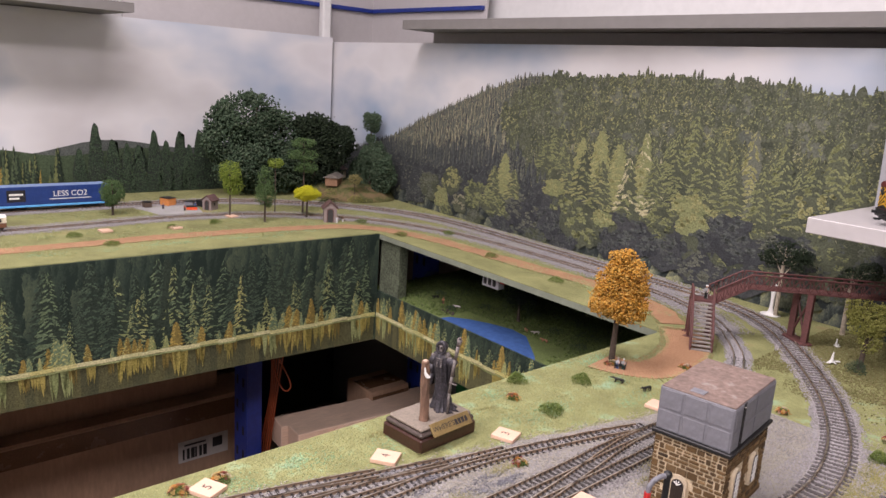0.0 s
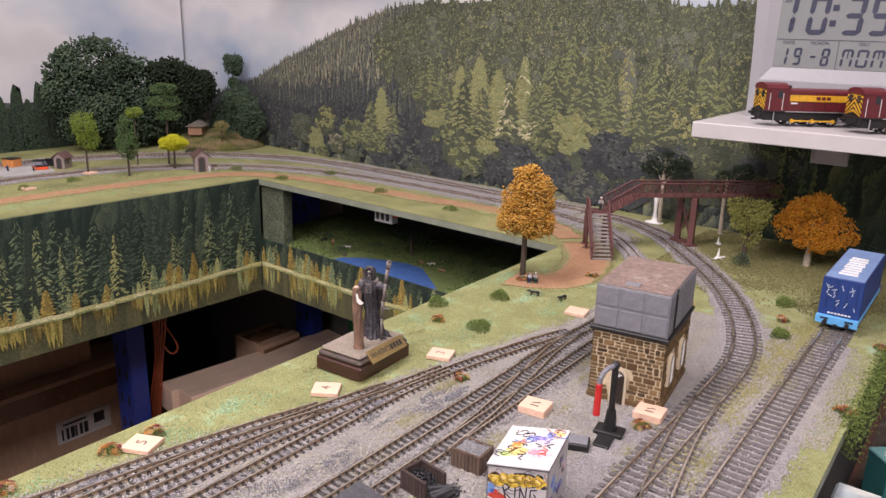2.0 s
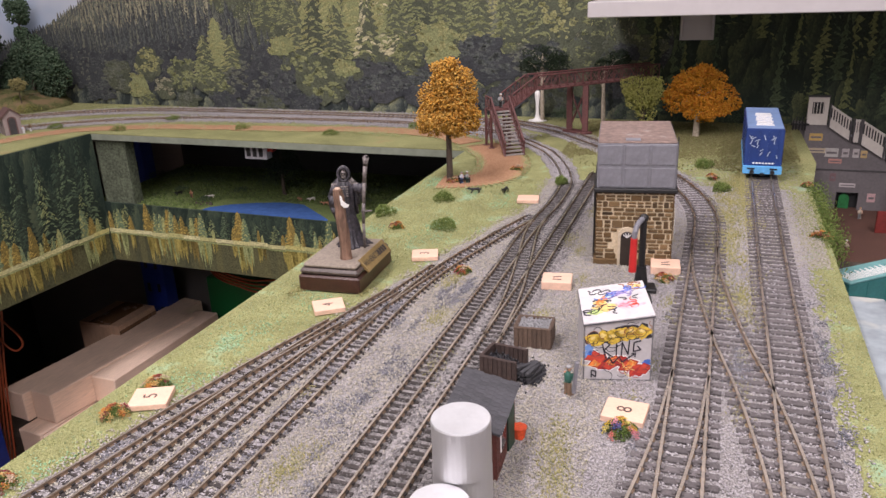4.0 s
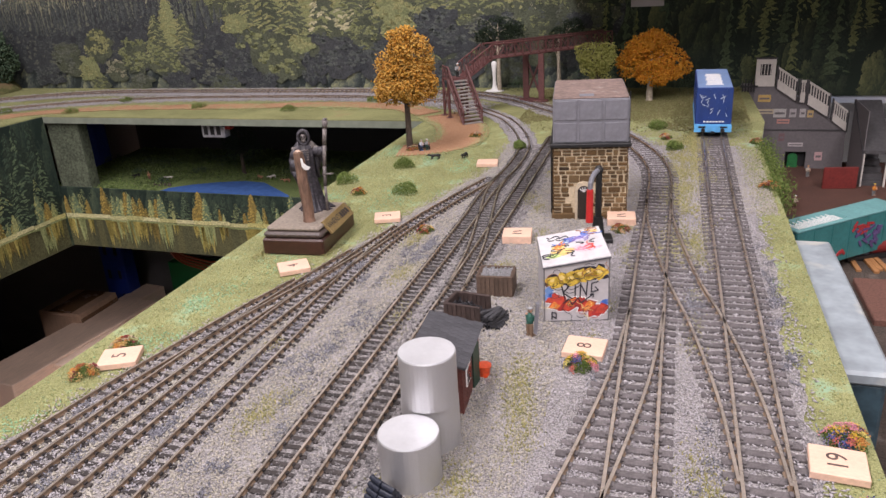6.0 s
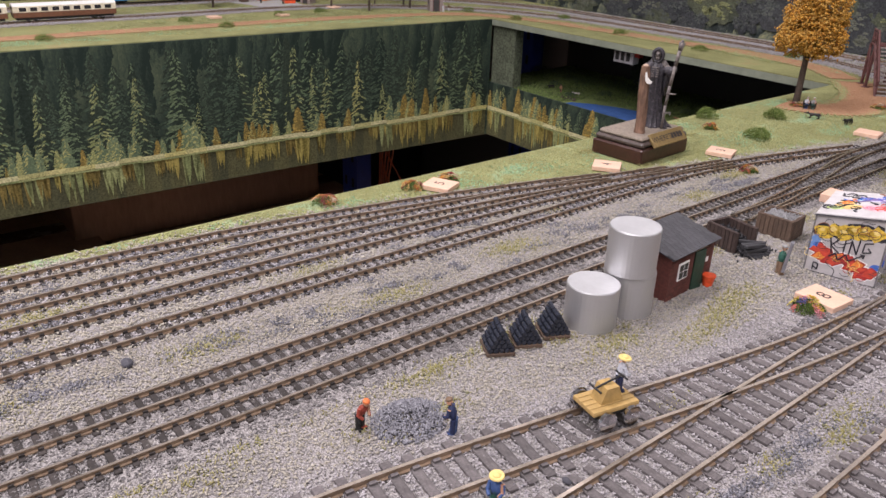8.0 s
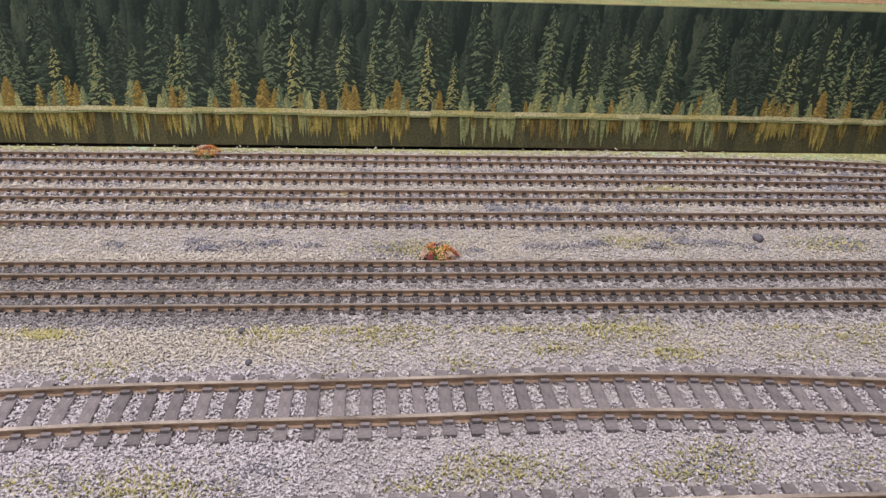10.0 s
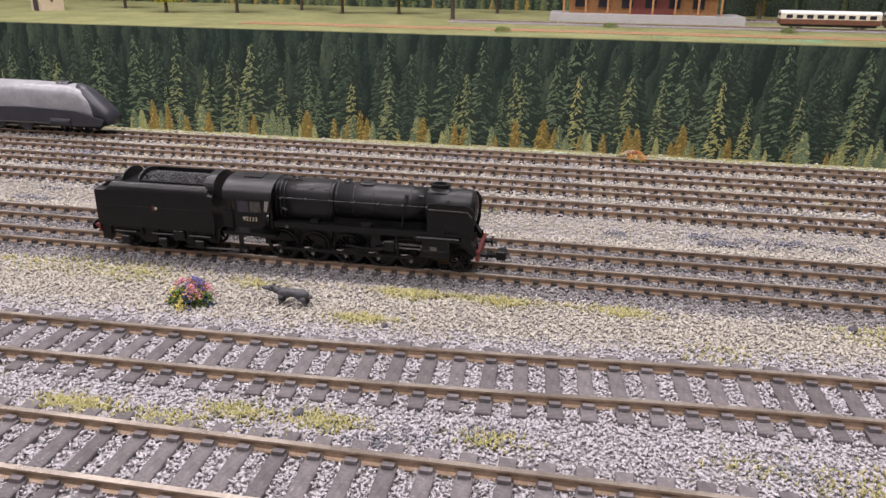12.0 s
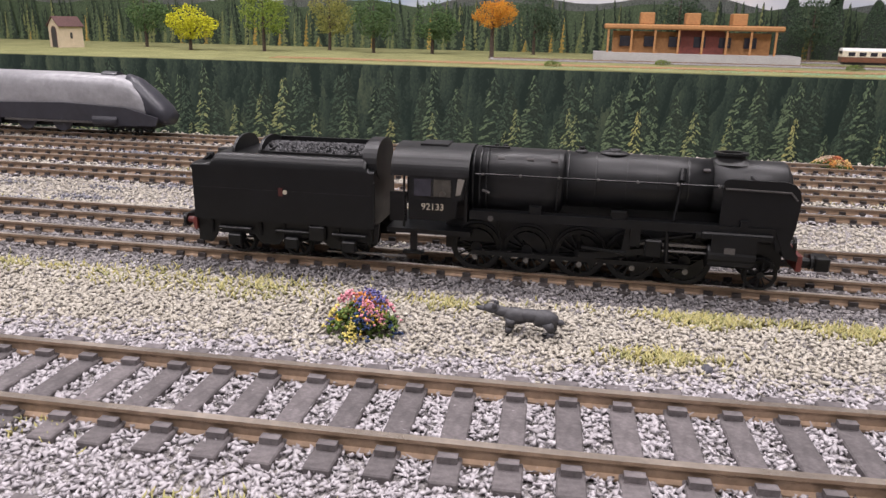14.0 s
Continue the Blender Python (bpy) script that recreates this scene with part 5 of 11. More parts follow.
def statue():
    t = thing("figurine_plinth", pose(-0.0850, 0.4775, 0.0002, 0, 0, 4), "brown wooden plinth with stone-topped step and brass-coloured plaque on the grass", "plinth")
    DKWOOD = mat("dark_red_brown_wood", (0.055, 0.022, 0.016), 0.35, grain=300, vary=0.25, stain=60)
    SAND = mat("dusty_stone_top", (0.25, 0.21, 0.17), 0.9, grain=600, vary=0.25, stain=120)
    GOLD = mat("antique_gold", (0.27, 0.19, 0.075), 0.5, 0.3, grain=500, vary=0.2)
    L, D = 0.0445, 0.0625
    part("base", box_bm(-L / 2, L / 2, 0, D, 0, 0.0115, bevel=0.0012), DKWOOD, t)
    part("step", box_bm(-L / 2 + 0.001, L / 2 - 0.001, 0.001, D - 0.001, 0.0115, 0.0160, bevel=0.0016), mat("dark_moulding", (0.075, 0.055, 0.048), 0.4, grain=300, vary=0.3, stain=80), t)
    part("top", box_bm(-L / 2 + 0.0030, L / 2 - 0.0030, 0.0030, D - 0.0030, 0.0160, 0.0192, bevel=0.0012), SAND, t, "dusty stone top")
    pl = part("plaque", box_bm(-0.0215, 0.0215, -0.0010, 0.0010, -0.0055, 0.0055, bevel=0.0003), GOLD, t, "worn gold plaque", m=pose(L / 2 - 0.0012, D * 0.54, 0.0158, -42, 0, 90))
    lettering("plaque_word", "WHERE'S", 0.0042, INK, pl, pose(-0.0085, -0.00108, 0, 90, 0, 0))
    for i in range(4):
        part("plaque_bar", box_bm(-0.0014, 0.0014, -0.0001, 0, -0.0022, 0.0022), INK, pl, m=pose(0.0050 + 0.0037 * i, -0.0011, 0))
    WOODY = mat("brown_carved_post", (0.20, 0.118, 0.080), 0.85, grain=350, vary=0.5, stain=150, stain_vary=0.4, stretch=(1, 1, 0.25), relief=0.8, depth=0.001)
    bm = bmesh.new()
    line = [(0.0020, 0, 0.0, 0.0044), (0.0018, 0, 0.002, 0.0038), (0.0016, 0, 0.007, 0.0037), (0.0012, 0, 0.013, 0.0038), (0.0008, 0, 0.020, 0.0037), (0.0003, 0, 0.026, 0.0037), (-0.0002, 0, 0.031, 0.0035), (-0.0004, 0, 0.0345, 0.0030), (-0.0004, 0, 0.0352, 0.0010)]
    rings = [[bm.verts.new((x + math.cos(6.283 * k / 14) * r * (1 + 0.10 * math.sin(k * 5 + z * 300)), y + math.sin(6.283 * k / 14) * r * (1 + 0.10 * math.cos(k * 3 + z * 260)), z)) for k in range(14)] for x, y, z, r in line]
    for a, b in zip(rings, rings[1:]):
        for k in range(14):
            bm.faces.new((a[k], a[(k + 1) % 14], b[(k + 1) % 14], b[k]))
    bm.faces.new(rings[-1])
    part("post", bm, WOODY, t, "weathered brown carved post with a paper note", m=pose(0.0052, 0.0170, 0.0190) @ Matrix.Diagonal((1.0, 1.0, 1.40, 1.0)))
    part("post_cap", cyl_bm(0.0022, 0.0014, 0, 0.0008, 10), mat("pale_broken_wood", (0.50, 0.36, 0.27), 0.8), t, m=pose(0.0048, 0.0170, 0.0680))
    bm = slab_bm([(0.0, 0.0), (0.0012, 0.0003), (0.0020, -0.0032), (0.0046, -0.0056), (0.0062, -0.0060), (0.0046, -0.0080), (0.0022, -0.0080), (0.0004, -0.0058)], 0.0, 0.0002)
    for v in bm.verts:
        v.co.y -= 14.0 * v.co.x**2 + 9.0 * v.co.x * v.co.z
    part("note", bm, WHITE, t, "curled white paper note", m=pose(0.0076, 0.0132, 0.0640, 0, 0, 18))
    # the hooded figure stands on the plinth and stays one plain mesh
    bm = bmesh.new()
    seg = 84
    prof = [(0.0104, 0.0, 0.0022), (0.0094, 0.0012, 0.0020), (0.0076, 0.004, 0.0016), (0.0064, 0.009, 0.0012), (0.0055, 0.015, 0.0008), (0.0048, 0.022, 0.0004), (0.0046, 0.028, 0.0), (0.0052, 0.034, -0.0002), (0.0060, 0.039, -0.0004), (0.0058, 0.0430, -0.0004), (0.0046, 0.0460, -0.0004), (0.0034, 0.0475, -0.0004)]
    rings = []
    for r, z, sh in prof:
        ring = []
        for k in range(seg):
            a = 6.283 * k / seg
            fold = 1 + (0.17 * math.sin(a * 7 + z * 150 + 1.5 * math.sin(a * 2)) + 0.08 * math.sin(a * 15 - z * 210)) * (1.2 - z / 0.055)
            ring.append(bm.verts.new((math.cos(a) * r * fold * 1.02 + sh * 1.3, math.sin(a) * r * fold * 0.85 + sh, z)))
        rings.append(ring)
    for r, s in zip(rings, rings[1:]):
        for k in range(seg):
            bm.faces.new((r[k], r[(k + 1) % seg], s[(k + 1) % seg], s[k]))
    bm.faces.new(list(reversed(rings[0])))
    bm.faces.new(rings[-1])
    # hood: a shell open to the front
    hood = []
    for i in range(7):
        f = i / 6
        y = 0.0046 - 0.0085 * f
        rr = 0.0050 * math.sin(0.35 + 1.30 * f) ** 0.7
        hood.append([bm.verts.new((math.cos(6.283 * k / 18) * rr * 0.92, y, 0.0515 + math.sin(6.283 * k / 18) * rr * 1.15 + 0.0006 * f)) for k in range(18)])
    inner = [bm.verts.new((v.co.x * 0.66, v.co.y - 0.0004, 0.0516 + (v.co.z - 0.0521) * 0.66)) for v in hood[-1]]
    deep = [bm.verts.new((v.co.x * 0.9, v.co.y + 0.0035, 0.0521 + (v.co.z - 0.0521) * 0.9)) for v in inner]
    for r, s in zip(hood + [inner], hood[1:] + [inner, deep]):
        if r is s:
            continue
        for k in range(18):
            bm.faces.new((r[k], r[(k + 1) % 18], s[(k + 1) % 18], s[k]))
    bm.faces.new(deep)
    bm.faces.new(list(reversed(hood[0])))
    dark = len(bm.faces)
    # raised sleeve and hanging sleeve
    for pts in ([(0.0055, 0, 0.0425, 0.0033), (0.0095, -0.0015, 0.0410, 0.0036), (0.0128, -0.003, 0.0430, 0.0024), (0.0138, -0.0038, 0.0450, 0.0012)], [(-0.0060, 0, 0.0430, 0.0034), (-0.0088, -0.0010, 0.0370, 0.0030), (-0.0086, -0.0020, 0.0290, 0.0030), (-0.0072, -0.0030, 0.0225, 0.0016)]):
        for (x0, y0, z0, r0), (x1, y1, z1, r1) in zip(pts, pts[1:]):
            rod(bm, (x0, y0, z0), (x1, y1, z1), r0, 12, r1)
            ball(bm, (x1, y1, z1), r1, 2)
    bm2 = [((0.0085, 0, 0.0435), (0.0120, -0.001, 0.0300)), ((0.0100, -0.001, 0.0420), (0.0118, -0.0015, 0.0330)), ((0.0070, 0, 0.0440), (0.0085, 0, 0.0300))]
    for a, b in bm2:
        rod(bm, a, b, 0.0020, 8, 0.0009)
    # a torn cape hangs from the shoulders
    for k in range(9):
        a = math.pi * (0.05 + 0.9 * k / 8)
        x, y = math.cos(a) * 0.0062, math.sin(a) * 0.0044
        rod(bm, (x, y, 0.0440), (x * 1.12, y * 1.2, 0.0230 + 0.004 * math.sin(k * 2.4)), 0.0017, 8, 0.0010)
    for s2 in (-1, 1):
        rod(bm, (s2 * 0.0030, 0, 0.0470), (s2 * 0.0064, -0.0004, 0.0440), 0.0026, 10, 0.0022)
    # paler: staff, face and ribs
    pale = len(bm.faces)
    stick = [(0.0108, -0.0062, 0.0005, 0.0009), (0.0112, -0.0060, 0.018, 0.0011), (0.0122, -0.0055, 0.032, 0.0013), (0.0136, -0.0045, 0.046, 0.0013), (0.0150, -0.0036, 0.057, 0.0015), (0.0158, -0.0034, 0.0625, 0.0022), (0.0150, -0.0034, 0.0640, 0.0008)]
    for (x0, y0, z0, r0), (x1, y1, z1, r1) in zip(stick, stick[1:]):
        rod(bm, (x0, y0, z0), (x1, y1, z1), r0, 10, r1)
    rod(bm, (0.0105, -0.006, 0.0265), (0.0178, -0.0075, 0.0270), 0.0009, 8, 0.0005)
    ball(bm, (0, -0.0026, 0.0522), 0.0023, 3, 0.95, 0.9, 1.1)
    ball(bm, (0, -0.0034, 0.0500), 0.0016, 2, 1.0, 0.9, 1.0)
    for s2 in (-1, 1):
        for dx, dz in ((0, 0), (0.0016, -0.0004), (-0.0013, 0.0004), (0.0006, -0.0018)):
            ball(bm, (s2 * (0.0064 + dx), -0.0014, 0.0446 + dz), 0.0013, 2)
    for k in range(5):
        rod(bm, (-0.0026, -0.0052, 0.0436 - 0.0016 * k), (0.0026, -0.0052, 0.0436 - 0.0016 * k), 0.0005, 6)
    rod(bm, (-0.0078, -0.0032, 0.0235), (-0.0072, -0.0040, 0.0195), 0.0012, 8, 0.0006)
    hole = len(bm.faces)
    for s in (-1, 1):
        ball(bm, (s * 0.0010, -0.0046, 0.0528), 0.0008, 2, 1, 0.7, 1)
    ball(bm, (0, -0.0050, 0.0512), 0.0004, 1)
    for k in range(4):
        rod(bm, (-0.0009 + 0.0006 * k, -0.0050, 0.0500), (-0.0009 + 0.0006 * k, -0.0050, 0.0492), 0.00012, 5)
    bmesh.ops.recalc_face_normals(bm, faces=bm.faces)
    bm.faces.ensure_lookup_table()
    for f in bm.faces:
        f.material_index = 0 if f.index < pale else (1 if f.index < hole else 2)
    bm.faces.index_update()
    for i, f in enumerate(bm.faces):
        f.material_index = 0 if i < pale else (1 if i < hole else 2)
        f.smooth = True
    ob = solid("hooded_figurine", bm, mat("grey_black_resin", (0.050, 0.046, 0.056), 0.5, grain=520, vary=0.6, stain=260, stain_vary=0.4, relief=0.9, depth=0.0006, second=(0.13, 0.115, 0.125), second_cut=0.60), "dark grey resin figurine in a hooded robe on the plinth", "figurine", smooth=False, m=pose(-0.0882, 0.5185, 0.0193, 0, 0, 20) @ Matrix.Scale(1.03, 4))
    ob.data.materials.append(mat("pale_grey_resin", (0.20, 0.175, 0.165), 0.55, grain=520, vary=0.45, stain=200, stain_vary=0.45, relief=0.7, depth=0.0005))
    ob.data.materials.append(INK)


statue()


def graffiti_box():
    t = thing("graffiti_hut", pose(0.0976, 0.4090, 0.0006, 0, 0, 14), "small white relay hut covered with bright spray graffiti", "relay hut")
    L, D = 0.0335, 0.043
    pts = [(0, 0), (L, 0), (L, 0.0355), (0, 0.0305)]
    part("wall", slab_bm(pts, 0, D), mat("dirty_white_card", (0.50, 0.48, 0.49), 0.55, grain=200, vary=0.08, stain=60, stain_vary=0.2), t)
    part("roof_edge", slab_bm([(-0.0006, 0.0303), (L + 0.0006, 0.0354), (L + 0.0006, 0.0362), (-0.0006, 0.0311)], -0.0010, D), mat("dark_roof_edge", (0.08, 0.08, 0.09), 0.6), t)
    roof = part("roof", slab_bm([(-0.0004, 0.0311), (L + 0.0004, 0.0362), (L + 0.0004, 0.0368), (-0.0004, 0.0316)], -0.0008, D + 0.0006), mat("scuffed_white_roof", (0.62, 0.60, 0.61), 0.55, grain=200, vary=0.1, stain=60, stain_vary=0.25), t, "white roof with paint scrawls")
    Y = mat("spray_yellow", (0.68, 0.47, 0.06), 0.5, vary=0.35, grain=700)
    R = mat("spray_red", (0.62, 0.07, 0.04), 0.5)
    O = mat("spray_orange", (0.80, 0.25, 0.05), 0.5)
    B = mat("spray_blue", (0.06, 0.16, 0.55), 0.5)
    K = mat("spray_black", (0.02, 0.02, 0.03), 0.5)
    P = mat("spray_pink", (0.80, 0.32, 0.42), 0.5)
    V = mat("spray_violet", (0.22, 0.16, 0.40), 0.5)
    rng = random.Random(6)
    z_at = lambda x: 0.0316 + 0.0052 * (x + 0.0012) / (L + 0.0024)

    def blob(name, parent, m, cx, cy, r, material, lift):
        n = 11
        bm = bmesh.new()
        prism(bm, [(cx + math.cos(6.283 * i / n) * r * rng.uniform(0.55, 1.25), cy + math.sin(6.283 * i / n) * r * rng.uniform(0.5, 1.0)) for i in range(n)], 0, lift)
        bmesh.ops.recalc_face_normals(bm, faces=bm.faces)
        part(name, bm, material, parent, m=m)

    face = pose(0, -0.00002, 0, 90, 0, 0)

    def band(parent, m, x0, x1, lo, hi, material, lift, wobble, n=26, bumps=5.0):
        """A painted band with a wavy edge between two heights that run from one end to the other."""
        up, dn = [], []
        for i in range(n + 1):
            f = i / n
            x = x0 + (x1 - x0) * f
            dn.append((x, lo[0] + (lo[1] - lo[0]) * f + wobble * (math.sin(f * bumps * 6.283) + rng.uniform(-0.5, 0.5))))
            up.append((x + wobble * rng.uniform(-0.3, 0.3), hi[0] + (hi[1] - hi[0]) * f + wobble * (math.sin(f * bumps * 6.283 + 1.5) + rng.uniform(-0.6, 0.6))))
        bm = bmesh.new()
        prism(bm, dn + up[::-1], 0, lift)
        bmesh.ops.recalc_face_normals(bm, faces=bm.faces)
        part("paint_band", bm, material, parent, m=m)

    def squiggle(parent, m, x, z, step, n, material, r, lift, drift=(0, 0)):
        """A sprayed line that curls about."""
        bm = bmesh.new()
        a = rng.uniform(0, 6.283)
        turn = rng.choice((-1, 1))
        for _ in range(n):
            a += turn * rng.uniform(0.2, 0.8)
            if rng.random() < 0.15:
                turn = -turn
            x2, z2 = x + math.cos(a) * step + drift[0], z + math.sin(a) * step * 0.8 + drift[1]
            rod(bm, (x, z, lift), (x2, z2, lift), r, 5)
            x, z = x2, z2
        tagged(part("spray_line", bm, material, parent, m=m), kind="stuff")

    BR = mat("spray_brown", (0.30, 0.10, 0.03), 0.5)
    PY = mat("spray_pale_yellow", (0.80, 0.62, 0.22), 0.5)
    CR = mat("spray_crimson", (0.42, 0.035, 0.03), 0.5)
    PB = mat("spray_pale_blue", (0.16, 0.30, 0.62), 0.5)
    for k in range(6):
        cx, cz = 0.0050 + 0.0047 * k, 0.0228 + 0.0010 * k + 0.0007 * math.sin(k * 2.3)
        blob("paint_patch", t, face, cx, cz, 0.0052, K, 0.00006)
        blob("paint_patch", t, face, cx, cz, 0.0048, Y, 0.00010)
        blob("paint_patch", t, face, cx - 0.0006, cz + 0.0008, 0.0015, PY, 0.00014)
        squiggle(t, face, cx, cz - 0.0010, 0.0013, 16, (K, BR)[k % 2], 0.00016, 0.00016)
        squiggle(t, face, cx - 0.002, cz + 0.0015, 0.0012, 9, K, 0.00014, 0.00016)
    for dz in (-0.0022, 0.0, 0.0022):
        blob("paint_patch", t, face, 0.0024, 0.0158 + dz, 0.0026, PB, 0.00010 + 0.002 * abs(dz))
    blob("paint_patch", t, face, 0.0030, 0.0150, 0.0014, B, 0.00013)
    blob("paint_patch", t, face, 0.0312, 0.0105, 0.0024, B, 0.00010)
    for k in range(13):
        f = k / 12
        cx, cz = 0.0040 + 0.0255 * f, 0.0118 - 0.0052 * f + rng.uniform(-0.0020, 0.0020)
        a = rng.uniform(-0.5, 0.9)
        for grow, paint, lift in ((1.85, WHITE, 0.00006), (1.58, CR, 0.00009), (1.25, (R, O, R, CR)[k % 4], 0.00012)):
            bm = bmesh.new()
            prism(bm, [(cx + grow * (u * math.cos(a) - v * math.sin(a)), cz + grow * (u * math.sin(a) + v * math.cos(a))) for u, v in ((-0.0028, -0.0009), (0.0004, -0.0020), (0.0030, 0.0002), (0.0008, 0.0022), (-0.0012, 0.0010))], 0, lift + 0.000001 * k)
            bmesh.ops.recalc_face_normals(bm, faces=bm.faces)
            part("paint_shard", bm, paint, t, m=face)
        squiggle(t, face, cx, cz, 0.0012, 12, (K, PY, CR)[k % 3], 0.00014, 0.00016)
    for i, (x0, z0, x1, z1) in enumerate(((0.0090, 0.0205, 0.0108, 0.0125), (0.0098, 0.0165, 0.0130, 0.0205), (0.0098, 0.0165, 0.0145, 0.0130), (0.0160, 0.0210, 0.0160, 0.0145), (0.0185, 0.0140, 0.0188, 0.0212), (0.0188, 0.0212, 0.0218, 0.0148), (0.0218, 0.0148, 0.0222, 0.0225), (0.0280, 0.0225, 0.0245, 0.0215), (0.0245, 0.0215, 0.0243, 0.0165), (0.0243, 0.0165, 0.0280, 0.0175), (0.0280, 0.0175, 0.0262, 0.0195), (0.0100, 0.0105, 0.0128, 0.0130), (0.0128, 0.0130, 0.0145, 0.0095), (0.0145, 0.0095, 0.0175, 0.0135), (0.0175, 0.0135, 0.0190, 0.0105), (0.0190, 0.0105, 0.0255, 0.0155), (0.0255, 0.0155, 0.0235, 0.0152), (0.0255, 0.0155, 0.0252, 0.0135),
                                             (0.004, 0.0055, 0.004, 0.0015), (0.004, 0.0055, 0.0062, 0.0050), (0.0062, 0.0018, 0.004, 0.0034), (0.0062, 0.0050, 0.0062, 0.0018))):
        bm = bmesh.new()
        rod(bm, (x0, z0, 0.00022), (x1, z1, 0.00022), 0.00034, 6)
        part("scrawl_stroke", bm, K, t, m=face)
    GRIME = mat("grimy_hut_corner", (0.16, 0.155, 0.16), 0.7, grain=500, vary=0.3)
    for x0, x1 in ((-0.0002, 0.0005), (L - 0.0005, L + 0.0002)):
        part("corner_bead", box_bm(x0, x1, -0.0002, 0.0005, 0, 0.0303 if x0 < 0.01 else 0.0352), GRIME, t)
    part("base_bead", box_bm(0.0005, L - 0.0005, -0.0002, 0.0003, 0, 0.0005), GRIME, t)
    tilt = math.degrees(math.atan2(0.0052, L + 0.0024))
    top = pose(0, 0, 0.0318, 0, -tilt, 0)
    GL = mat("spray_lime", (0.55, 0.70, 0.25), 0.5)
    PP = mat("spray_pale_pink", (0.80, 0.50, 0.56), 0.5)
    PO = mat("spray_pale_orange", (0.85, 0.55, 0.20), 0.5)
    for cx, cy, r, soft, line in ((0.0065, 0.0110, 0.0030, GL, K), (0.0120, 0.0150, 0.0045, PO, K), (0.0100, 0.0215, 0.0025, PO, O), (0.0255, 0.0145, 0.0040, PP, R), (0.0210, 0.0180, 0.0030, PP, P), (0.0205, 0.0300, 0.0030, mat("spray_lilac", (0.55, 0.50, 0.72), 0.5), V), (0.0250, 0.0340, 0.0025, mat("spray_lilac", (0.55, 0.50, 0.72), 0.5), B), (0.0285, 0.0380, 0.0025, PO, BR), (0.0090, 0.0340, 0.0015, WHITE, K), (0.0145, 0.0285, 0.0014, mat("spray_mint", (0.55, 0.72, 0.72), 0.5), B)):
        blob("paint_patch", roof, top, cx, cy, r * 1.5, soft, 0.00012)
        for _ in range(4):
            squiggle(roof, top, cx + rng.uniform(-r, r) * 0.7, cy + rng.uniform(-r, r) * 0.7, 0.0011, 10, line, 0.00028, 0.00024)
    for k in range(6):
        squiggle(roof, top, 0.006 + 0.0045 * k, 0.024 + 0.003 * math.sin(k * 2.2), 0.0010, 8, (K, V, K)[k % 3], 0.00030, 0.00024, (0.0003, 0.0001))
    side = pose(L, 0, 0, 90, 0, 90)
    for i, (cy, cz, r, c) in enumerate(((0.008, 0.012, 0.004, V), (0.016, 0.016, 0.004, PB), (0.025, 0.011, 0.0045, V), (0.034, 0.018, 0.004, PP), (0.012, 0.024, 0.003, PB), (0.030, 0.026, 0.003, V))):
        blob("paint_patch", t, side, cy, cz, r, c, 0.0001 + 0.00001 * i)
        squiggle(t, side, cy, cz, 0.0012, 14, (B, K)[i % 2], 0.00018, 0.0002)


graffiti_box()


def drum(x, y, z, r, h, name="storage_drum"):
    t = thing(name, pose(x, y, z), "plain silver aluminium drum stored beside the hut", "drum", "aluminium drums")
    bm = bmesh.new()
    cyl(bm, r, r, 0, h - 0.0006, 40)
    part("shell", bm, ALU, t, smooth=False)
    bm = bmesh.new()
    cyl(bm, r, r - 0.0003, h - 0.0006, h, 40)
    part("lid", bm, mat("turned_aluminium_lid", (0.70, 0.71, 0.73), 0.42, 0.6, grain=300, vary=0.04, relief=0.05), t, "turned bright lid")
    return t


drum(0.0698, 0.2742, 0.0006, 0.0116, 0.0198)
drum(0.0706, 0.2980, 0.0006, 0.0116, 0.0205)
drum(0.0712, 0.2965, 0.0212, 0.0113, 0.0212)


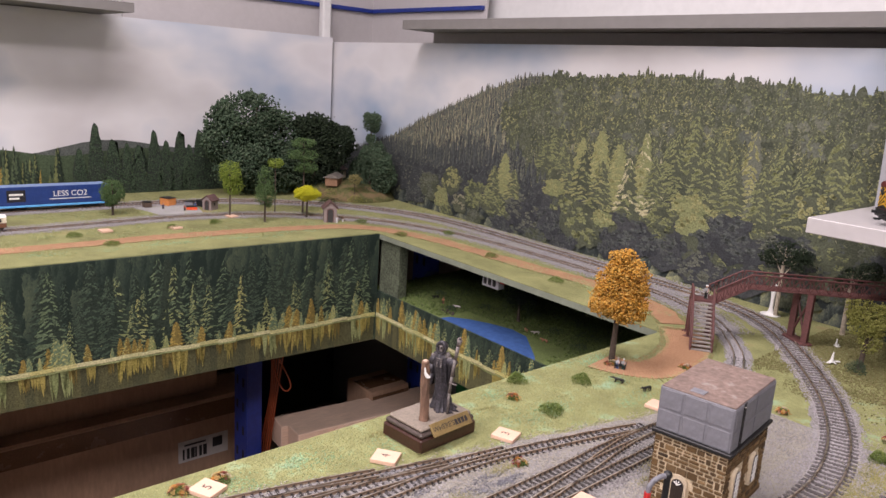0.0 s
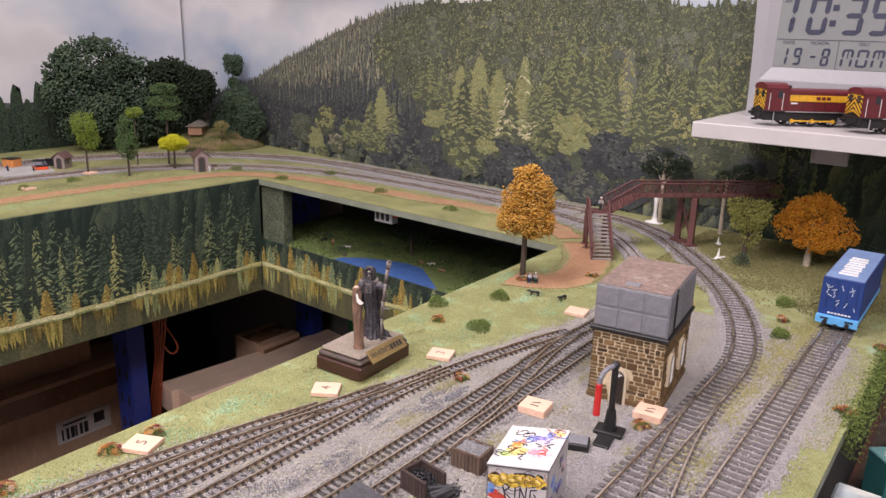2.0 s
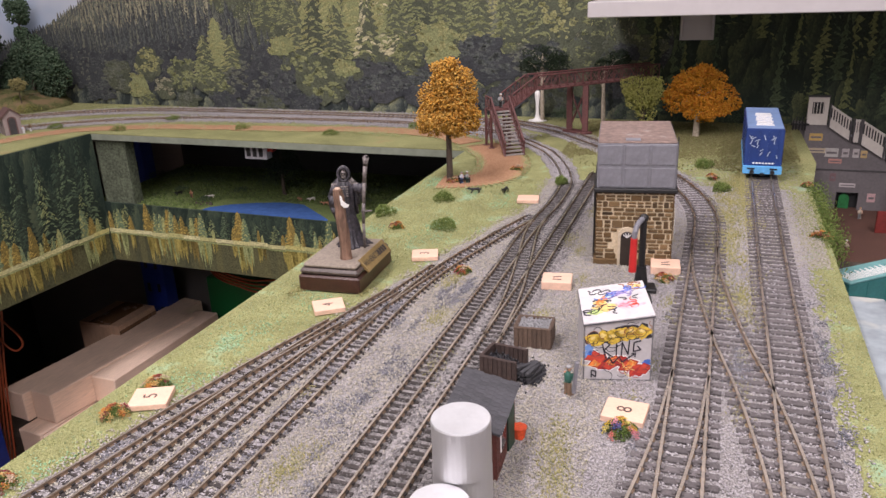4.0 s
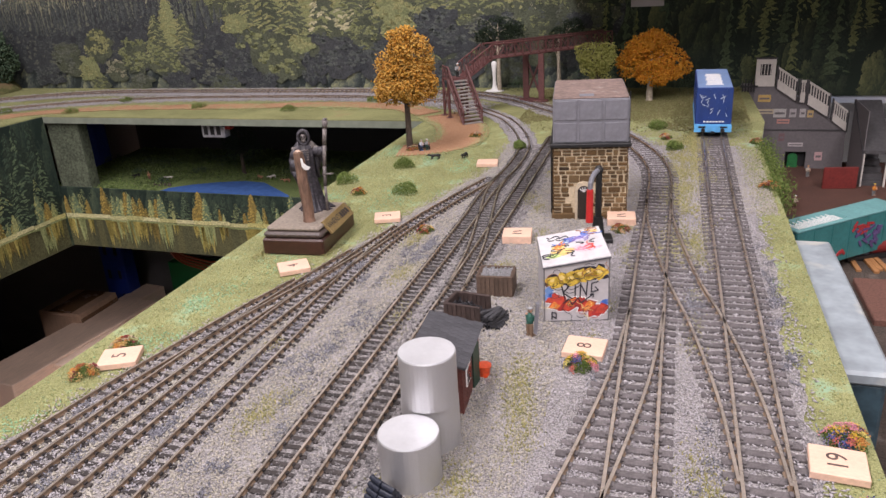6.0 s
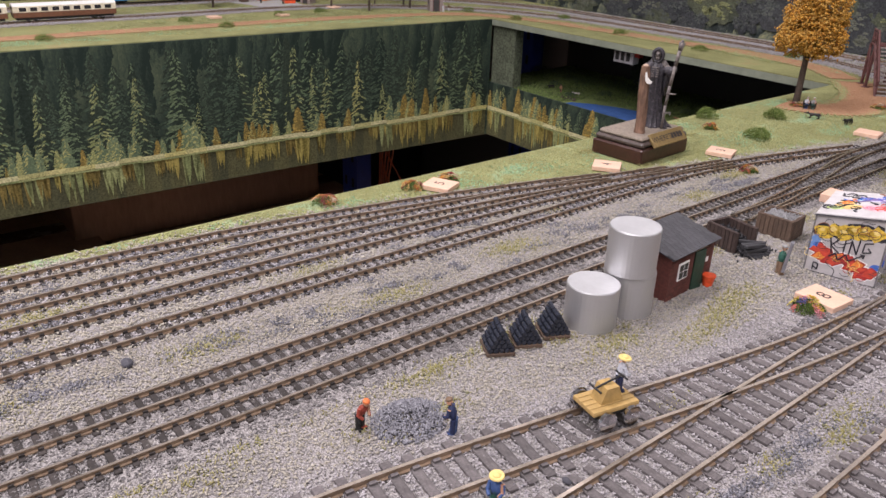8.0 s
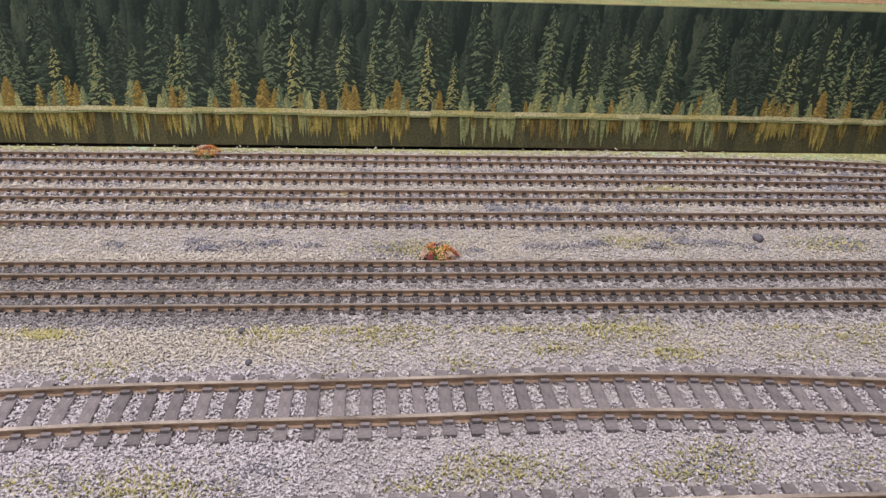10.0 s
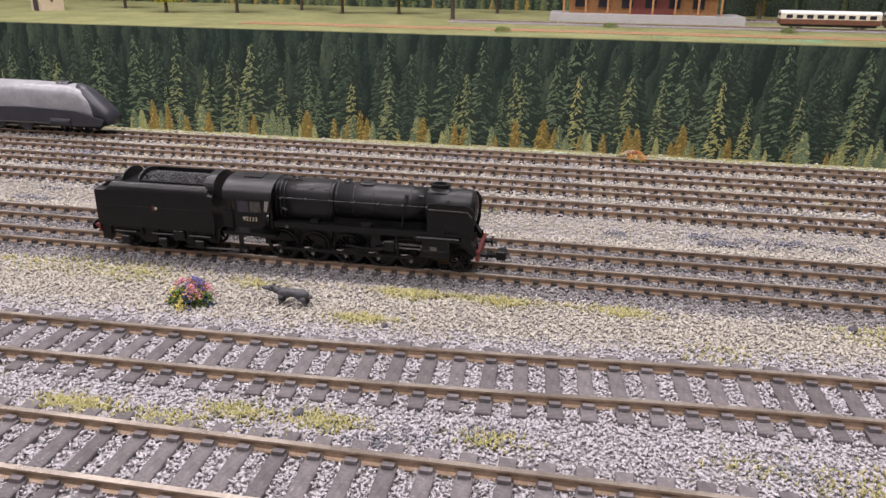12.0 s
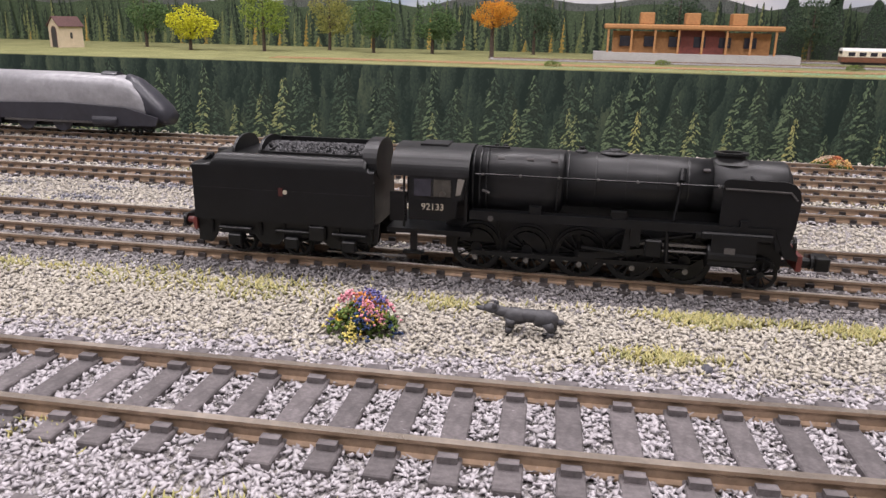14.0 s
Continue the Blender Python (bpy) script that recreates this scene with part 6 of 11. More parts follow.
def platelayers_hut():
    t = thing("brick_hut", pose(0.0785, 0.3175, 0.0006, 0, 0, 94), "dark red brick lineside hut with sloping slate roof and green door", "hut")
    L, D, H = 0.0385, 0.0215, 0.0232
    wall = part("wall", slab_bm([(0, 0), (D, 0), (D, H + 0.0050), (0, H)], 0, L), BRICK, t, m=pose(0, 0, 0, 0, 0, 90) @ pose(0, -L, 0))
    me = mesh_of("brick", box_bm(-0.00125, 0.00125, -0.0001, 0.0001, -0.0005, 0.0005), mat("brick_piece", (0.15, 0.045, 0.034), 0.75, grain=900, random_vary=0.45))
    for r in range(19):
        for c in range(14):
            x = 0.0012 + 0.0027 * c + 0.00135 * (r % 2)
            z = 0.0008 + 0.00125 * r
            if x > L - 0.001 or (0.0195 < x < 0.0305 and z < 0.0215) or (0.006 < x < 0.0165 and 0.008 < z < 0.0185):
                continue
            piece("brick", me, wall, pose(0, 0, 0, 0, 0, 0) @ Matrix.Translation((-0.0, 0, 0)) @ wall.matrix_basis.inverted() @ pose(x, -0.00002, z))
    door = part("doorway", box_bm(0.0205, 0.0295, -0.0003, 0.0008, 0, 0.0208), BLACK, t)
    part("door", box_bm(0, 0.0072, -0.0004, 0.0004, 0.0004, 0.0205), GREENDOOR, t, "open green plank door", m=pose(0.0205, -0.0004, 0, 0, 0, -10))
    part("lintel", box_bm(0.0195, 0.0305, -0.0006, 0.0004, 0.0208, 0.0222), DRESSED, t)
    win = part("window", box_bm(0.0070, 0.0155, -0.0005, 0.0004, 0.0090, 0.0178), WHITE, t, "white framed four-pane window")
    for i in range(2):
        for k in range(2):
            part("pane", box_bm(0.0078 + 0.0038 * i, 0.0109 + 0.0038 * i, -0.0007, -0.0004, 0.0098 + 0.0038 * k, 0.0131 + 0.0038 * k), PANE, win)
    part("notice", box_bm(0.0318, 0.0340, -0.0004, 0.0, 0.0120, 0.0145), WHITE, t)
    # one slope, from a high back wall down over the door
    ang = math.degrees(math.atan2(0.0050, D))
    sl = math.hypot(D + 0.0034, 0.0058)
    side = pose(0, D + 0.0014, H + 0.0056, ang, 0, 0)
    roof = part("roof", box_bm(-0.0015, L + 0.0015, -sl, 0, -0.0008, 0.0), SLATE, t, m=side)
    me = mesh_of("slate", box_bm(0, 0.0031, 0, 0.0046, 0, 0.0002), SLATE)
    for r in range(6):
        for c in range(13):
            piece("slate", me, roof, pose(-0.0014 + 0.0032 * c - 0.0012 * (r % 2), -sl + (sl / 6) * r - 0.0004, 0.0001, 2, 0, 0))
    ch = thing("fire_bucket", pose(0.0795, 0.3500, 0.0006) @ Matrix.Scale(0.8, 4), "round bright orange bucket beside the brick hut", "bucket")
    bm = bmesh.new()
    cyl(bm, 0.0028, 0.0040, 0, 0.0068, 16)
    part("body", bm, ORANGE, ch)
    bm = bmesh.new()
    cyl(bm, 0.0043, 0.0043, 0.0066, 0.0073, 16)
    part("rim", bm, ORANGE, ch)


platelayers_hut()


def coal_bunker(x, y, rot, full, label):
    t = thing("coal_bunker", pose(x, y, 0.0006, 0, 0, rot), label, "coal bunker", "coal bunkers")
    L, D, H = 0.0205, 0.0165, 0.0125
    for name, a in (("side", (0, L, 0, 0.0012)), ("side", (0, L, D - 0.0012, D)), ("back", (0, 0.0012, 0.0012, D - 0.0012))) + ((("front", (L - 0.0012, L, 0.0012, D - 0.0012)),) if full else ()):
        wood = TIMBER if full else mat("coal_black_timber", (0.062, 0.040, 0.034), 0.8, grain=400, vary=0.3, stain=90, random_vary=0.3)
        wall = part(name, box_bm(*a, 0, H, bevel=0.0003), wood, t)
        n = 8
        for k in range(n):
            if name == "side":
                part("plank", box_bm(L * k / n + 0.0002, L * (k + 1) / n - 0.0002, a[2] - 0.0004, a[3] + 0.0004, 0.0003, H - 0.0004), wood, wall)
            else:
                part("plank", box_bm(a[0] - 0.0004, a[1] + 0.0004, 0.0012 + (D - 0.0024) * k / n, 0.0012 + (D - 0.0024) * (k + 1) / n - 0.0003, 0.0003, H - 0.0004), wood, wall)
    g = np.random.default_rng(int(x * 9999))
    n = 420
    if full:
        p = np.c_[g.uniform(0.0015, L - 0.0015, n), g.uniform(0.0015, D - 0.0015, n), H - 0.0018 + g.uniform(0, 0.0014, n)]
        part("fill", box_bm(0.0012, L - 0.0012, 0.0012, D - 0.0012, 0.001, H - 0.0018), DIRTYGREY, t)
        bits("ash", p, (0.0008, 0.0006, 0.0006), DIRTYGREY, "grey ash heap", parent=t)
    else:
        p = np.c_[g.uniform(0.0015, L + 0.010, n), g.uniform(0.0015, D - 0.001, n), np.zeros(n)]
        p[:, 2] = np.clip(0.0085 - 0.00035 * 1000 * np.maximum(0, p[:, 0] - 0.006), 0.0006, 0.0085) * g.uniform(0.75, 1.05, n)
        bits("coal", p, (0.0013, 0.0010, 0.0010), COAL, "spilled black coal", parent=t)


coal_bunker(0.0545, 0.4345, 4, True, "brown planked bunker full of grey ash")
coal_bunker(0.046, 0.3975, -8, False, "open brown planked bunker spilling black coal")
g = np.random.default_rng(3)
lumps = thing("sleeper_heap", pose(0.0715, 0.4060, 0.0006), "tumbled heap of black old sleepers and coal by the bunkers", "timber heap")
bits("coal", np.c_[g.normal(-0.002, 0.004, 170), g.normal(0, 0.006, 170), np.abs(g.normal(0, 0.0012, 170))], (0.0013, 0.001, 0.0009), COAL, parent=lumps)
TARRED = mat("tarred_old_timber", (0.050, 0.050, 0.056), 0.75, grain=700, vary=0.4, stain=120, stain_vary=0.3, random_vary=0.5)
for k in range(13):
    low = k // 5
    part("old_sleeper", box_bm(-0.0078, 0.0078, -0.0011, 0.0011, 0, 0.0018, bevel=0.0002), TARRED, lumps, m=pose(0.0035 - 0.0020 * (k % 5) - 0.001 * low, -0.004 + 0.0030 * (k % 5) * (0.6 if low else 1.0), 0.0004 + 0.0021 * low, 4 * (k % 3 - 1), 7 - 5 * (k % 2), 70 - 11 * (k % 5) + 6 * low))


def barrel_stack(x, y, rot):
    t = thing("drum_stack", pose(x, y, 0.0006, 0, 0, rot), "pyramid of blue-black oil drums on a wooden pallet", "drum stack", "oil drum stacks")
    NAVY = mat("blue_black_drum", (0.020, 0.024, 0.038), 0.38, grain=400, vary=0.2, stain=90)
    part("pallet", box_bm(-0.0060, 0.0060, -0.0064, 0.0064, 0, 0.0018, bevel=0.0003), TIMBER, t)
    me = bmesh.new()
    r, l = 0.00104, 0.0058
    for z in (-l / 2, -l / 6, l / 6, l / 2 - 0.0006):
        cyl(me, r + 0.00009, r + 0.00009, z, z + 0.0005, 12)
    cyl(me, r, r, -l / 2, l / 2, 10)
    bmesh.ops.rotate(me, verts=me.verts, cent=(0, 0, 0), matrix=Matrix.Rotation(math.radians(90), 3, "X"))
    mesh = mesh_of("oil_drum", me, NAVY)
    for row in range(5):
        for k in range(5 - row):
            for y, turn in ((-0.0032, 3), (0.0032, -4)):
                piece("oil_drum", mesh, t, pose((k - (4 - row) / 2) * 0.00228, y, 0.0029 + row * 0.00200, 0, 0, turn))
    return t


stack = barrel_stack(0.0628, 0.2256, 62)
for x, y, rot in ((0.0648, 0.2395, 61), (0.0666, 0.2542, 63)):
    copy_thing(stack, pose(x, y, 0.0006, 0, 0, rot))


def figure(x, y, z, rot, coat, legs, hat, lean=0, height=0.0145, label="small painted workman figure standing in the yard"):
    """A painted model person, plainly shaped, as one mesh."""
    s = height / 0.0145
    bm = bmesh.new()
    mats = [mat("figure_coat_" + coat[0], coat[1], 0.6), mat("figure_legs_" + legs[0], legs[1], 0.6), mat("figure_hat_" + hat[0], hat[1], 0.6), mat("figure_skin", (0.50, 0.27, 0.17), 0.6)]
    marks = []

    def add(k, vs):
        marks.append((k, len(bm.faces)))

    for sx in (-1, 1):
        rod(bm, (sx * 0.0010, 0, 0), (sx * 0.0009, 0.0002, 0.0063), 0.00085, 8, 0.0011)
        box(bm, sx * 0.0010 - 0.0008, sx * 0.0010 + 0.0008, -0.0018, 0.0008, 0, 0.0008)
    add(1, 0)
    m = Matrix.Translation((0, 0, 0.0060)) @ Matrix.Rotation(math.radians(lean), 4, "X")
    k0 = len(bm.verts)
    bm.verts.ensure_lookup_table()
    ball(bm, (0, 0, 0.0026), 0.0021, 2, 1.0, 0.72, 1.5)
    for sx in (-1, 1):
        rod(bm, (sx * 0.0019, 0, 0.0046), (sx * 0.0024, -0.0010, 0.0020), 0.0007, 8)
        rod(bm, (sx * 0.0024, -0.0010, 0.0020), (sx * 0.0014, -0.0028, 0.0016), 0.0006, 8)
    add(0, 0)
    ball(bm, (0, -0.0002, 0.0070), 0.00125, 2, 1, 1, 1.15)
    add(3, 0)
    ball(bm, (0, -0.0001, 0.0078), 0.00135, 2, 1, 1, 0.62)
    if hat[0] == "straw":
        cyl(bm, 0.0024, 0.0022, 0.0075, 0.0079, 14)
    add(2, 0)
    bm.verts.ensure_lookup_table()
    bmesh.ops.transform(bm, matrix=m, verts=bm.verts[k0:])
    me = bpy.data.meshes.new("model_figure")
    bm.faces.ensure_lookup_table()
    start = 0
    for k, end in marks:
        for f in bm.faces[start:end]:
            f.material_index = k
        start = end
    bm.to_mesh(me)
    bm.free()
    for q in mats:
        me.materials.append(q)
    ob = new("model_figure", me)
    ob.matrix_basis = pose(x, y, z, 0, 0, rot) @ Matrix.Scale(s, 4)
    return tagged(ob, label, "figurine", "yard figures")


NAVYC, BLUEC, REDC, BLACKC, GREENC, WHITEC, BROWNC = ("navy", (0.02, 0.03, 0.09)), ("blue", (0.05, 0.10, 0.26)), ("red", (0.30, 0.05, 0.03)), ("black", (0.02, 0.02, 0.02)), ("green", (0.03, 0.12, 0.09)), ("white", (0.65, 0.65, 0.65)), ("brown", (0.16, 0.10, 0.06))
ORANGEC, STRAWC, GREYC = ("orange", (0.70, 0.18, 0.05)), ("straw", (0.72, 0.55, 0.20)), ("grey", (0.3, 0.3, 0.3))
figure(0.0735, 0.1520, 0.0006, 100, REDC, BLACKC, ORANGEC, 24, label="small painted workman in red bending over a stone heap")
figure(0.0945, 0.1765, 0.0006, -60, NAVYC, BLUEC, BROWNC, 14, label="small painted workman in navy stooping beside the track")
figure(0.1300, 0.1640, 0.0006, 30, BLUEC, GREENC, STRAWC, 6, label="small painted workman in blue with straw hat between tracks")
figure(0.0930, 0.3925, 0.0006, 150, GREENC, ("khaki", (0.26, 0.17, 0.11)), GREYC, 2, 0.0160, label="small painted workman in green carrying a grey board")
board_ = thing("carried_board", pose(0.0962, 0.3900, 0.0036, 0, 5, 20), "grey plank held upright by a workman figure", "plank")
part("plank", box_bm(-0.0008, 0.0008, -0.0014, 0.0014, 0, 0.0168, bevel=0.0002), TANKGREY, board_)
g = np.random.default_rng(8)
a, d = g.uniform(0, 6.283, 1500), 0.013 * np.sqrt(g.random(1500))
bits("stone_heap", np.c_[0.0800 + np.cos(a) * d * 0.95, 0.1685 + np.sin(a) * d * 1.1, 0.0008 + 0.0042 * (1 - d / 0.013) * g.uniform(0.6, 1.0, 1500)], (0.00095, 0.0007, 0.0006), CLUMP, "low heap of grey ballast by the workmen", "stuff", "gravel")


def handcar():
    t = thing("hand_car", pose(0.1205, 0.2245, 0.0036, 0, 0, 78) @ Matrix.Scale(0.86, 4), "ochre wooden pump hand car with chrome wheels on the track", "hand car")
    OCHRE = mat("ochre_paint", (0.45, 0.30, 0.11), 0.5, grain=300, vary=0.15, stain=90)
    CHROME = mat("chrome", (0.75, 0.75, 0.78), 0.12, 1.0, relief=0)
    part("deck", box_bm(-0.0115, 0.0115, -0.0072, 0.0072, 0.0058, 0.0074, bevel=0.0003), OCHRE, t)
    for k in range(5):
        part("deck_plank", box_bm(-0.0115, 0.0115, -0.0071 + 0.0029 * k, -0.0045 + 0.0029 * k, 0.0074, 0.0079, bevel=0.0002), OCHRE, t)
    part("frame", box_bm(-0.0100, 0.0100, -0.0065, 0.0065, 0.0040, 0.0058), BLACK, t)
    part("pump_box", slab_bm([(-0.0055, 0), (0.0055, 0), (0.0030, 0.0068), (-0.0030, 0.0068)], -0.0035, 0.0035), OCHRE, t, m=pose(0, 0, 0.0079))
    bm = bmesh.new()
    rod(bm, (-0.0065, 0, 0.0142), (0.0062, 0, 0.0172), 0.00045)
    for s in (-1, 1):
        rod(bm, (s * 0.0064, -0.0038, 0.0157 + s * 0.0015), (s * 0.0064, 0.0038, 0.0157 + s * 0.0015), 0.00045)
    part("pump_handle", bm, BLACK, t)
    wm = bmesh.new()
    cyl(wm, 0.0038, 0.0038, -0.0009, 0.0009, 20)
    cyl(wm, 0.0043, 0.0043, 0.0006, 0.0010, 20)
    cyl(wm, 0.0010, 0.0010, -0.0018, 0.0012, 10)
    bmesh.ops.rotate(wm, verts=wm.verts, cent=(0, 0, 0), matrix=Matrix.Rotation(math.radians(90), 3, "X"))
    mesh = mesh_of("wheel", wm, CHROME)
    for sx in (-1, 1):
        for sy in (-1, 1):
            piece("wheel", mesh, t, pose(sx * 0.0062, sy * 0.0092, 0.0040, 0, 0, 0 if sy < 0 else 180))


handcar()
figure(0.1200, 0.2315, 0.0104, 150, ("white", (0.50, 0.52, 0.58)), NAVYC, STRAWC, 6, label="small painted workman in overalls and straw hat on the hand car")

def blossoms(rows):
    return [palette_mat("blossom_" + name, even([toned(c, 0.75), c, toned(c, 1.15)]), 0.7, 900, 0.1) for name, c in rows]


FLOWER = blossoms((("yellow", (0.72, 0.47, 0.06)), ("coral", (0.58, 0.17, 0.14)), ("violet_blue", (0.16, 0.15, 0.36)), ("orange", (0.62, 0.26, 0.07)), ("lemon", (0.66, 0.56, 0.16)), ("dark_blue", (0.04, 0.07, 0.16)), ("pink", (0.72, 0.30, 0.36))))
RUSSET = blossoms((("rust", (0.42, 0.13, 0.06)), ("straw", (0.62, 0.42, 0.16)), ("wine", (0.26, 0.05, 0.06)), ("pale", (0.60, 0.46, 0.34)), ("amber", (0.60, 0.26, 0.06))))
LEAFGREEN = palette_mat("dark_green_leaves", even([(0.06, 0.10, 0.02), (0.12, 0.18, 0.04), (0.09, 0.14, 0.03), (0.16, 0.22, 0.06)]), 0.8, 900, 0.2)


def bush(x, y, r, h, material, label, group, n=420, blade=False, z=0.0):
    g = np.random.default_rng(int(abs(x) * 7919 + abs(y) * 104729))
    t = thing("flower_clump" if not blade else "grass_bush", pose(x, y, z + 0.0003), label, "flower clump" if not blade else "bush", group)
    a, d, u = g.uniform(0, 6.283, n), np.sqrt(g.random(n)), g.random(n) ** 0.6
    lump = 1 + 0.25 * np.sin(3 * a + x * 50)
    p = np.c_[np.cos(a) * d * r * lump, np.sin(a) * d * r * lump, u * h * np.sqrt(np.maximum(0.04, 1 - d**2 * 0.85))]
    if blade:
        bits("leaves", p, (0.0004, 0.0003, 0.0016), material, parent=t, tilt=0.9, seed=int(n + r * 1e5))
        return t
    # flower heads of one colour stand together over dark leaves
    bits("foliage", p * 0.88, (0.0006, 0.0005, 0.0005), LEAFGREEN, parent=t)
    for k, tint in enumerate(material):
        heads = []
        for _ in range(4):
            b, c = g.uniform(0, 6.283), math.sqrt(g.random()) * 0.95
            m = n // (len(material) * 2)
            q = g.normal(0, r * 0.13, (m, 3)) + np.array([math.cos(b) * c * r, math.sin(b) * c * r, 0.0])
            over = np.clip(1 - (q[:, 0] ** 2 + q[:, 1] ** 2) / (r * 1.1) ** 2, 0.03, 1)
            q[:, 2] = h * np.sqrt(over) * g.uniform(0.62, 1.15) * g.uniform(0.85, 1.05, m) + 0.0002
            heads.append(q)
        bits("blossom", np.concatenate(heads), (0.00042, 0.0004, 0.00036), tint, parent=t, seed=int(n + r * 1e5) + k)
    return t


RL, ML, GL = "low clump of russet flowers on the ground", "bright clump of mixed flowers in the gravel", "tufty green grass bush on the grass"
for x, y, r in ((-0.116, 0.313, 0.0075), (-0.114, 0.341, 0.0075), (-0.0086, 0.533, 0.006), (-0.1235, 0.252, 0.008), (-0.0959, 0.617, 0.006), (0.1259, 0.5535, 0.0065), (0.2313, 0.667, 0.0075), (0.2339, 0.815, 0.006), (0.0048, -0.040, 0.0075), (-0.119, -0.158, 0.008), (0.066, 0.81, 0.006), (-0.0475, 0.83, 0.007), (0.15, 0.83, 0.006)):
    bush(x, y, r, 0.0052, RUSSET, RL, "russet flower clumps")
for x, y, r in ((0.1219, 0.3660, 0.0075), (0.2274, 0.3290, 0.0085), (0.2265, 0.2860, 0.0085), (0.0775, -0.2935, 0.0062)):
    bush(x, y, r, 0.0068, FLOWER, ML, "bright flower clumps", n=620)
BLADES = palette_mat("grass_blades", even([(0.12, 0.19, 0.04), (0.20, 0.27, 0.07), (0.09, 0.14, 0.03), (0.26, 0.31, 0.09)]), 0.85, 900, 0.2)
for x, y, r in ((-0.0852, 0.7037, 0.009), (-0.1215, 0.6487, 0.009), (-0.055, 0.6241, 0.010), (0.1403, 0.8762, 0.009), (0.1582, 0.7847, 0.008), (0.01, 0.78, 0.006)):
    bush(x, y, r, 0.0095, BLADES, GL, "grass bushes", n=700, blade=True)
g = np.random.default_rng(19)
hedge = thing("edge_hedge", pose(0.2375, 0.74, 0.0), "long green hedge hanging over the board edge", "hedge")
n = 3200
bits("leaves", np.c_[g.normal(0.002, 0.0045, n), g.uniform(-0.10, 0.075, n), g.uniform(-0.02, 0.008, n)], (0.0005, 0.0005, 0.0020), BLADES, parent=hedge, tilt=1.2)


def animal(x, y, rot, s, material, label):
    """A small four-legged model animal, plainly shaped."""
    bm = bmesh.new()
    for c, r, k in (((-0.0022, 0, 0.0044), 0.0019, (1.25, 0.85, 1.0)), ((0.0002, 0, 0.0048), 0.0018, (1.5, 0.8, 0.85)), ((0.0026, 0, 0.0045), 0.0020, (1.2, 0.85, 1.0)), ((-0.0044, 0, 0.0050), 0.0013, (1.4, 0.8, 0.9)),
                    ((-0.0063, 0, 0.0055), 0.0013, (1.25, 0.85, 0.85)), ((-0.0080, 0, 0.0053), 0.0007, (1.7, 0.9, 0.8)), ((-0.0058, 0.0009, 0.0064), 0.0005, (1, 0.6, 1.4)), ((-0.0058, -0.0009, 0.0064), 0.0005, (1, 0.6, 1.4)), ((0.0052, 0, 0.0040), 0.0006, (1.3, 1, 1.3))):
        ball(bm, c, r, 3, *k)
    for sy in (-1, 1):
        for hip, knee, foot in ((-0.0028, -0.0031, -0.0033), (0.0032, 0.0041, 0.0034)):
            o = sy * 0.0011
            rod(bm, (hip, o, 0.0040), (knee, o, 0.0021), 0.0010, 8, 0.0007)
            rod(bm, (knee, o, 0.0021), (foot, o, 0.0003), 0.0007, 8, 0.0005)
            ball(bm, (foot - 0.0004, o, 0.0003), 0.0006, 2, 1.5, 0.9, 0.6)
    ob = solid("model_animal", bm, material, label, "toy animal", smooth=True, m=pose(x, y, 0.0006, 0, 0, rot) @ Matrix.Diagonal((s * 1.12, s, s * 0.86, 1)))
    return ob


animal(0.0735, -0.2640, 84, 0.95, mat("dark_grey_animal", (0.05, 0.05, 0.055), 0.6, grain=900), "dark grey toy dog crouching in the gravel")
for x, y, rot, c in ((-0.064, 0.735, 20, BLACK), (-0.036, 0.742, 80, BLACK)):
    animal(x, y, rot, 0.9, c, "small black toy dog on the grass")
# dark stones and droppings
for i, (x, y, s) in enumerate(((0.0589, -0.108, 0.0012), (0.0773, -0.1027, 0.0011), (0.082, -0.2344, 0.001), (0.1267, -0.2422, 0.0012), (-0.012, 0.10, 0.0022), (-0.005, -0.28, 0.002), (0.135, 0.19, 0.0013))):
    bm = bmesh.new()
    ball(bm, (0, 0, s * 0.6), s, 2, 1.4, 1.0, 0.8)
    for v in bm.verts:
        v.co += noise.noise_vector(v.co * 900 + Vector((i, 0, 0))) * s * 0.25
    solid("dark_stone", bm, mat("dark_stone", (0.07, 0.07, 0.085), 0.8, grain=900), "small dark stone lying in the gravel", "stone", m=pose(x, y, 0.0006))

# ---- locomotives ----
ENGINE = mat("weathered_black_engine", (0.0042, 0.0046, 0.0052), 0.40, grain=420, vary=0.3, stain=120, stain_vary=0.35, relief=0.08, depth=0.0001, spec=0.3)
# upper parts: soft sheen put into a lighter black, with dusty patches
ENGINE_TOP = mat("dusty_black_boiler_sheen", (0.0080, 0.0085, 0.0095), 0.44, grain=420, vary=0.35, stain=110, stain_vary=0.4, relief=0.12, depth=0.0001, spec=0.4, second=(0.020, 0.0195, 0.020), second_cut=0.60)
STEEL = mat("dull_steel", (0.16, 0.155, 0.15), 0.35, 0.8, grain=700, vary=0.2)
BEAMRED = mat("buffer_beam_red", (0.12, 0.022, 0.017), 0.5, grain=500, vary=0.25, stain=200)
CREAM = mat("cream_lining", (0.46, 0.42, 0.33), 0.5)


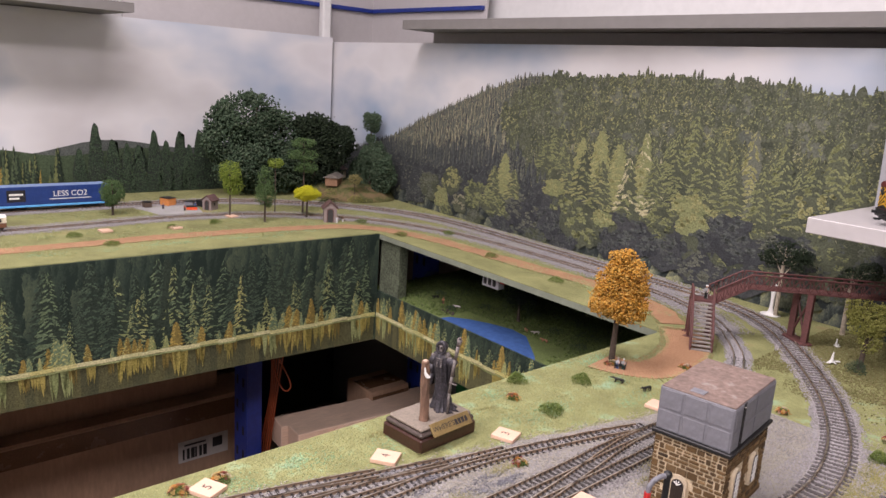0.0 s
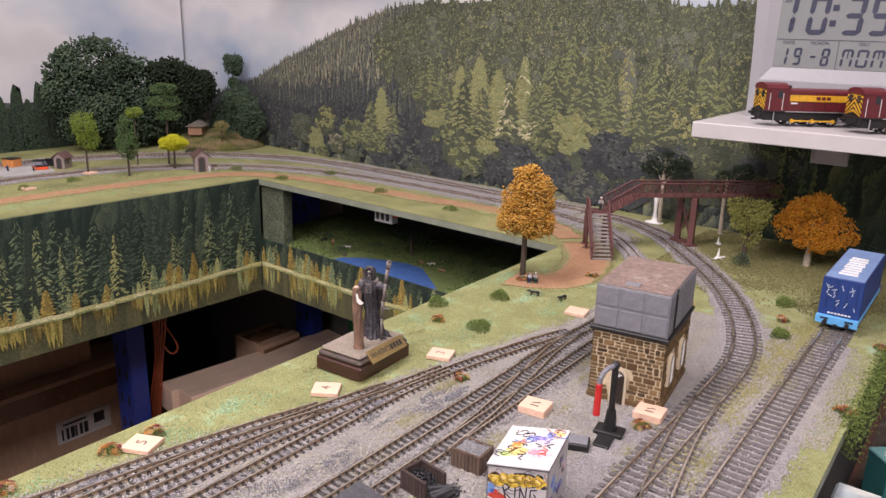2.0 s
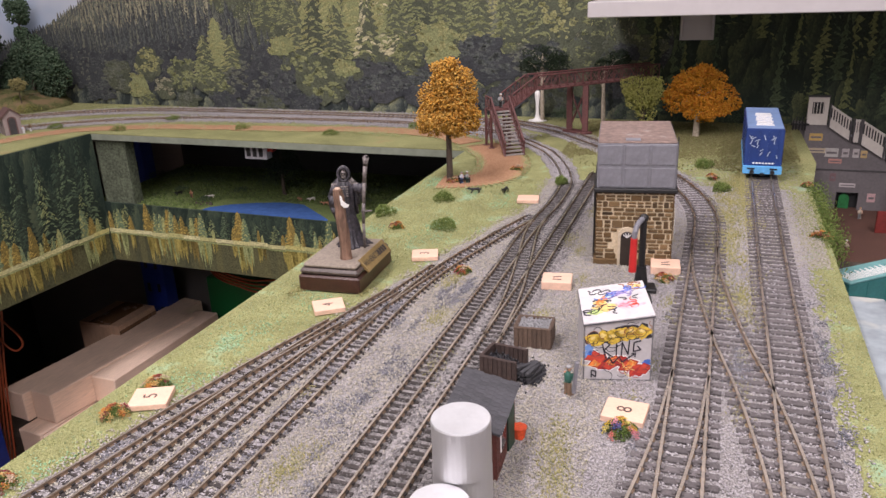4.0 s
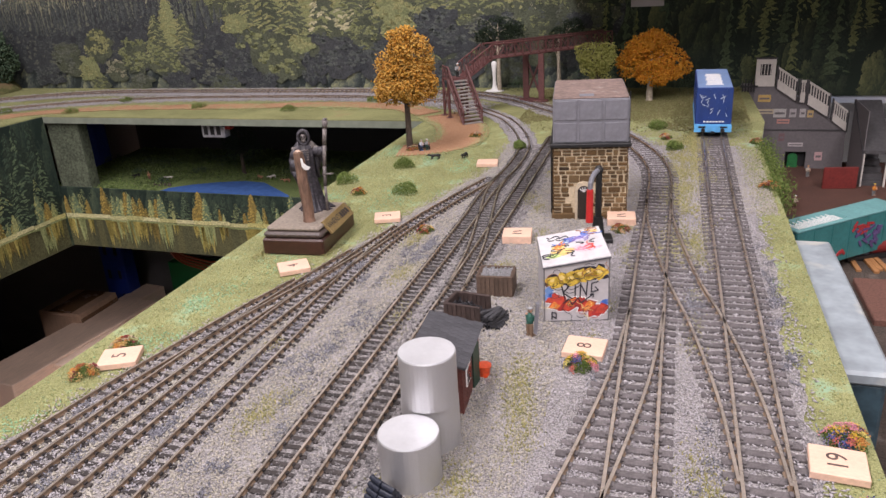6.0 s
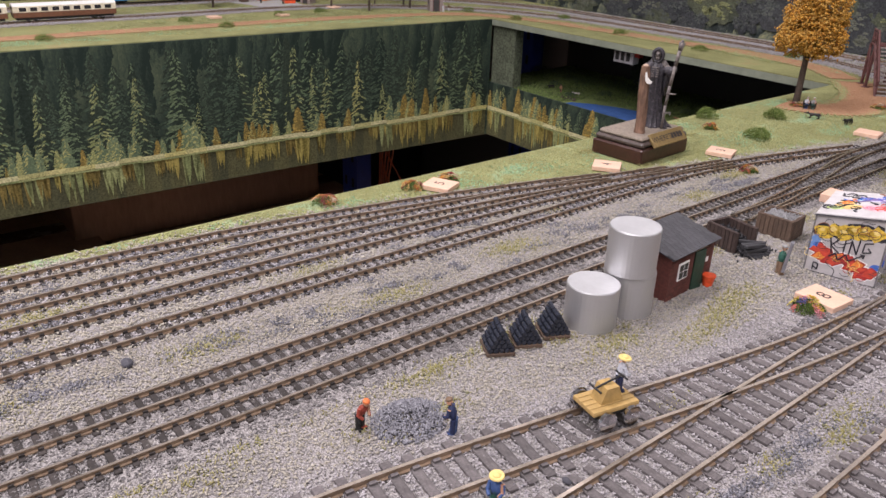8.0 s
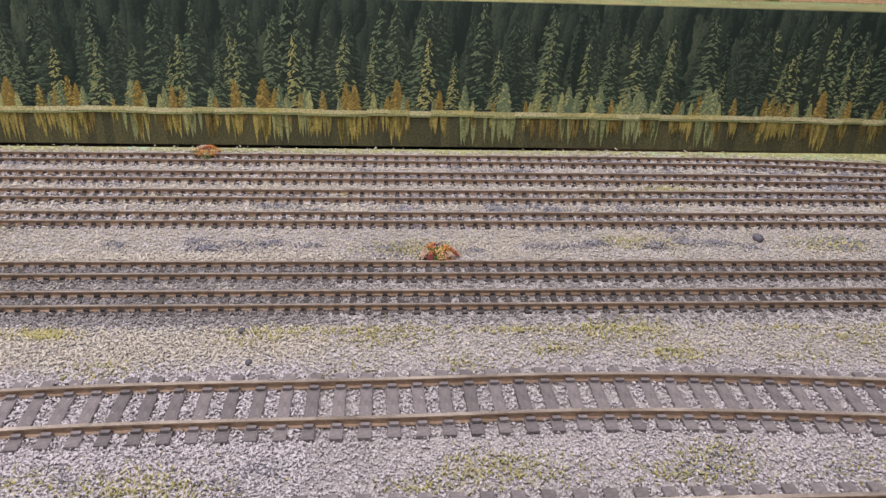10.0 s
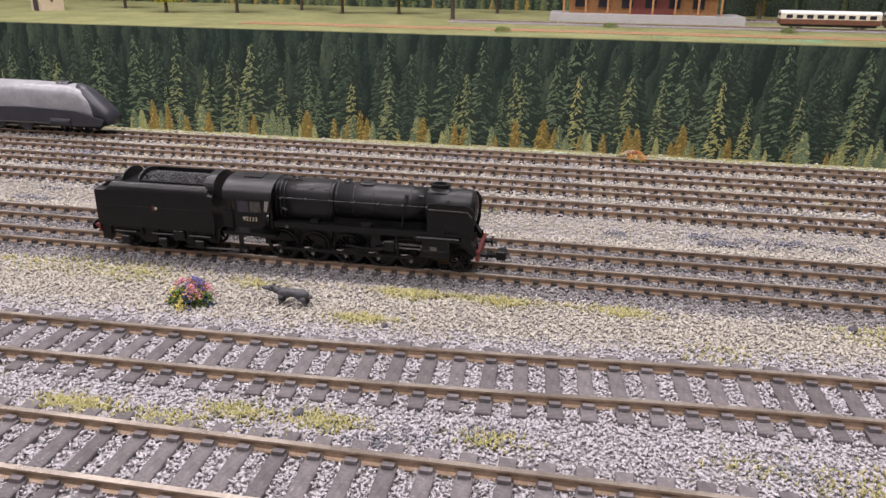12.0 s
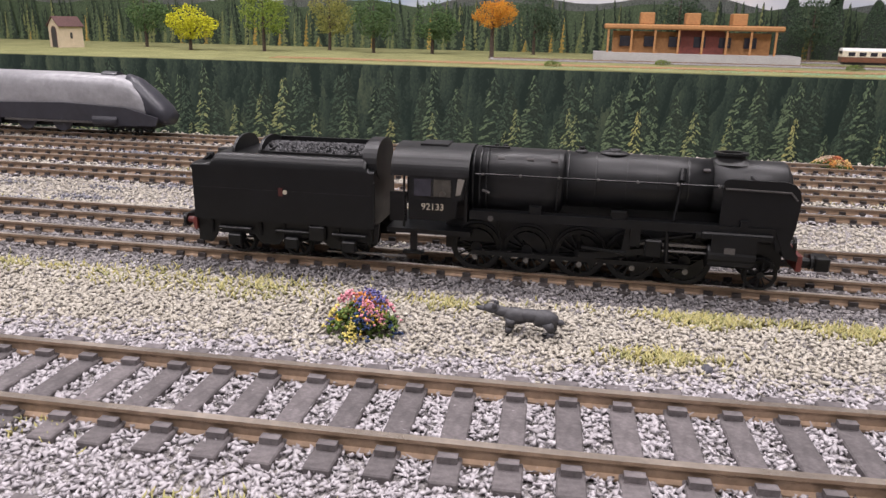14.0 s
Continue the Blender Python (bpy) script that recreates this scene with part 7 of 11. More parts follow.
def along_bm(sections, seg=28, close=True):
    """A body swept along x through rounded sections: rows of x, half width, middle z, half height, squareness."""
    bm = bmesh.new()
    rings = []
    for x, hw, cz, hh, sq in sections:
        ring = []
        for k in range(seg):
            a = 6.28318 * k / seg
            c, s = math.cos(a), math.sin(a)
            p = 2.0 / sq
            ring.append(bm.verts.new((x, hw * math.copysign(abs(c) ** p, c), cz + hh * math.copysign(abs(s) ** p, s))))
        rings.append(ring)
    for r, s in zip(rings, rings[1:]):
        for k in range(seg):
            bm.faces.new((r[k], r[(k + 1) % seg], s[(k + 1) % seg], s[k]))
    if close:
        bm.faces.new(rings[0])
        bm.faces.new(rings[-1])
    bmesh.ops.recalc_face_normals(bm, faces=bm.faces)
    return bm


def side_bm(pts, y0, y1):
    """A plate with outline (x, z) between two widths."""
    return slab_bm(pts, y0, y1)


def wheel_mesh(r, spokes, thick=0.0011, material=None, tyre=None):
    """A spoked wheel cast in one piece: tyre with flange, spokes and hub share their corners."""
    bm = bmesh.new()
    n = 4 * spokes
    t = thick
    rim, hub = [], []
    for k in range(n):
        a = 6.283185 * (k + 0.5) / n
        c, s = math.cos(a), math.sin(a)
        rim.append([bm.verts.new((c * q, y, s * q)) for q, y in ((r * 0.84, -t * 0.4), (r, -t / 2), (r, t * 0.2), (r * 1.09, t * 0.25), (r * 1.09, t * 0.55), (r * 0.84, t * 0.4))])
        hub.append([bm.verts.new((c * r * 0.22, y, s * r * 0.22)) for y in (-t * 0.6, t * 0.5)])
    for k in range(n):
        p, q, h, g = rim[k], rim[(k + 1) % n], hub[k], hub[(k + 1) % n]
        for i in range(6):
            bm.faces.new((p[i], p[(i + 1) % 6], q[(i + 1) % 6], q[i]))
        bm.faces.new((h[0], h[1], g[1], g[0]))
        if k % 4 == 0:
            bm.faces.new((h[0], g[0], q[0], p[0]))
            bm.faces.new((h[1], p[5], q[5], g[1]))
            bm.faces.new((h[0], p[0], p[5], h[1]))
            bm.faces.new((g[0], g[1], q[5], q[0]))
    bm.faces.new([h[0] for h in hub])
    bm.faces.new([h[1] for h in reversed(hub)])
    bmesh.ops.recalc_face_normals(bm, faces=bm.faces)
    return mesh_of("wheel", bm, material or ENGINE)


def heavy_freight_engine(m, label="weathered black steam locomotive with coal tender standing on the track"):
    t = thing("steam_locomotive", m, label, "steam locomotive")
    mm = 0.001
    # tender
    tw = 0.0090
    bm = bmesh.new()
    rings = []
    for x, z1 in ((0.0, 0.0208), (0.0030, 0.0209), (0.0040, 0.0213), (0.0046, 0.0222), (0.0052, 0.0229), (0.0060, 0.0231), (0.0388, 0.0231), (0.0394, 0.0226), (0.0397, 0.0216), (0.0402, 0.0210), (0.0412, 0.0208)):
        zs = min(0.0203, z1 - 0.0004)
        side = [(-tw, 0.0084), (-tw, zs)] + [(-tw + 0.0026 * (1 - math.cos(0.5 * math.pi * k / 10)), zs + (z1 - zs) * math.sin(0.5 * math.pi * k / 10)) for k in range(1, 11)]
        rings.append([bm.verts.new((x, y, z)) for y, z in side + [(-y, z) for y, z in reversed(side)]])
    n = len(rings[0])
    for a, b in zip(rings, rings[1:]):
        for k in range(n):
            bm.faces.new((a[k], a[(k + 1) % n], b[(k + 1) % n], b[k]))
    bm.faces.new(rings[0])
    bm.faces.new(rings[-1])
    bmesh.ops.recalc_face_normals(bm, faces=bm.faces)
    body = part("tender_body", bm, ENGINE, t, "black tender body with faded crest")
    part("tender_seam", box_bm(0.0008, 0.0404, -tw - 0.00006, -tw, 0.01545, 0.01560), ENGINE_TOP, body)
    for x, r, thick in ((0.0086, 0.0066, 0.0006), (0.0146, 0.0066, 0.0006), (0.0382, 0.0070, 0.0030)):
        bm = bmesh.new()
        n = 20
        prism(bm, [(r * math.cos(math.pi * i / n), 0.0222 + 0.0041 * math.sin(math.pi * i / n) ** 0.8) for i in range(n + 1)], 0, thick, Matrix(((0, 0, 1, x), (1, 0, 0, 0), (0, 1, 0, 0), (0, 0, 0, 1))))
        bmesh.ops.recalc_face_normals(bm, faces=bm.faces)
        part("tender_bulkhead", bm, ENGINE_TOP, t)
    part("front_lip", along_bm([(0.0386, 0.0074, 0.0222, 0.0045, 2.2), (0.0414, 0.0074, 0.0222, 0.0045, 2.2)]), ENGINE_TOP, t)
    for s in (-1, 1):
        part("bunker_rail", box_bm(0.0150, 0.0386, s * 0.0060 - 0.0003, s * 0.0060 + 0.0003, 0.0228, 0.0252 if s > 0 else 0.0236), ENGINE, t)
    part("bunker_floor", box_bm(0.0150, 0.0386, -0.0058, 0.0058, 0.0225, 0.0233), ENGINE, t)
    g = np.random.default_rng(4)
    n = 1500
    x, y = g.uniform(0.0152, 0.0384, n), g.uniform(-0.0056, 0.0056, n)
    bits("coal", np.c_[x, y, 0.0232 + 0.0016 * (1 - (y / 0.0062) ** 2) * g.uniform(0.7, 1.0, n)], (0.00042, 0.00036, 0.00034), mat("dusty_coal", (0.075, 0.075, 0.08), 0.6, grain=900, vary=0.3, random_vary=0.5, island=True), "dusty grey-black coal load", parent=t)
    bm = bmesh.new()
    cyl(bm, 0.0016, 0.0014, 0.0206, 0.0226, 12, Matrix.Translation((0.0030, 0.0010, 0)))
    cyl(bm, 0.0009, 0.0009, 0.0206, 0.0222, 10, Matrix.Translation((0.0018, -0.0035, 0)))
    rod(bm, (0.0010, -0.0055, 0.0206), (0.0030, -0.0050, 0.0222), 0.0004)
    rod(bm, (0.0012, 0.004, 0.0206), (0.0036, 0.0045, 0.0222), 0.0004)
    part("water_filler", bm, ENGINE_TOP, t)
    for k in range(6):
        part("rear_rung", box_bm(-0.0006, 0, -0.0075, -0.0045, 0.0100 + 0.0017 * k, 0.0103 + 0.0017 * k), ENGINE, t)
    part("tender_frame", side_bm([(0.0, 0.0030), (0.0030, 0.0026), (0.0045, 0.0050), (0.0135, 0.0050), (0.0150, 0.0030), (0.0190, 0.0030), (0.0205, 0.0050), (0.0290, 0.0050), (0.0310, 0.0030), (0.0350, 0.0030), (0.0365, 0.0050), (0.0415, 0.0045), (0.0420, 0.0090), (0.0, 0.0090)], -0.0078, -0.0068), ENGINE, t)
    part("tender_frame", side_bm([(0.0, 0.0030), (0.0420, 0.0030), (0.0420, 0.0090), (0.0, 0.0090)], 0.0068, 0.0078), ENGINE, t)
    for x in (0.0092, 0.0225, 0.0355):
        for s in (-1, 1):
            ax = part("axlebox", box_bm(x - 0.0016, x + 0.0016, s * 0.0086 - 0.0008, s * 0.0086 + 0.0008, 0.0026, 0.0052, bevel=0.0003), ENGINE, t)
            part("leaf_spring", box_bm(x - 0.0040, x + 0.0040, s * 0.0084 - 0.0005, s * 0.0084 + 0.0005, 0.0060, 0.0067, bevel=0.0002), ENGINE, ax)
    tw_mesh = wheel_mesh(0.0033, 10)
    for x in (0.0092, 0.0225, 0.0355):
        for s in (-1, 1):
            piece("tender_wheel", tw_mesh, t, pose(x, s * 0.0050, 0.0033, 0, 0, 0 if s < 0 else 180))
    part("tender_buffer_beam", box_bm(-0.0008, 0.0, -0.0085, 0.0085, 0.0055, 0.0082), BEAMRED, t, "worn red buffer beam")
    for s in (-1, 1):
        b = part("buffer", rod_bm((-0.0008, s * 0.0062, 0.0070), (-0.0030, s * 0.0062, 0.0070), 0.0008, 10), BEAMRED, t)
        part("buffer_head", rod_bm((-0.0030, s * 0.0062, 0.0070), (-0.0035, s * 0.0062, 0.0070), 0.0016, 14), ENGINE, b)
    bm = bmesh.new()
    box(bm, -0.0058, -0.0008, -0.0010, 0.0010, 0.0046, 0.0056)
    box(bm, -0.0066, -0.0054, -0.0030, 0.0030, 0.0042, 0.0072, bevel=0.0003)
    part("coupling", bm, ENGINE, t)
    part("water_scoop_box", box_bm(0.0262, 0.0302, -0.0090, -0.0078, 0.0046, 0.0082, bevel=0.0004), ENGINE, t)
    for x in (0.0035, 0.0150, 0.0205, 0.0288, 0.0330, 0.0405):
        part("spring_hanger", rod_bm((x, -0.0082, 0.0050), (x, -0.0082, 0.0078), 0.0003, 6), ENGINE, t)
    for k in range(7):
        part("frame_rivet", rod_bm((0.003 + 0.006 * k, -0.0078, 0.0081), (0.003 + 0.006 * k, -0.00795, 0.0081), 0.0002, 6), ENGINE, t)
    part("brake_pipe", rod_bm((0.0300, -0.0070, 0.0022), (0.0480, -0.0070, 0.0022), 0.0003, 6), STEEL, t)
    crest = bmesh.new()
    cyl(crest, 0.0005, 0.0005, 0, 0.0001, 12, Matrix.Translation((0.0214, -tw - 0.00002, 0.0153)) @ Matrix.Rotation(math.radians(90), 4, "X"))
    cr = part("crest", crest, CREAM, t, "small cream and red crest")
    part("crest_wing", box_bm(0.0199, 0.0209, -tw - 0.0001, -tw, 0.0144, 0.0162), mat("faded_crest_red", (0.07, 0.012, 0.010), 0.5), cr)
    part("tender_handrail", rod_bm((0.0414, -tw - 0.0004, 0.0100), (0.0414, -tw - 0.0004, 0.0185), 0.00028, 6), ENGINE, t)
    # cab
    cw = 0.0089
    cab_pts = [(0.0488, 0.0112), (0.0575, 0.0112), (0.0590, 0.0125), (0.0592, 0.0155), (0.0604, 0.0160), (0.0612, 0.0208), (0.0488, 0.0208)]
    for s in (-1, 1):
        cs = part("cab_side", side_bm(cab_pts, s * cw - 0.0003, s * cw + 0.0003), ENGINE, t)
        if s < 0:
            part("cab_window", box_bm(0.0500, 0.0536, -cw - 0.0005, -cw - 0.0002, 0.0164, 0.0200), PANE, cs, "open cab window")
            part("cab_window", box_bm(0.0541, 0.0578, -cw - 0.0005, -cw - 0.0002, 0.0164, 0.0200), mat("dusty_cab_glass", (0.045, 0.042, 0.036), 0.25, relief=0), cs, "dusty cab window")
            part("window_frame", box_bm(0.0537, 0.0540, -cw - 0.0006, -cw - 0.0002, 0.0163, 0.0201), ENGINE_TOP, cs)
            part("front_spectacle", side_bm([(0.0588, 0.0168), (0.0598, 0.0170), (0.0606, 0.0202), (0.0592, 0.0204)], -cw - 0.0005, -cw - 0.0002), mat("pale_spectacle_glass", (0.20, 0.185, 0.165), 0.2, relief=0), cs, "pale angled front window")
            lettering("number", "92133", 0.0014, CREAM, cs, pose(0.0540, -cw - 0.00045, 0.0141, 90, 0, 0), "cream running number")
    bm = bmesh.new()
    n = 32
    rows = []
    for x in (0.0450, 0.0614):
        rows.append([bm.verts.new((x, -0.0093 * math.cos(math.pi * i / n), 0.0206 + 0.0055 * math.sin(math.pi * i / n) ** 0.75)) for i in range(n + 1)])
        rows.append([bm.verts.new((x, -0.0090 * math.cos(math.pi * i / n), 0.0204 + 0.0051 * math.sin(math.pi * i / n) ** 0.75)) for i in range(n + 1)])
    a, ai, b, bi = rows
    for i in range(n):
        bm.faces.new((a[i], a[i + 1], b[i + 1], b[i]))
        bm.faces.new((ai[i], bi[i], bi[i + 1], ai[i + 1]))
        bm.faces.new((a[i], ai[i], ai[i + 1], a[i + 1]))
        bm.faces.new((b[i], b[i + 1], bi[i + 1], bi[i]))
    bmesh.ops.recalc_face_normals(bm, faces=bm.faces)
    roof = part("cab_roof", bm, ENGINE_TOP, t)
    part("roof_hatch", box_bm(0.0500, 0.0560, -0.0030, 0.0030, 0.0258, 0.0263), ENGINE_TOP, roof)
    part("cab_front", box_bm(0.0606, 0.0612, -cw + 0.0003, cw - 0.0003, 0.0110, 0.0230), ENGINE, t)
    part("cab_floor", box_bm(0.0440, 0.0620, -cw + 0.0003, cw - 0.0003, 0.0080, 0.0090), ENGINE, t)
    for s in (-1, 1):
        part("cab_handrail", rod_bm((0.0478, s * cw, 0.0095), (0.0478, s * cw, 0.0205), 0.00028, 6), ENGINE, t)
        st = part("cab_step", box_bm(0.0475, 0.0520, s * 0.0082 - 0.0006, s * 0.0082 + 0.0006, 0.0035, 0.0041), ENGINE, t)
        part("step_hanger", box_bm(0.0490, 0.0505, s * 0.0080 - 0.0002, s * 0.0080 + 0.0002, 0.0035, 0.0086), ENGINE, st)
        part("fall_plate", box_bm(0.0446, 0.0482, s * 0.0080 - 0.0003, s * 0.0080 + 0.0003, 0.0105, 0.0168), ENGINE, t)
    # boiler
    bz = 0.0197
    part("firebox", along_bm([(0.0606, 0.0066, bz - 0.0010, 0.0071, 3.0), (0.0800, 0.0063, bz - 0.0006, 0.0066, 2.7), (0.0806, 0.0060, bz, 0.0060, 2.2)], 48), ENGINE_TOP, t, smooth=True)
    boiler = part("boiler", along_bm([(0.0800, 0.0060, bz, 0.0060, 2), (0.1000, 0.0059, bz, 0.0059, 2), (0.1100, 0.0057, bz, 0.0057, 2)], 48), ENGINE_TOP, t, "sooty black boiler with bands", smooth=True)
    for x, r in ((0.0812, 0.00605), (0.0868, 0.00604), (0.0930, 0.00600), (0.0990, 0.00596), (0.1050, 0.00588), (0.1098, 0.0058)):
        part("boiler_band", along_bm([(x, r, bz, r, 2), (x + 0.0003, r, bz, r, 2)], 48), ENGINE_TOP, boiler)
    for x in (0.0618, 0.0632, 0.0646, 0.0792):
        part("firebox_band", along_bm([(x, 0.00665, bz - 0.0010, 0.00715, 3.0), (x + 0.0003, 0.00665, bz - 0.0010, 0.00715, 3.0)], 48), ENGINE_TOP, boiler)
    part("smokebox", along_bm([(0.1098, 0.0058, bz, 0.0058, 2), (0.1238, 0.0058, bz, 0.0058, 2), (0.1244, 0.0054, bz, 0.0054, 2), (0.1247, 0.0030, bz, 0.0030, 2)], 48), ENGINE_TOP, t, smooth=True)
    part("smokebox_door", along_bm([(0.1244, 0.0046, bz, 0.0046, 2), (0.1252, 0.0040, bz, 0.0040, 2), (0.1256, 0.0020, bz, 0.0020, 2)], 32), ENGINE, t)
    bm = bmesh.new()
    spin = [(0.0040, 0.0248), (0.0030, 0.0254), (0.0023, 0.0259), (0.0023, 0.0264), (0.0028, 0.0266), (0.0027, 0.0270), (0.0019, 0.0270), (0.0017, 0.0262)]
    rings = [[bm.verts.new((0.1135 + math.cos(6.2832 * k / 24) * r * 1.25, math.sin(6.2832 * k / 24) * r * 0.85, z)) for k in range(24)] for r, z in spin]
    for a, b in zip(rings, rings[1:]):
        for k in range(24):
            bm.faces.new((a[k], a[(k + 1) % 24], b[(k + 1) % 24], b[k]))
    bm.faces.new(rings[-1])
    bmesh.ops.recalc_face_normals(bm, faces=bm.faces)
    chim = part("chimney", bm, ENGINE, t)
    bm = bmesh.new()
    ball(bm, (0.0905, 0, 0.0256), 0.0026, 3, 1.2, 0.9, 0.26)
    cyl(bm, 0.0015, 0.0013, 0.0258, 0.0265, 16, Matrix.Translation((0.0905, 0, 0)))
    part("dome", bm, ENGINE_TOP, t, smooth=True)
    bm = bmesh.new()
    ball(bm, (0.0838, 0, 0.0257), 0.0014, 2, 1.0, 1.0, 0.45)
    cyl(bm, 0.0006, 0.0006, 0.0258, 0.0267, 8, Matrix.Translation((0.0838, 0, 0)))
    part("top_feed", bm, ENGINE_TOP, t)
    for dx in (0, 0.0018):
        part("safety_valve", cyl_bm(0.0006, 0.0005, 0.0254, 0.0265, 8, Matrix.Translation((0.0660 + dx, 0, 0))), ENGINE, t)
    part("whistle_pipe", rod_bm((0.0630, -0.0020, 0.0262), (0.0690, -0.0020, 0.0262), 0.00025, 6), ENGINE, t)
    for x in (0.0675, 0.0735, 0.0785, 0.1085):
        part("washout_plug", along_bm([(x - 0.0007, 0.0004, 0.0, 0.0004, 3), (x + 0.0007, 0.0004, 0.0, 0.0004, 3)], 12), INK, t, m=pose(0, -0.0048 if x < 0.08 else -0.0042, 0.0242 if x < 0.08 else 0.0237, 45, 0, 0))
    part("clack_valve", rod_bm((0.1040, -0.0050, 0.0240), (0.1038, -0.0062, 0.0218), 0.0006, 8), ENGINE, t)
    part("firebox_cock", rod_bm((0.0640, -0.0068, 0.0178), (0.0656, -0.0072, 0.0174), 0.0003, 6), STEEL, t)
    for s in (-1, 1):
        hr = part("boiler_handrail", rod_bm((0.0625, s * 0.0071, 0.0212), (0.1115, s * 0.0069, 0.0212), 0.0002, 6), ENGINE, t)
        for k in range(7):
            part("handrail_knob", rod_bm((0.064 + 0.0078 * k, s * 0.0055, 0.0211), (0.064 + 0.0078 * k, s * 0.0073, 0.0212), 0.0003, 6), STEEL, hr)
        part("running_plate", box_bm(0.0618, 0.1215, s * 0.0075 - 0.0017, s * 0.0075 + 0.0017, 0.0129, 0.0137, bevel=0.0002), ENGINE, t)
        part("plate_valance", box_bm(0.0618, 0.1215, s * 0.0091 - 0.0002, s * 0.0091 + 0.0002, 0.0121, 0.0139), ENGINE, t)
        part("front_drop", side_bm([(0.1215, 0.0139), (0.1220, 0.0129), (0.1240, 0.0080), (0.1265, 0.0076), (0.1265, 0.0086), (0.1228, 0.0139)], s * 0.0075 - 0.0016, s * 0.0075 + 0.0016), ENGINE, t)
        dpts = [(0.1112, 0.0138), (0.1214, 0.0138), (0.1222, 0.0095), (0.1244, 0.0092), (0.1254, 0.0140), (0.1257, 0.0195), (0.1253, 0.0214), (0.1243, 0.0226), (0.1225, 0.0231), (0.1122, 0.0231), (0.1114, 0.0228), (0.1112, 0.0220)]
        d = part("smoke_deflector", side_bm(dpts, s * 0.0086 - 0.00025, s * 0.0086 + 0.00025), ENGINE, t, "tall flat smoke deflector")
        part("deflector_rail", rod_bm((0.1116, s * 0.0091, 0.0213), (0.1236, s * 0.0091, 0.0211), 0.0002, 6), STEEL, d)
        part("deflector_rail", rod_bm((0.1236, s * 0.0091, 0.0211), (0.1249, s * 0.0091, 0.0196), 0.0002, 6), STEEL, d)
        part("deflector_step", box_bm(0.1150, 0.1165, s * 0.0092 - 0.0006, s * 0.0092 + 0.0006, 0.0140, 0.0152), ENGINE, d)
        part("deflector_stay", rod_bm((0.1170, s * 0.0045, 0.0230), (0.1170, s * 0.0084, 0.0228), 0.0003, 6), ENGINE, d)
        part("footstep_box", box_bm(0.0740, 0.0765, s * 0.0080 - 0.0008, s * 0.0080 + 0.0008, 0.0138, 0.0153), ENGINE, t)
        part("footstep_box", box_bm(0.0905, 0.0935, s * 0.0080 - 0.0008, s * 0.0080 + 0.0008, 0.0138, 0.0153), ENGINE, t)
        part("feed_pipe", rod_bm((0.1038, s * 0.0062, 0.0218), (0.1028, s * 0.0072, 0.0139), 0.0003, 6), ENGINE, t)
        # cylinders and motion
        cyl_ = part("cylinder", rod_bm((0.1095, s * 0.0080, 0.0078), (0.1185, s * 0.0080, 0.0078), 0.0026, 18), ENGINE, t)
        part("cylinder_cover", side_bm([(0.1098, 0.0062), (0.1178, 0.0060), (0.1186, 0.0070), (0.1184, 0.0122), (0.1100, 0.0124)], s * 0.0088 - 0.0016, s * 0.0088 + 0.0016), ENGINE, cyl_)
        part("valve_guide", box_bm(0.1080, 0.1215, s * 0.0090 - 0.0012, s * 0.0090 + 0.0012, 0.0112, 0.0127, bevel=0.0003), ENGINE, cyl_)
        part("cover_plate", box_bm(0.1125, 0.1145, s * 0.0105 - 0.0001, s * 0.0105 + 0.0001, 0.0086, 0.0098), STEEL, cyl_)
        part("valve_chest", rod_bm((0.1070, s * 0.0080, 0.0118), (0.1210, s * 0.0080, 0.0118), 0.0014, 14), ENGINE, cyl_)
        part("slide_bar", box_bm(0.0960, 0.1095, s * 0.0080 - 0.0004, s * 0.0080 + 0.0004, 0.0088, 0.0094), STEEL, t)
        part("crosshead", box_bm(0.0975, 0.1010, s * 0.0083 - 0.0007, s * 0.0083 + 0.0007, 0.0064, 0.0100, bevel=0.0003), ENGINE, t)
        part("piston_rod", rod_bm((0.1000, s * 0.0083, 0.0078), (0.1095, s * 0.0083, 0.0078), 0.0003, 8), STEEL, t)
        part("connecting_rod", side_bm([(0.0845, 0.0052), (0.0865, 0.0049), (0.0995, 0.0072), (0.0995, 0.0083), (0.0865, 0.0064), (0.0845, 0.0064)], s * 0.0082 - 0.0003, s * 0.0082 + 0.0003), ENGINE, t)
        part("coupling_rod", side_bm([(0.0622, 0.0040), (0.1065, 0.0040), (0.1065, 0.0049), (0.0622, 0.0049)], s * 0.0074 - 0.0003, s * 0.0074 + 0.0003), ENGINE, t)
        part("expansion_link", side_bm([(0.0930, 0.0060), (0.0945, 0.0060), (0.0955, 0.0125), (0.0935, 0.0125)], s * 0.0080 - 0.0004, s * 0.0080 + 0.0004), ENGINE, t)
        part("radius_rod", rod_bm((0.0945, s * 0.0084, 0.0090), (0.1065, s * 0.0084, 0.0115), 0.00035, 6), ENGINE, t)
        part("eccentric_rod", rod_bm((0.0850, s * 0.0088, 0.0075), (0.0940, s * 0.0088, 0.0068), 0.00035, 6), ENGINE, t)
        part("combination_lever", rod_bm((0.1015, s * 0.0088, 0.0128), (0.1020, s * 0.0088, 0.0055), 0.0004, 6), ENGINE, t)
        part("motion_bracket", box_bm(0.0945, 0.0965, s * 0.0078 - 0.0012, s * 0.0078 + 0.0012, 0.0085, 0.0130), ENGINE, t)
        part("sand_pipe", rod_bm((0.0675, s * 0.0070, 0.0120), (0.0688, s * 0.0060, 0.0030), 0.0003, 6), ENGINE, t)
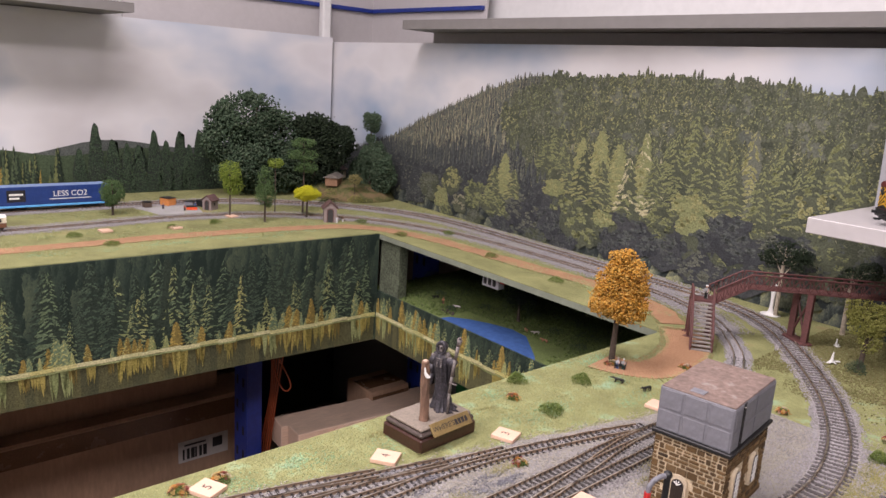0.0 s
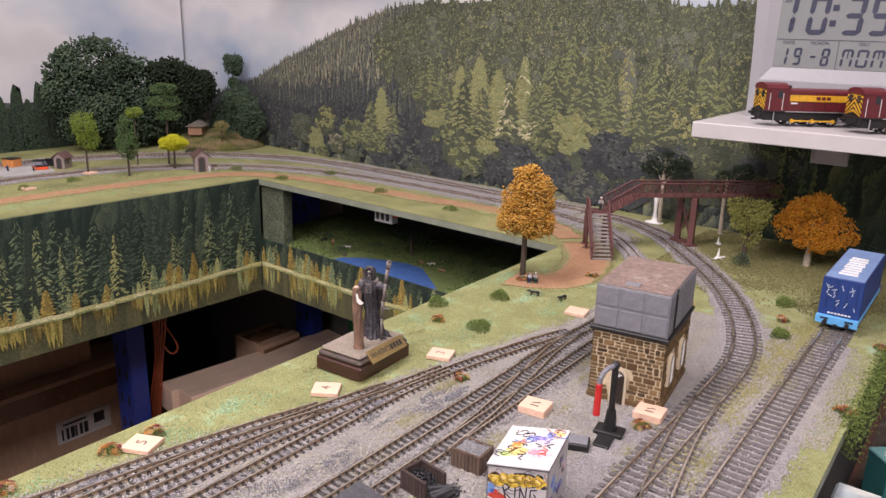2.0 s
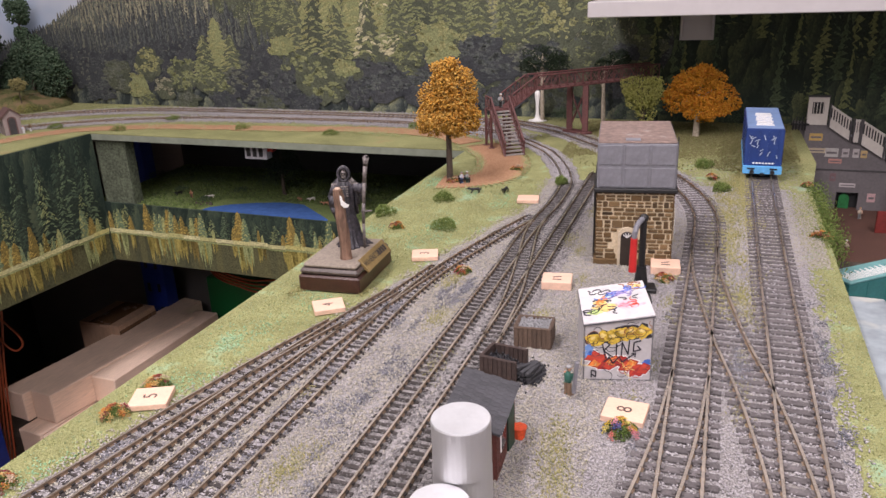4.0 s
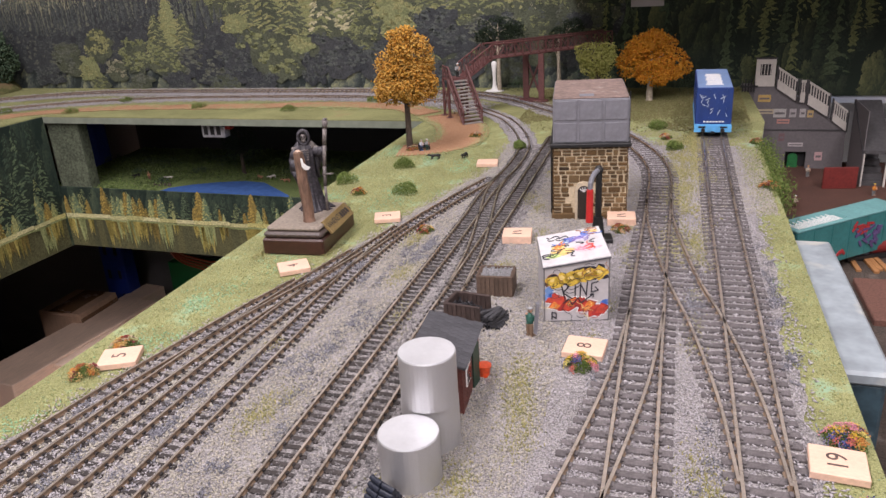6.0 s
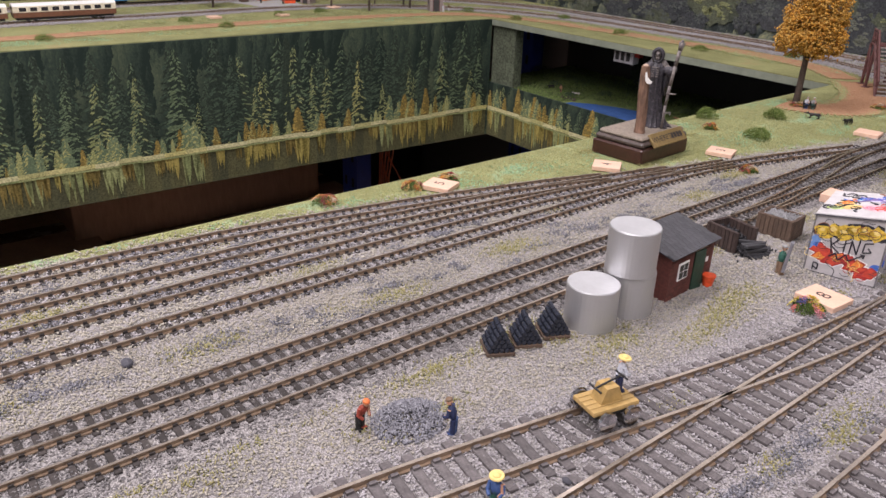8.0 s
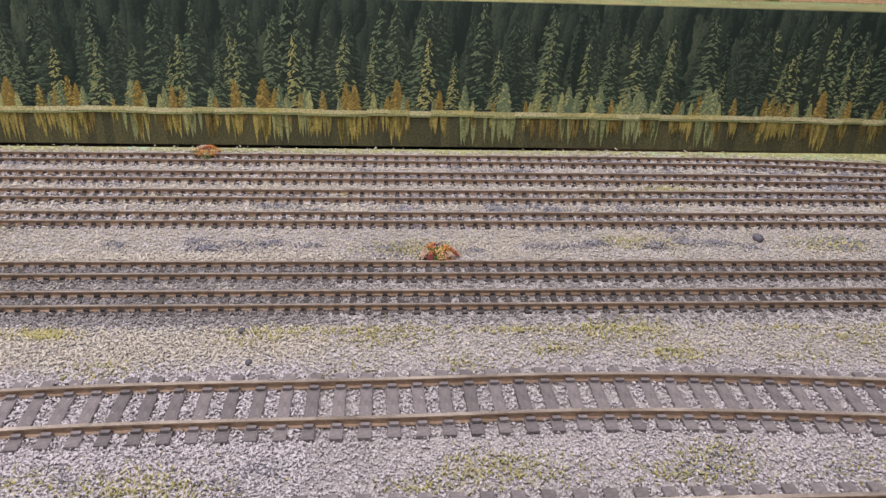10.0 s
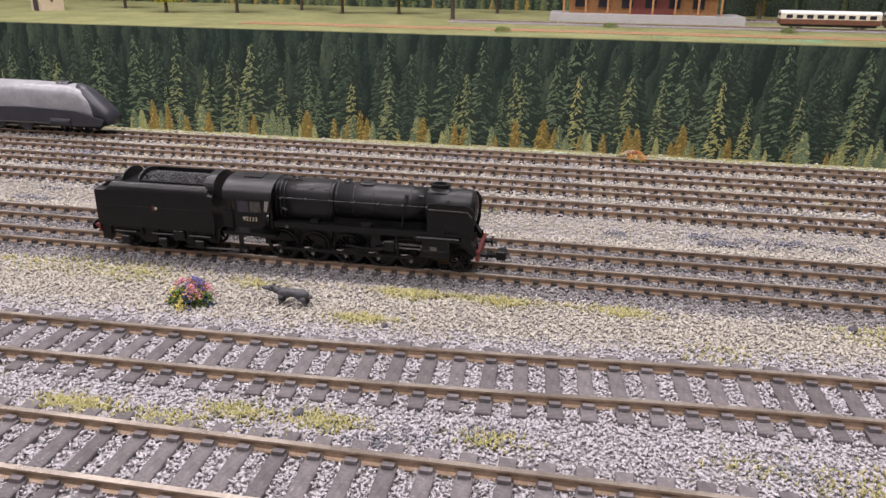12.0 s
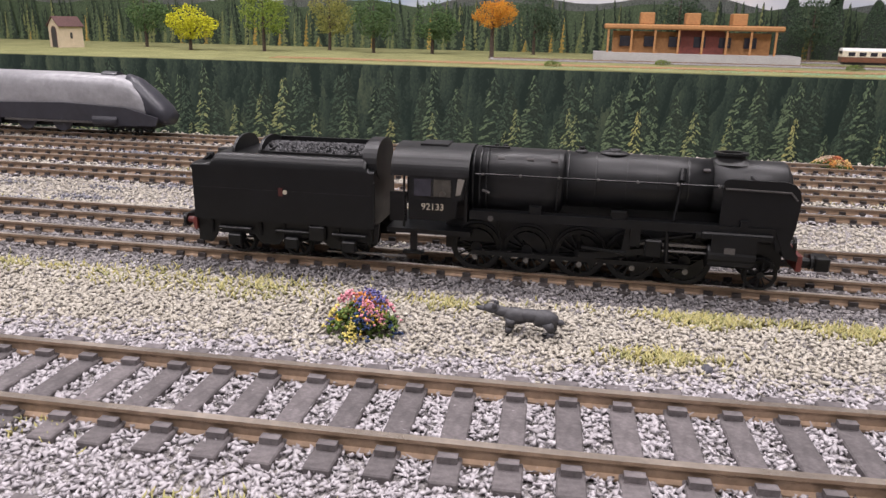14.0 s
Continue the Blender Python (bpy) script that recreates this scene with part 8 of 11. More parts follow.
        part("reverser_boss", rod_bm((0.0662, s * 0.0090, 0.0125), (0.0662, s * 0.0095, 0.0125), 0.0006, 10), STEEL, t)
    part("frame_stretcher", box_bm(0.0575, 0.1190, -0.0033, 0.0033, 0.0105, 0.0162), ENGINE, t)
    part("main_frame", box_bm(0.0560, 0.1250, -0.0036, 0.0036, 0.0040, 0.0105), ENGINE, t)
    part("ash_pan", slab_bm([(0.0640, 0.0060), (0.0790, 0.0060), (0.0800, 0.0140), (0.0630, 0.0140)], -0.0045, 0.0045), ENGINE, t)
    drive = wheel_mesh(0.0051, 16)
    weight = mesh_of("balance_weight", side_bm([(0.0040 * math.cos(a), 0.0040 * math.sin(a)) for a in [math.pi * (0.1 + 0.8 * i / 8) for i in range(9)]], -0.0004, 0.0004), ENGINE)
    for i, x in enumerate((0.0630, 0.0738, 0.0848, 0.0955, 0.1060)):
        for s in (-1, 1):
            w = piece("driving_wheel", drive, t, pose(x, s * 0.0050, 0.0051, 0, 0, 0 if s < 0 else 180))
            piece("balance_weight", weight, w, pose(0, -0.0003, 0, 0, 37 * i, 0))
            part("crank_pin", rod_bm((0, -0.0004, -0.0016), (0, -0.0030, -0.0016), 0.0006, 8), STEEL, w)
    for s in (-1, 1):
        piece("pony_wheel", wheel_mesh(0.0032, 10), t, pose(0.1210, s * 0.0050, 0.0032, 0, 0, 0 if s < 0 else 180))
    part("front_buffer_beam", box_bm(0.1265, 0.1275, -0.0088, 0.0088, 0.0055, 0.0086), BEAMRED, t, "worn red front buffer beam")
    for s in (-1, 1):
        b = part("buffer", rod_bm((0.1275, s * 0.0062, 0.0070), (0.1295, s * 0.0062, 0.0070), 0.0008, 10), ENGINE, t)
        part("buffer_head", rod_bm((0.1295, s * 0.0062, 0.0070), (0.1300, s * 0.0062, 0.0070), 0.0016, 14), ENGINE, b)
        part("lamp_iron", box_bm(0.1262, 0.1268, s * 0.0060 - 0.0004, s * 0.0060 + 0.0004, 0.0086, 0.0106), ENGINE, t)
    bm = bmesh.new()
    box(bm, 0.1230, 0.1330, -0.0010, 0.0010, 0.0040, 0.0050)
    box(bm, 0.1320, 0.1350, -0.0020, 0.0020, 0.0036, 0.0066, bevel=0.0003)
    part("coupling", bm, ENGINE, t)
    return t


heavy_freight_engine(pose(0.0400, -0.3405, 0.0031, 0, 0, 90))


def streamlined_engine(m):
    """A streamlined engine with a wedge nose and sloping casing."""
    t = thing("streamlined_locomotive", m, "dusty grey streamlined steam locomotive with black wedge nose and valance", "steam locomotive")
    GREY = mat("dusty_silver_grey", (0.30, 0.30, 0.315), 0.4, grain=300, vary=0.15, stain=80, stain_vary=0.25)
    NAVY = mat("black_blue_valance", (0.030, 0.031, 0.040), 0.4, grain=300, vary=0.2, stain=80)
    casing = [(0.0, 0.0090, 0.0175, 0.0092, 3.4), (0.060, 0.0088, 0.0175, 0.0090, 3.2), (0.084, 0.0085, 0.0170, 0.0088, 3.0), (0.0915, 0.0078, 0.0157, 0.0082, 2.8), (0.099, 0.0070, 0.0124, 0.0062, 2.6), (0.1045, 0.0060, 0.0092, 0.0040, 2.4)]
    part("casing", along_bm(casing, 32), GREY, t, "dusty grey streamlined casing", smooth=True)
    part("nose", along_bm([(0.0880, 0.0050, 0.0172, 0.0093, 2.4), (0.0930, 0.0066, 0.0158, 0.0088, 2.6), (0.0990, 0.0072, 0.0128, 0.0068, 2.6), (0.1050, 0.0066, 0.0092, 0.0046, 2.6), (0.1070, 0.0054, 0.0080, 0.0032, 2.4)], 32), NAVY, t, "black wedge nose", smooth=True)
    for s in (-1, 1):
        pts = [(-0.02, 0.0075), (0.020, 0.0060), (0.055, 0.0062), (0.085, 0.0045), (0.104, 0.0050), (0.1055, 0.0085), (0.090, 0.0125), (0.060, 0.0138), (0.020, 0.0128), (-0.02, 0.0120)]
        part("valance", side_bm(pts, s * 0.0090 - 0.0004, s * 0.0090 + 0.0004), NAVY, t)
        for k, x in enumerate((0.022, 0.040, 0.058)):
            part("driving_wheel_cover", rod_bm((x, s * 0.0078, 0.0062), (x, s * 0.0088, 0.0062), 0.0050, 20), NAVY, t)
        for x in (0.080, 0.092):
            piece("bogie_wheel", wheel_mesh(0.0032, 10), t, pose(x, s * 0.0052, 0.0032, 0, 0, 0 if s < 0 else 180))
        part("cylinder", rod_bm((0.074, s * 0.0078, 0.0065), (0.086, s * 0.0078, 0.0065), 0.0026, 14), NAVY, t)
        part("connecting_rod", box_bm(0.030, 0.076, s * 0.0096 - 0.0003, s * 0.0096 + 0.0003, 0.0052, 0.0060), STEEL, t)
        part("cab_window", box_bm(-0.016, -0.010, s * 0.0093 - 0.0002, s * 0.0093 + 0.0002, 0.0170, 0.0210), PANE, t)
    part("chimney", along_bm([(0.076, 0.0030, 0.0262, 0.0012, 2), (0.083, 0.0030, 0.0258, 0.0014, 2)]), NAVY, t)
    part("cab", along_bm([(-0.020, 0.0092, 0.0168, 0.0098, 4), (0.0, 0.0092, 0.0168, 0.0098, 4)]), GREY, t)
    part("tender", along_bm([(-0.068, 0.0090, 0.0155, 0.0095, 5), (-0.024, 0.0090, 0.0155, 0.0100, 5)]), GREY, t, "grey tender")
    part("underframe", box_bm(-0.066, 0.100, -0.0060, 0.0060, 0.0030, 0.0080), ENGINE, t)
    for x in (-0.060, -0.050, -0.040, -0.030):
        for s in (-1, 1):
            piece("tender_wheel", wheel_mesh(0.0030, 8), t, pose(x, s * 0.0052, 0.0030, 0, 0, 0 if s < 0 else 180))


streamlined_engine(pose(-0.111, -0.5440, 0.0031, 0, 0, 90))

# ---- trees ----
BARK = mat("grey_brown_bark", (0.075, 0.055, 0.042), 0.9, grain=300, vary=0.35, stain=80)
PALEBARK = mat("pale_bark", (0.42, 0.36, 0.28), 0.9, grain=300, vary=0.3, stain=80)


def leaves(name, a):
    return palette_mat(name, even(a), 0.85, 500, 0.25)


L_ORANGE = leaves("leaves_orange", [(0.58, 0.27, 0.035), (0.68, 0.38, 0.07), (0.50, 0.22, 0.03), (0.72, 0.45, 0.12), (0.44, 0.25, 0.06)])
L_FLAME = leaves("leaves_flame", [(0.72, 0.28, 0.02), (0.80, 0.38, 0.035), (0.62, 0.20, 0.02), (0.80, 0.44, 0.06)])
L_OLIVE = leaves("leaves_olive", [(0.29, 0.29, 0.07), (0.42, 0.41, 0.13), (0.22, 0.23, 0.05), (0.36, 0.37, 0.11)])
L_DARK = leaves("leaves_dark", [(0.040, 0.072, 0.042), (0.085, 0.130, 0.075), (0.055, 0.098, 0.055), (0.125, 0.165, 0.105)])
L_BLACK = leaves("leaves_shadow_green", [(0.014, 0.026, 0.014), (0.03, 0.048, 0.022), (0.02, 0.035, 0.018)])
L_GREEN = leaves("leaves_green", [(0.06, 0.12, 0.04), (0.11, 0.18, 0.06), (0.08, 0.15, 0.06), (0.15, 0.22, 0.09)])
L_FRESH = leaves("leaves_fresh", [(0.20, 0.30, 0.04), (0.30, 0.38, 0.07), (0.14, 0.22, 0.03)])
L_YELLOW = leaves("leaves_yellow", [(0.62, 0.60, 0.02), (0.74, 0.72, 0.05), (0.50, 0.52, 0.02)])
L_TAN = leaves("leaves_tan", [(0.30, 0.26, 0.10), (0.40, 0.35, 0.16), (0.24, 0.22, 0.08)])


def tree(x, y, h, blobs, leaf, label, trunk=BARK, r=0.0025, n=2200, size=0.0016, z=0.0, name="model_tree", group="model trees"):
    """A tapered trunk with limbs and a crown of small leaf clumps round several lobes: rows of dx, dy, z, rx, ry, rz."""
    t = thing(name, pose(x, y, z), label, "tree", group)
    rng = random.Random(int(abs(x * 9973) + abs(y * 7919)))
    bm = bmesh.new()
    low = min(b[2] for b in blobs)
    mid = (0.0012 * rng.uniform(-1, 1), 0.0012 * rng.uniform(-1, 1), low * 0.9)
    rod(bm, (0, 0, -0.0005), mid, r * 1.25, 10, r * 0.9)
    rod(bm, mid, (0, 0, h * 0.85), r * 0.9, 10, r * 0.25)
    for a in range(5):
        q = 6.283 * a / 5
        rod(bm, (0, 0, 0.001), (math.cos(q) * r * 2.2, math.sin(q) * r * 2.2, -0.0004), r * 0.6, 6, r * 0.2)
    for dx, dy, bz, rx, ry, rz in blobs:
        rod(bm, (0, 0, max(low * 0.7, bz - rz - 0.01)), (dx * 0.8, dy * 0.8, bz), r * 0.5, 7, r * 0.12)
        for _ in range(2):
            rod(bm, (dx * 0.5, dy * 0.5, bz - rz * 0.4), (dx + rx * rng.uniform(-0.7, 0.7), dy + ry * rng.uniform(-0.7, 0.7), bz + rz * rng.uniform(-0.2, 0.7)), r * 0.25, 5, r * 0.08)
    part("trunk", bm, trunk, t)
    g = np.random.default_rng(int(abs(x * 99991) + abs(y * 7919)))
    lobes = list(blobs)
    for b in blobs:
        # small lobes stand out all over each large one
        for _ in range(7):
            d = g.normal(size=3)
            d /= np.linalg.norm(d)
            k = g.uniform(0.30, 0.50)
            lobes.append((b[0] + d[0] * b[3] * 0.78, b[1] + d[1] * b[4] * 0.78, b[2] + d[2] * b[5] * 0.78, b[3] * k, b[4] * k, b[5] * k))
    blobs = lobes
    n = int(n * 1.35)
    vol = np.array([b[3] * b[4] * b[5] for b in blobs]) ** (2 / 3)
    pts = []
    for b, v in zip(blobs, vol):
        k = max(12, int(n * v / vol.sum()))
        d = g.normal(size=(k, 3))
        d /= np.linalg.norm(d, axis=1)[:, None]
        lump = 1 + 0.22 * np.sin(d[:, 0] * 7 + b[0] * 400) * np.sin(d[:, 1] * 6 + 1) * np.cos(d[:, 2] * 5)
        rad = (0.55 + 0.45 * g.random(k) ** 0.4) * lump * (1 + g.normal(0, 0.06, k))
        pts.append(d * rad[:, None] * np.array(b[3:]) + np.array(b[:3]))
    pts = np.concatenate(pts)
    bits("crown", pts, g.uniform(0.6, 1.3, (len(pts), 1)) * size * np.array([[1, 0.8, 0.6]]), leaf, parent=t, seed=7)
    return t


tree(-0.106, 0.780, 0.1236, [(0, 0, 0.070, 0.028, 0.026, 0.022), (0.007, 0.002, 0.091, 0.024, 0.022, 0.020), (-0.013, 0, 0.062, 0.021, 0.020, 0.016), (0.015, -0.004, 0.062, 0.020, 0.018, 0.015), (0.001, 0, 0.109, 0.016, 0.014, 0.014), (-0.014, 0.003, 0.085, 0.018, 0.016, 0.015)],
     L_ORANGE, "orange-brown autumn model tree on red earth", r=0.0028, n=8500, size=0.0018)
tree(0.062, 1.005, 0.083, [(0, 0, 0.058, 0.019, 0.019, 0.020), (-0.010, 0, 0.064, 0.014, 0.014, 0.014), (0.012, 0, 0.060, 0.013, 0.014, 0.018), (0.006, 0, 0.036, 0.013, 0.013, 0.016)], L_OLIVE, "olive-green model tree on shaded grass", n=2600)
tree(0.1255, 1.038, 0.086, [(0, 0, 0.056, 0.030, 0.026, 0.026), (-0.021, 0, 0.048, 0.020, 0.020, 0.020), (0.025, 0, 0.046, 0.021, 0.020, 0.020), (0.004, 0, 0.070, 0.022, 0.02, 0.015), (0.004, -0.006, 0.034, 0.020, 0.018, 0.014)], L_FLAME, "broad flame-orange model tree on shaded grass", trunk=PALEBARK, r=0.0034, n=6500, size=0.0018)
tree(-0.085, 1.115, 0.112, [(0, 0, 0.088, 0.030, 0.016, 0.016), (-0.016, 0, 0.078, 0.018, 0.014, 0.012), (0.020, 0, 0.080, 0.020, 0.014, 0.014)], L_BLACK, "dark green model tree with pale forked limbs", trunk=PALEBARK, n=1700)
tree(0.000, 1.118, 0.098, [(0, 0, 0.074, 0.016, 0.012, 0.014), (0.020, 0, 0.086, 0.014, 0.012, 0.012), (-0.012, 0, 0.062, 0.012, 0.012, 0.010)], L_BLACK, "thin dark green model tree beside the footbridge", trunk=PALEBARK, n=1200)
for x, y, r, h in ((0.066, 0.985, 0.010, 0.016), (-0.06, 1.12, 0.012, 0.022), (0.18, 1.09, 0.02, 0.03), (0.03, 1.12, 0.018, 0.03)):
    bush(x, y, r, h, L_DARK, "dark green leafy model bush in the shade", "dark bushes", n=520, blade=True)

# side board trees
tree(-0.972, 0.758, 0.111, [(0, 0, 0.085, 0.020, 0.020, 0.022), (0.0, 0.006, 0.060, 0.019, 0.019, 0.018)], L_FRESH, "light green model tree beside the yard buildings", r=0.0016)
tree(-0.906, 0.796, 0.103, [(0, 0, 0.080, 0.014, 0.014, 0.022), (0, 0, 0.052, 0.019, 0.019, 0.022)], L_GREEN, "grey-green upright model tree by the path", r=0.0016)
tree(-0.9095, 0.887, 0.066, [(0, 0, 0.047, 0.022, 0.022, 0.013), (-0.008, 0.006, 0.050, 0.014, 0.014, 0.012), (0.010, -0.006, 0.050, 0.013, 0.013, 0.013)], L_YELLOW, "bright yellow model tree beside the small hut", r=0.0017, n=4500)
tree(-0.955, 0.905, 0.155, [(0, 0, 0.140, 0.022, 0.022, 0.010), (0, 0, 0.118, 0.030, 0.030, 0.011), (0.004, 0.004, 0.094, 0.022, 0.022, 0.011)], L_GREEN, "tiered grey-green model pine in a planted ring", r=0.0016)
tree(-0.985, 0.86, 0.11, [(0, 0, 0.098, 0.014, 0.014, 0.010)], L_FRESH, "bright green young model tree by the pine", r=0.001, n=600)
tree(-1.065, 0.575, 0.070, [(0, 0, 0.042, 0.021, 0.021, 0.024)], L_GREEN, "rounded green model tree in front of a wagon", r=0.0018)
tree(-1.035, 1.085, 0.062, [(0, 0, 0.050, 0.014, 0.014, 0.011)], L_TAN, "thin tan model tree on the bank", r=0.0008, n=600)
tree(-1.20, 0.93, 0.228, [(0, -0.02, 0.17, 0.06, 0.07, 0.055), (0, 0.05, 0.13, 0.055, 0.06, 0.06), (0.0, -0.07, 0.12, 0.05, 0.05, 0.06), (0.02, 0, 0.08, 0.06, 0.09, 0.06), (0, 0.02, 0.045, 0.06, 0.11, 0.045)], L_DARK, "huge dark green leafy tree mass before the backdrop", r=0.006, n=15000, size=0.0046)
tree(-1.17, 1.06, 0.192, [(0, 0, 0.14, 0.05, 0.05, 0.045), (0.03, 0.03, 0.115, 0.05, 0.05, 0.05), (0, 0, 0.07, 0.055, 0.06, 0.055)], L_BLACK, "dark green tree mass in the corner", r=0.005, n=9000, size=0.0042)
tree(-1.085, 1.16, 0.193, [(0, 0, 0.172, 0.022, 0.018, 0.022), (0, 0, 0.135, 0.011, 0.011, 0.010), (0.02, 0, 0.085, 0.040, 0.025, 0.045), (0.05, 0, 0.06, 0.04, 0.02, 0.045), (-0.03, 0, 0.05, 0.035, 0.025, 0.045)], L_DARK, "dark tree with a round top over ivy", r=0.004, n=8000, size=0.0034)
CARD = mat("dark_printed_card_tree", (0.022, 0.036, 0.024), 0.7, grain=500, vary=0.5, stain=60, stain_vary=0.4)


def card_tree(y, w, h, tops):
    """A tall narrow tree cut out of printed card, with needles along its outline."""
    rng = random.Random(int(y * 1000))
    n = 16
    left = [(-w * (0.56 - 0.46 * (i / n) ** 2.0) * rng.uniform(0.86, 1.12), h * i / n) for i in range(n)]
    right = [(w * (0.56 - 0.46 * (i / n) ** 2.0) * rng.uniform(0.86, 1.12), h * i / n) for i in range(n)]
    bm = bmesh.new()
    prism(bm, left + [(-w * 0.05, h)] + ([(w * 0.3, h * 0.93)] if tops > 1 else []) + [(w * 0.06, h * 0.98)] + right[::-1], 0, 0.0016, Matrix(((0, 0, 1, 0), (1, 0, 0, 0), (0, 1, 0, 0), (0, 0, 0, 1))))
    bmesh.ops.recalc_face_normals(bm, faces=bm.faces)
    t = thing("cutout_tree", pose(-1.288, y, 0), "tall dark conifer cut out of printed card", "tree", "cut-out conifers")
    part("card", bm, CARD, t)
    g = np.random.default_rng(int(y * 100) + 3)
    u = g.random(520)
    bits("needles", np.c_[np.full(520, 0.0022), (g.random(520) - 0.5) * w * 1.08 * (1 - 0.8 * u**2), u * h * 0.96], (0.0016, 0.0022, 0.0014), L_DARK, parent=t)


for y, w, h, tops in ((0.1, 0.05, 0.11, 1), (0.17, 0.045, 0.12, 2), (0.24, 0.05, 0.105, 1), (0.31, 0.045, 0.12, 1), (0.37, 0.05, 0.1, 2), (0.584, 0.028, 0.097, 1), (0.616, 0.034, 0.148, 1), (0.649, 0.035, 0.115, 2), (0.678, 0.027, 0.108, 1), (0.702, 0.032, 0.103, 2), (0.735, 0.033, 0.134, 1), (0.761, 0.033, 0.112, 1), (0.791, 0.037, 0.132, 2), (0.812, 0.031, 0.103, 1), (0.835, 0.031, 0.136, 2), (0.872, 0.039, 0.138, 2)):
    card_tree(y, w, h, tops)
for i, (x, y, h) in enumerate(((-1.11, 1.09, 0.10), (-1.13, 1.12, 0.085), (-1.085, 1.125, 0.075), (-1.15, 1.03, 0.12))):
    bush(x, y, 0.014, h, L_BLACK, "slim dark model conifer on the bank", "slim conifers", n=700, blade=True)

# the bank with a cottage
for x, y, r, h, leaf, label in ((-1.05, 1.09, 0.016, 0.030, L_FRESH, "fresh green bush on the planted bank"), (-1.075, 1.05, 0.020, 0.026, L_OLIVE, "olive bush on the planted bank"),
                                (-1.015, 1.075, 0.020, 0.018, L_OLIVE, "olive bush on the planted bank"), (-1.10, 1.02, 0.022, 0.030, L_GREEN, "green bush on the planted bank"), (-1.055, 1.125, 0.013, 0.062, L_DARK, "slim dark model conifer on the bank")):
    bush(x, y, r, h, leaf, label, "bank bushes", n=600, blade=True)
bm = bmesh.new()
ball(bm, (0, 0, 0), 1.0, 4, 0.13, 0.10, 0.035)
for v in bm.verts:
    v.co += noise.noise_vector(v.co * 25) * 0.006
solid("grass_bank", bm, mat("rough_olive_bank", (0.14, 0.145, 0.06), 0.95, grain=500, vary=0.5, stain=30, stain_vary=0.5, relief=0.8, depth=0.002, second=(0.20, 0.145, 0.08), second_cut=0.5, spec=0.1), "rough planted grass bank in the corner", kind="structure", m=pose(-1.13, 1.13, -0.002))
bush(-1.03, 1.02, 0.03, 0.012, L_BLACK, "low clipped dark hedge before the bank", "dark bushes", n=900, blade=True)


def cottage():
    t = thing("cottage", pose(-1.105, 1.075, 0.028, 0, 0, -48), "small brown brick cottage with grey roof on the bank", "cottage")
    part("wall", box_bm(-0.022, 0.022, -0.014, 0.014, 0, 0.018), mat("warm_brick_wall", (0.30, 0.17, 0.10), 0.8, grain=700), t)
    part("roof", slab_bm([(-0.019, 0.018), (0.019, 0.018), (0, 0.028)], -0.026, 0.026), mat("grey_brown_roof", (0.17, 0.15, 0.13), 0.8), t, m=pose(0, 0, 0, 0, 0, 90))
    for x in (-0.012, 0.0, 0.012):
        w = part("window", box_bm(x - 0.003, x + 0.003, -0.0145, -0.0138, 0.006, 0.014), WHITE, t)
        part("pane", box_bm(x - 0.0023, x + 0.0023, -0.0148, -0.0144, 0.0068, 0.0132), PANE, w)


cottage()


def small_hut(x, y, rot, wall, roof, label, w=0.021, d=0.026, h=0.024, z=0.0):
    t = thing("hut", pose(x, y, z, 0, 0, rot), label, "hut", "small huts")
    part("wall", slab_bm([(-w / 2, 0), (w / 2, 0), (w / 2, h * 0.72), (0, h), (-w / 2, h * 0.72)], -d / 2, d / 2), wall, t)
    s = math.hypot(w / 2 + 0.002, h * 0.28 * (1 + 0.004 / w))
    a = math.degrees(math.atan2(h * 0.28, w / 2))
    for k in (-1, 1):
        part("roof_slope", box_bm(0, s + 0.0015, -d / 2 - 0.002, d / 2 + 0.002, 0, 0.0012), roof, t, m=pose(0, 0, h + 0.0003, 0, a if k > 0 else 180 - a, 0) @ (pose(0, 0, 0) if k > 0 else pose(0, 0, -0.0012)))
    part("doorway", slab_bm(arch_pts(w * 0.2, h * 0.66), -d / 2 - 0.0003, -d / 2 + 0.0003), DARK, t)
    part("arch", slab_bm([(q[0] * 1.35, q[1] * 1.08) for q in arch_pts(w * 0.2, h * 0.66)], -d / 2 - 0.0001, -d / 2 + 0.0004), roof, t)
    for k in (-1, 1):
        part("vent", box_bm(k * w * 0.5 - 0.0003, k * w * 0.5 + 0.0003, -0.002, 0.002, h * 0.3, h * 0.5), DARK, t)
    return t


MAUVE = mat("mauve_grey_wall", (0.27, 0.22, 0.21), 0.8, grain=600, vary=0.15, stain=120)
REDROOF = mat("dark_red_roof", (0.115, 0.062, 0.058), 0.75, grain=500, vary=0.25)
small_hut(-0.866, 0.912, 62, MAUVE, REDROOF, "mauve-grey hut with red arch and roof by the path", 0.024, 0.028, 0.0385)
small_hut(-1.056, 0.757, 30, MAUVE, REDROOF, "tiny grey-walled hut with red roof near the siding", 0.020, 0.022, 0.028)
small_hut(-1.19, 1.14, 20, DRESSED, REDROOF, "pale stone house between trees on the bank", 0.03, 0.03, 0.03, 0.03)
figure(-0.845, 0.915, 0.0006, 60, WHITEC, WHITEC, GREYC, 0, 0.0125, "small pale painted figure standing outside the hut")
figure(-0.850, 0.932, 0.0006, 40, BROWNC, WHITEC, BROWNC, 25, 0.0125, "small painted figure bending outside the hut")
for x, y, c in ((-1.085, 0.675, NAVYC), (-1.055, 0.705, REDC), (-1.075, 0.735, BLUEC)):
    figure(x, y, 0.0006, 70, c, BLACKC, GREYC, 8, 0.012, "small painted workman figure in the goods yard")
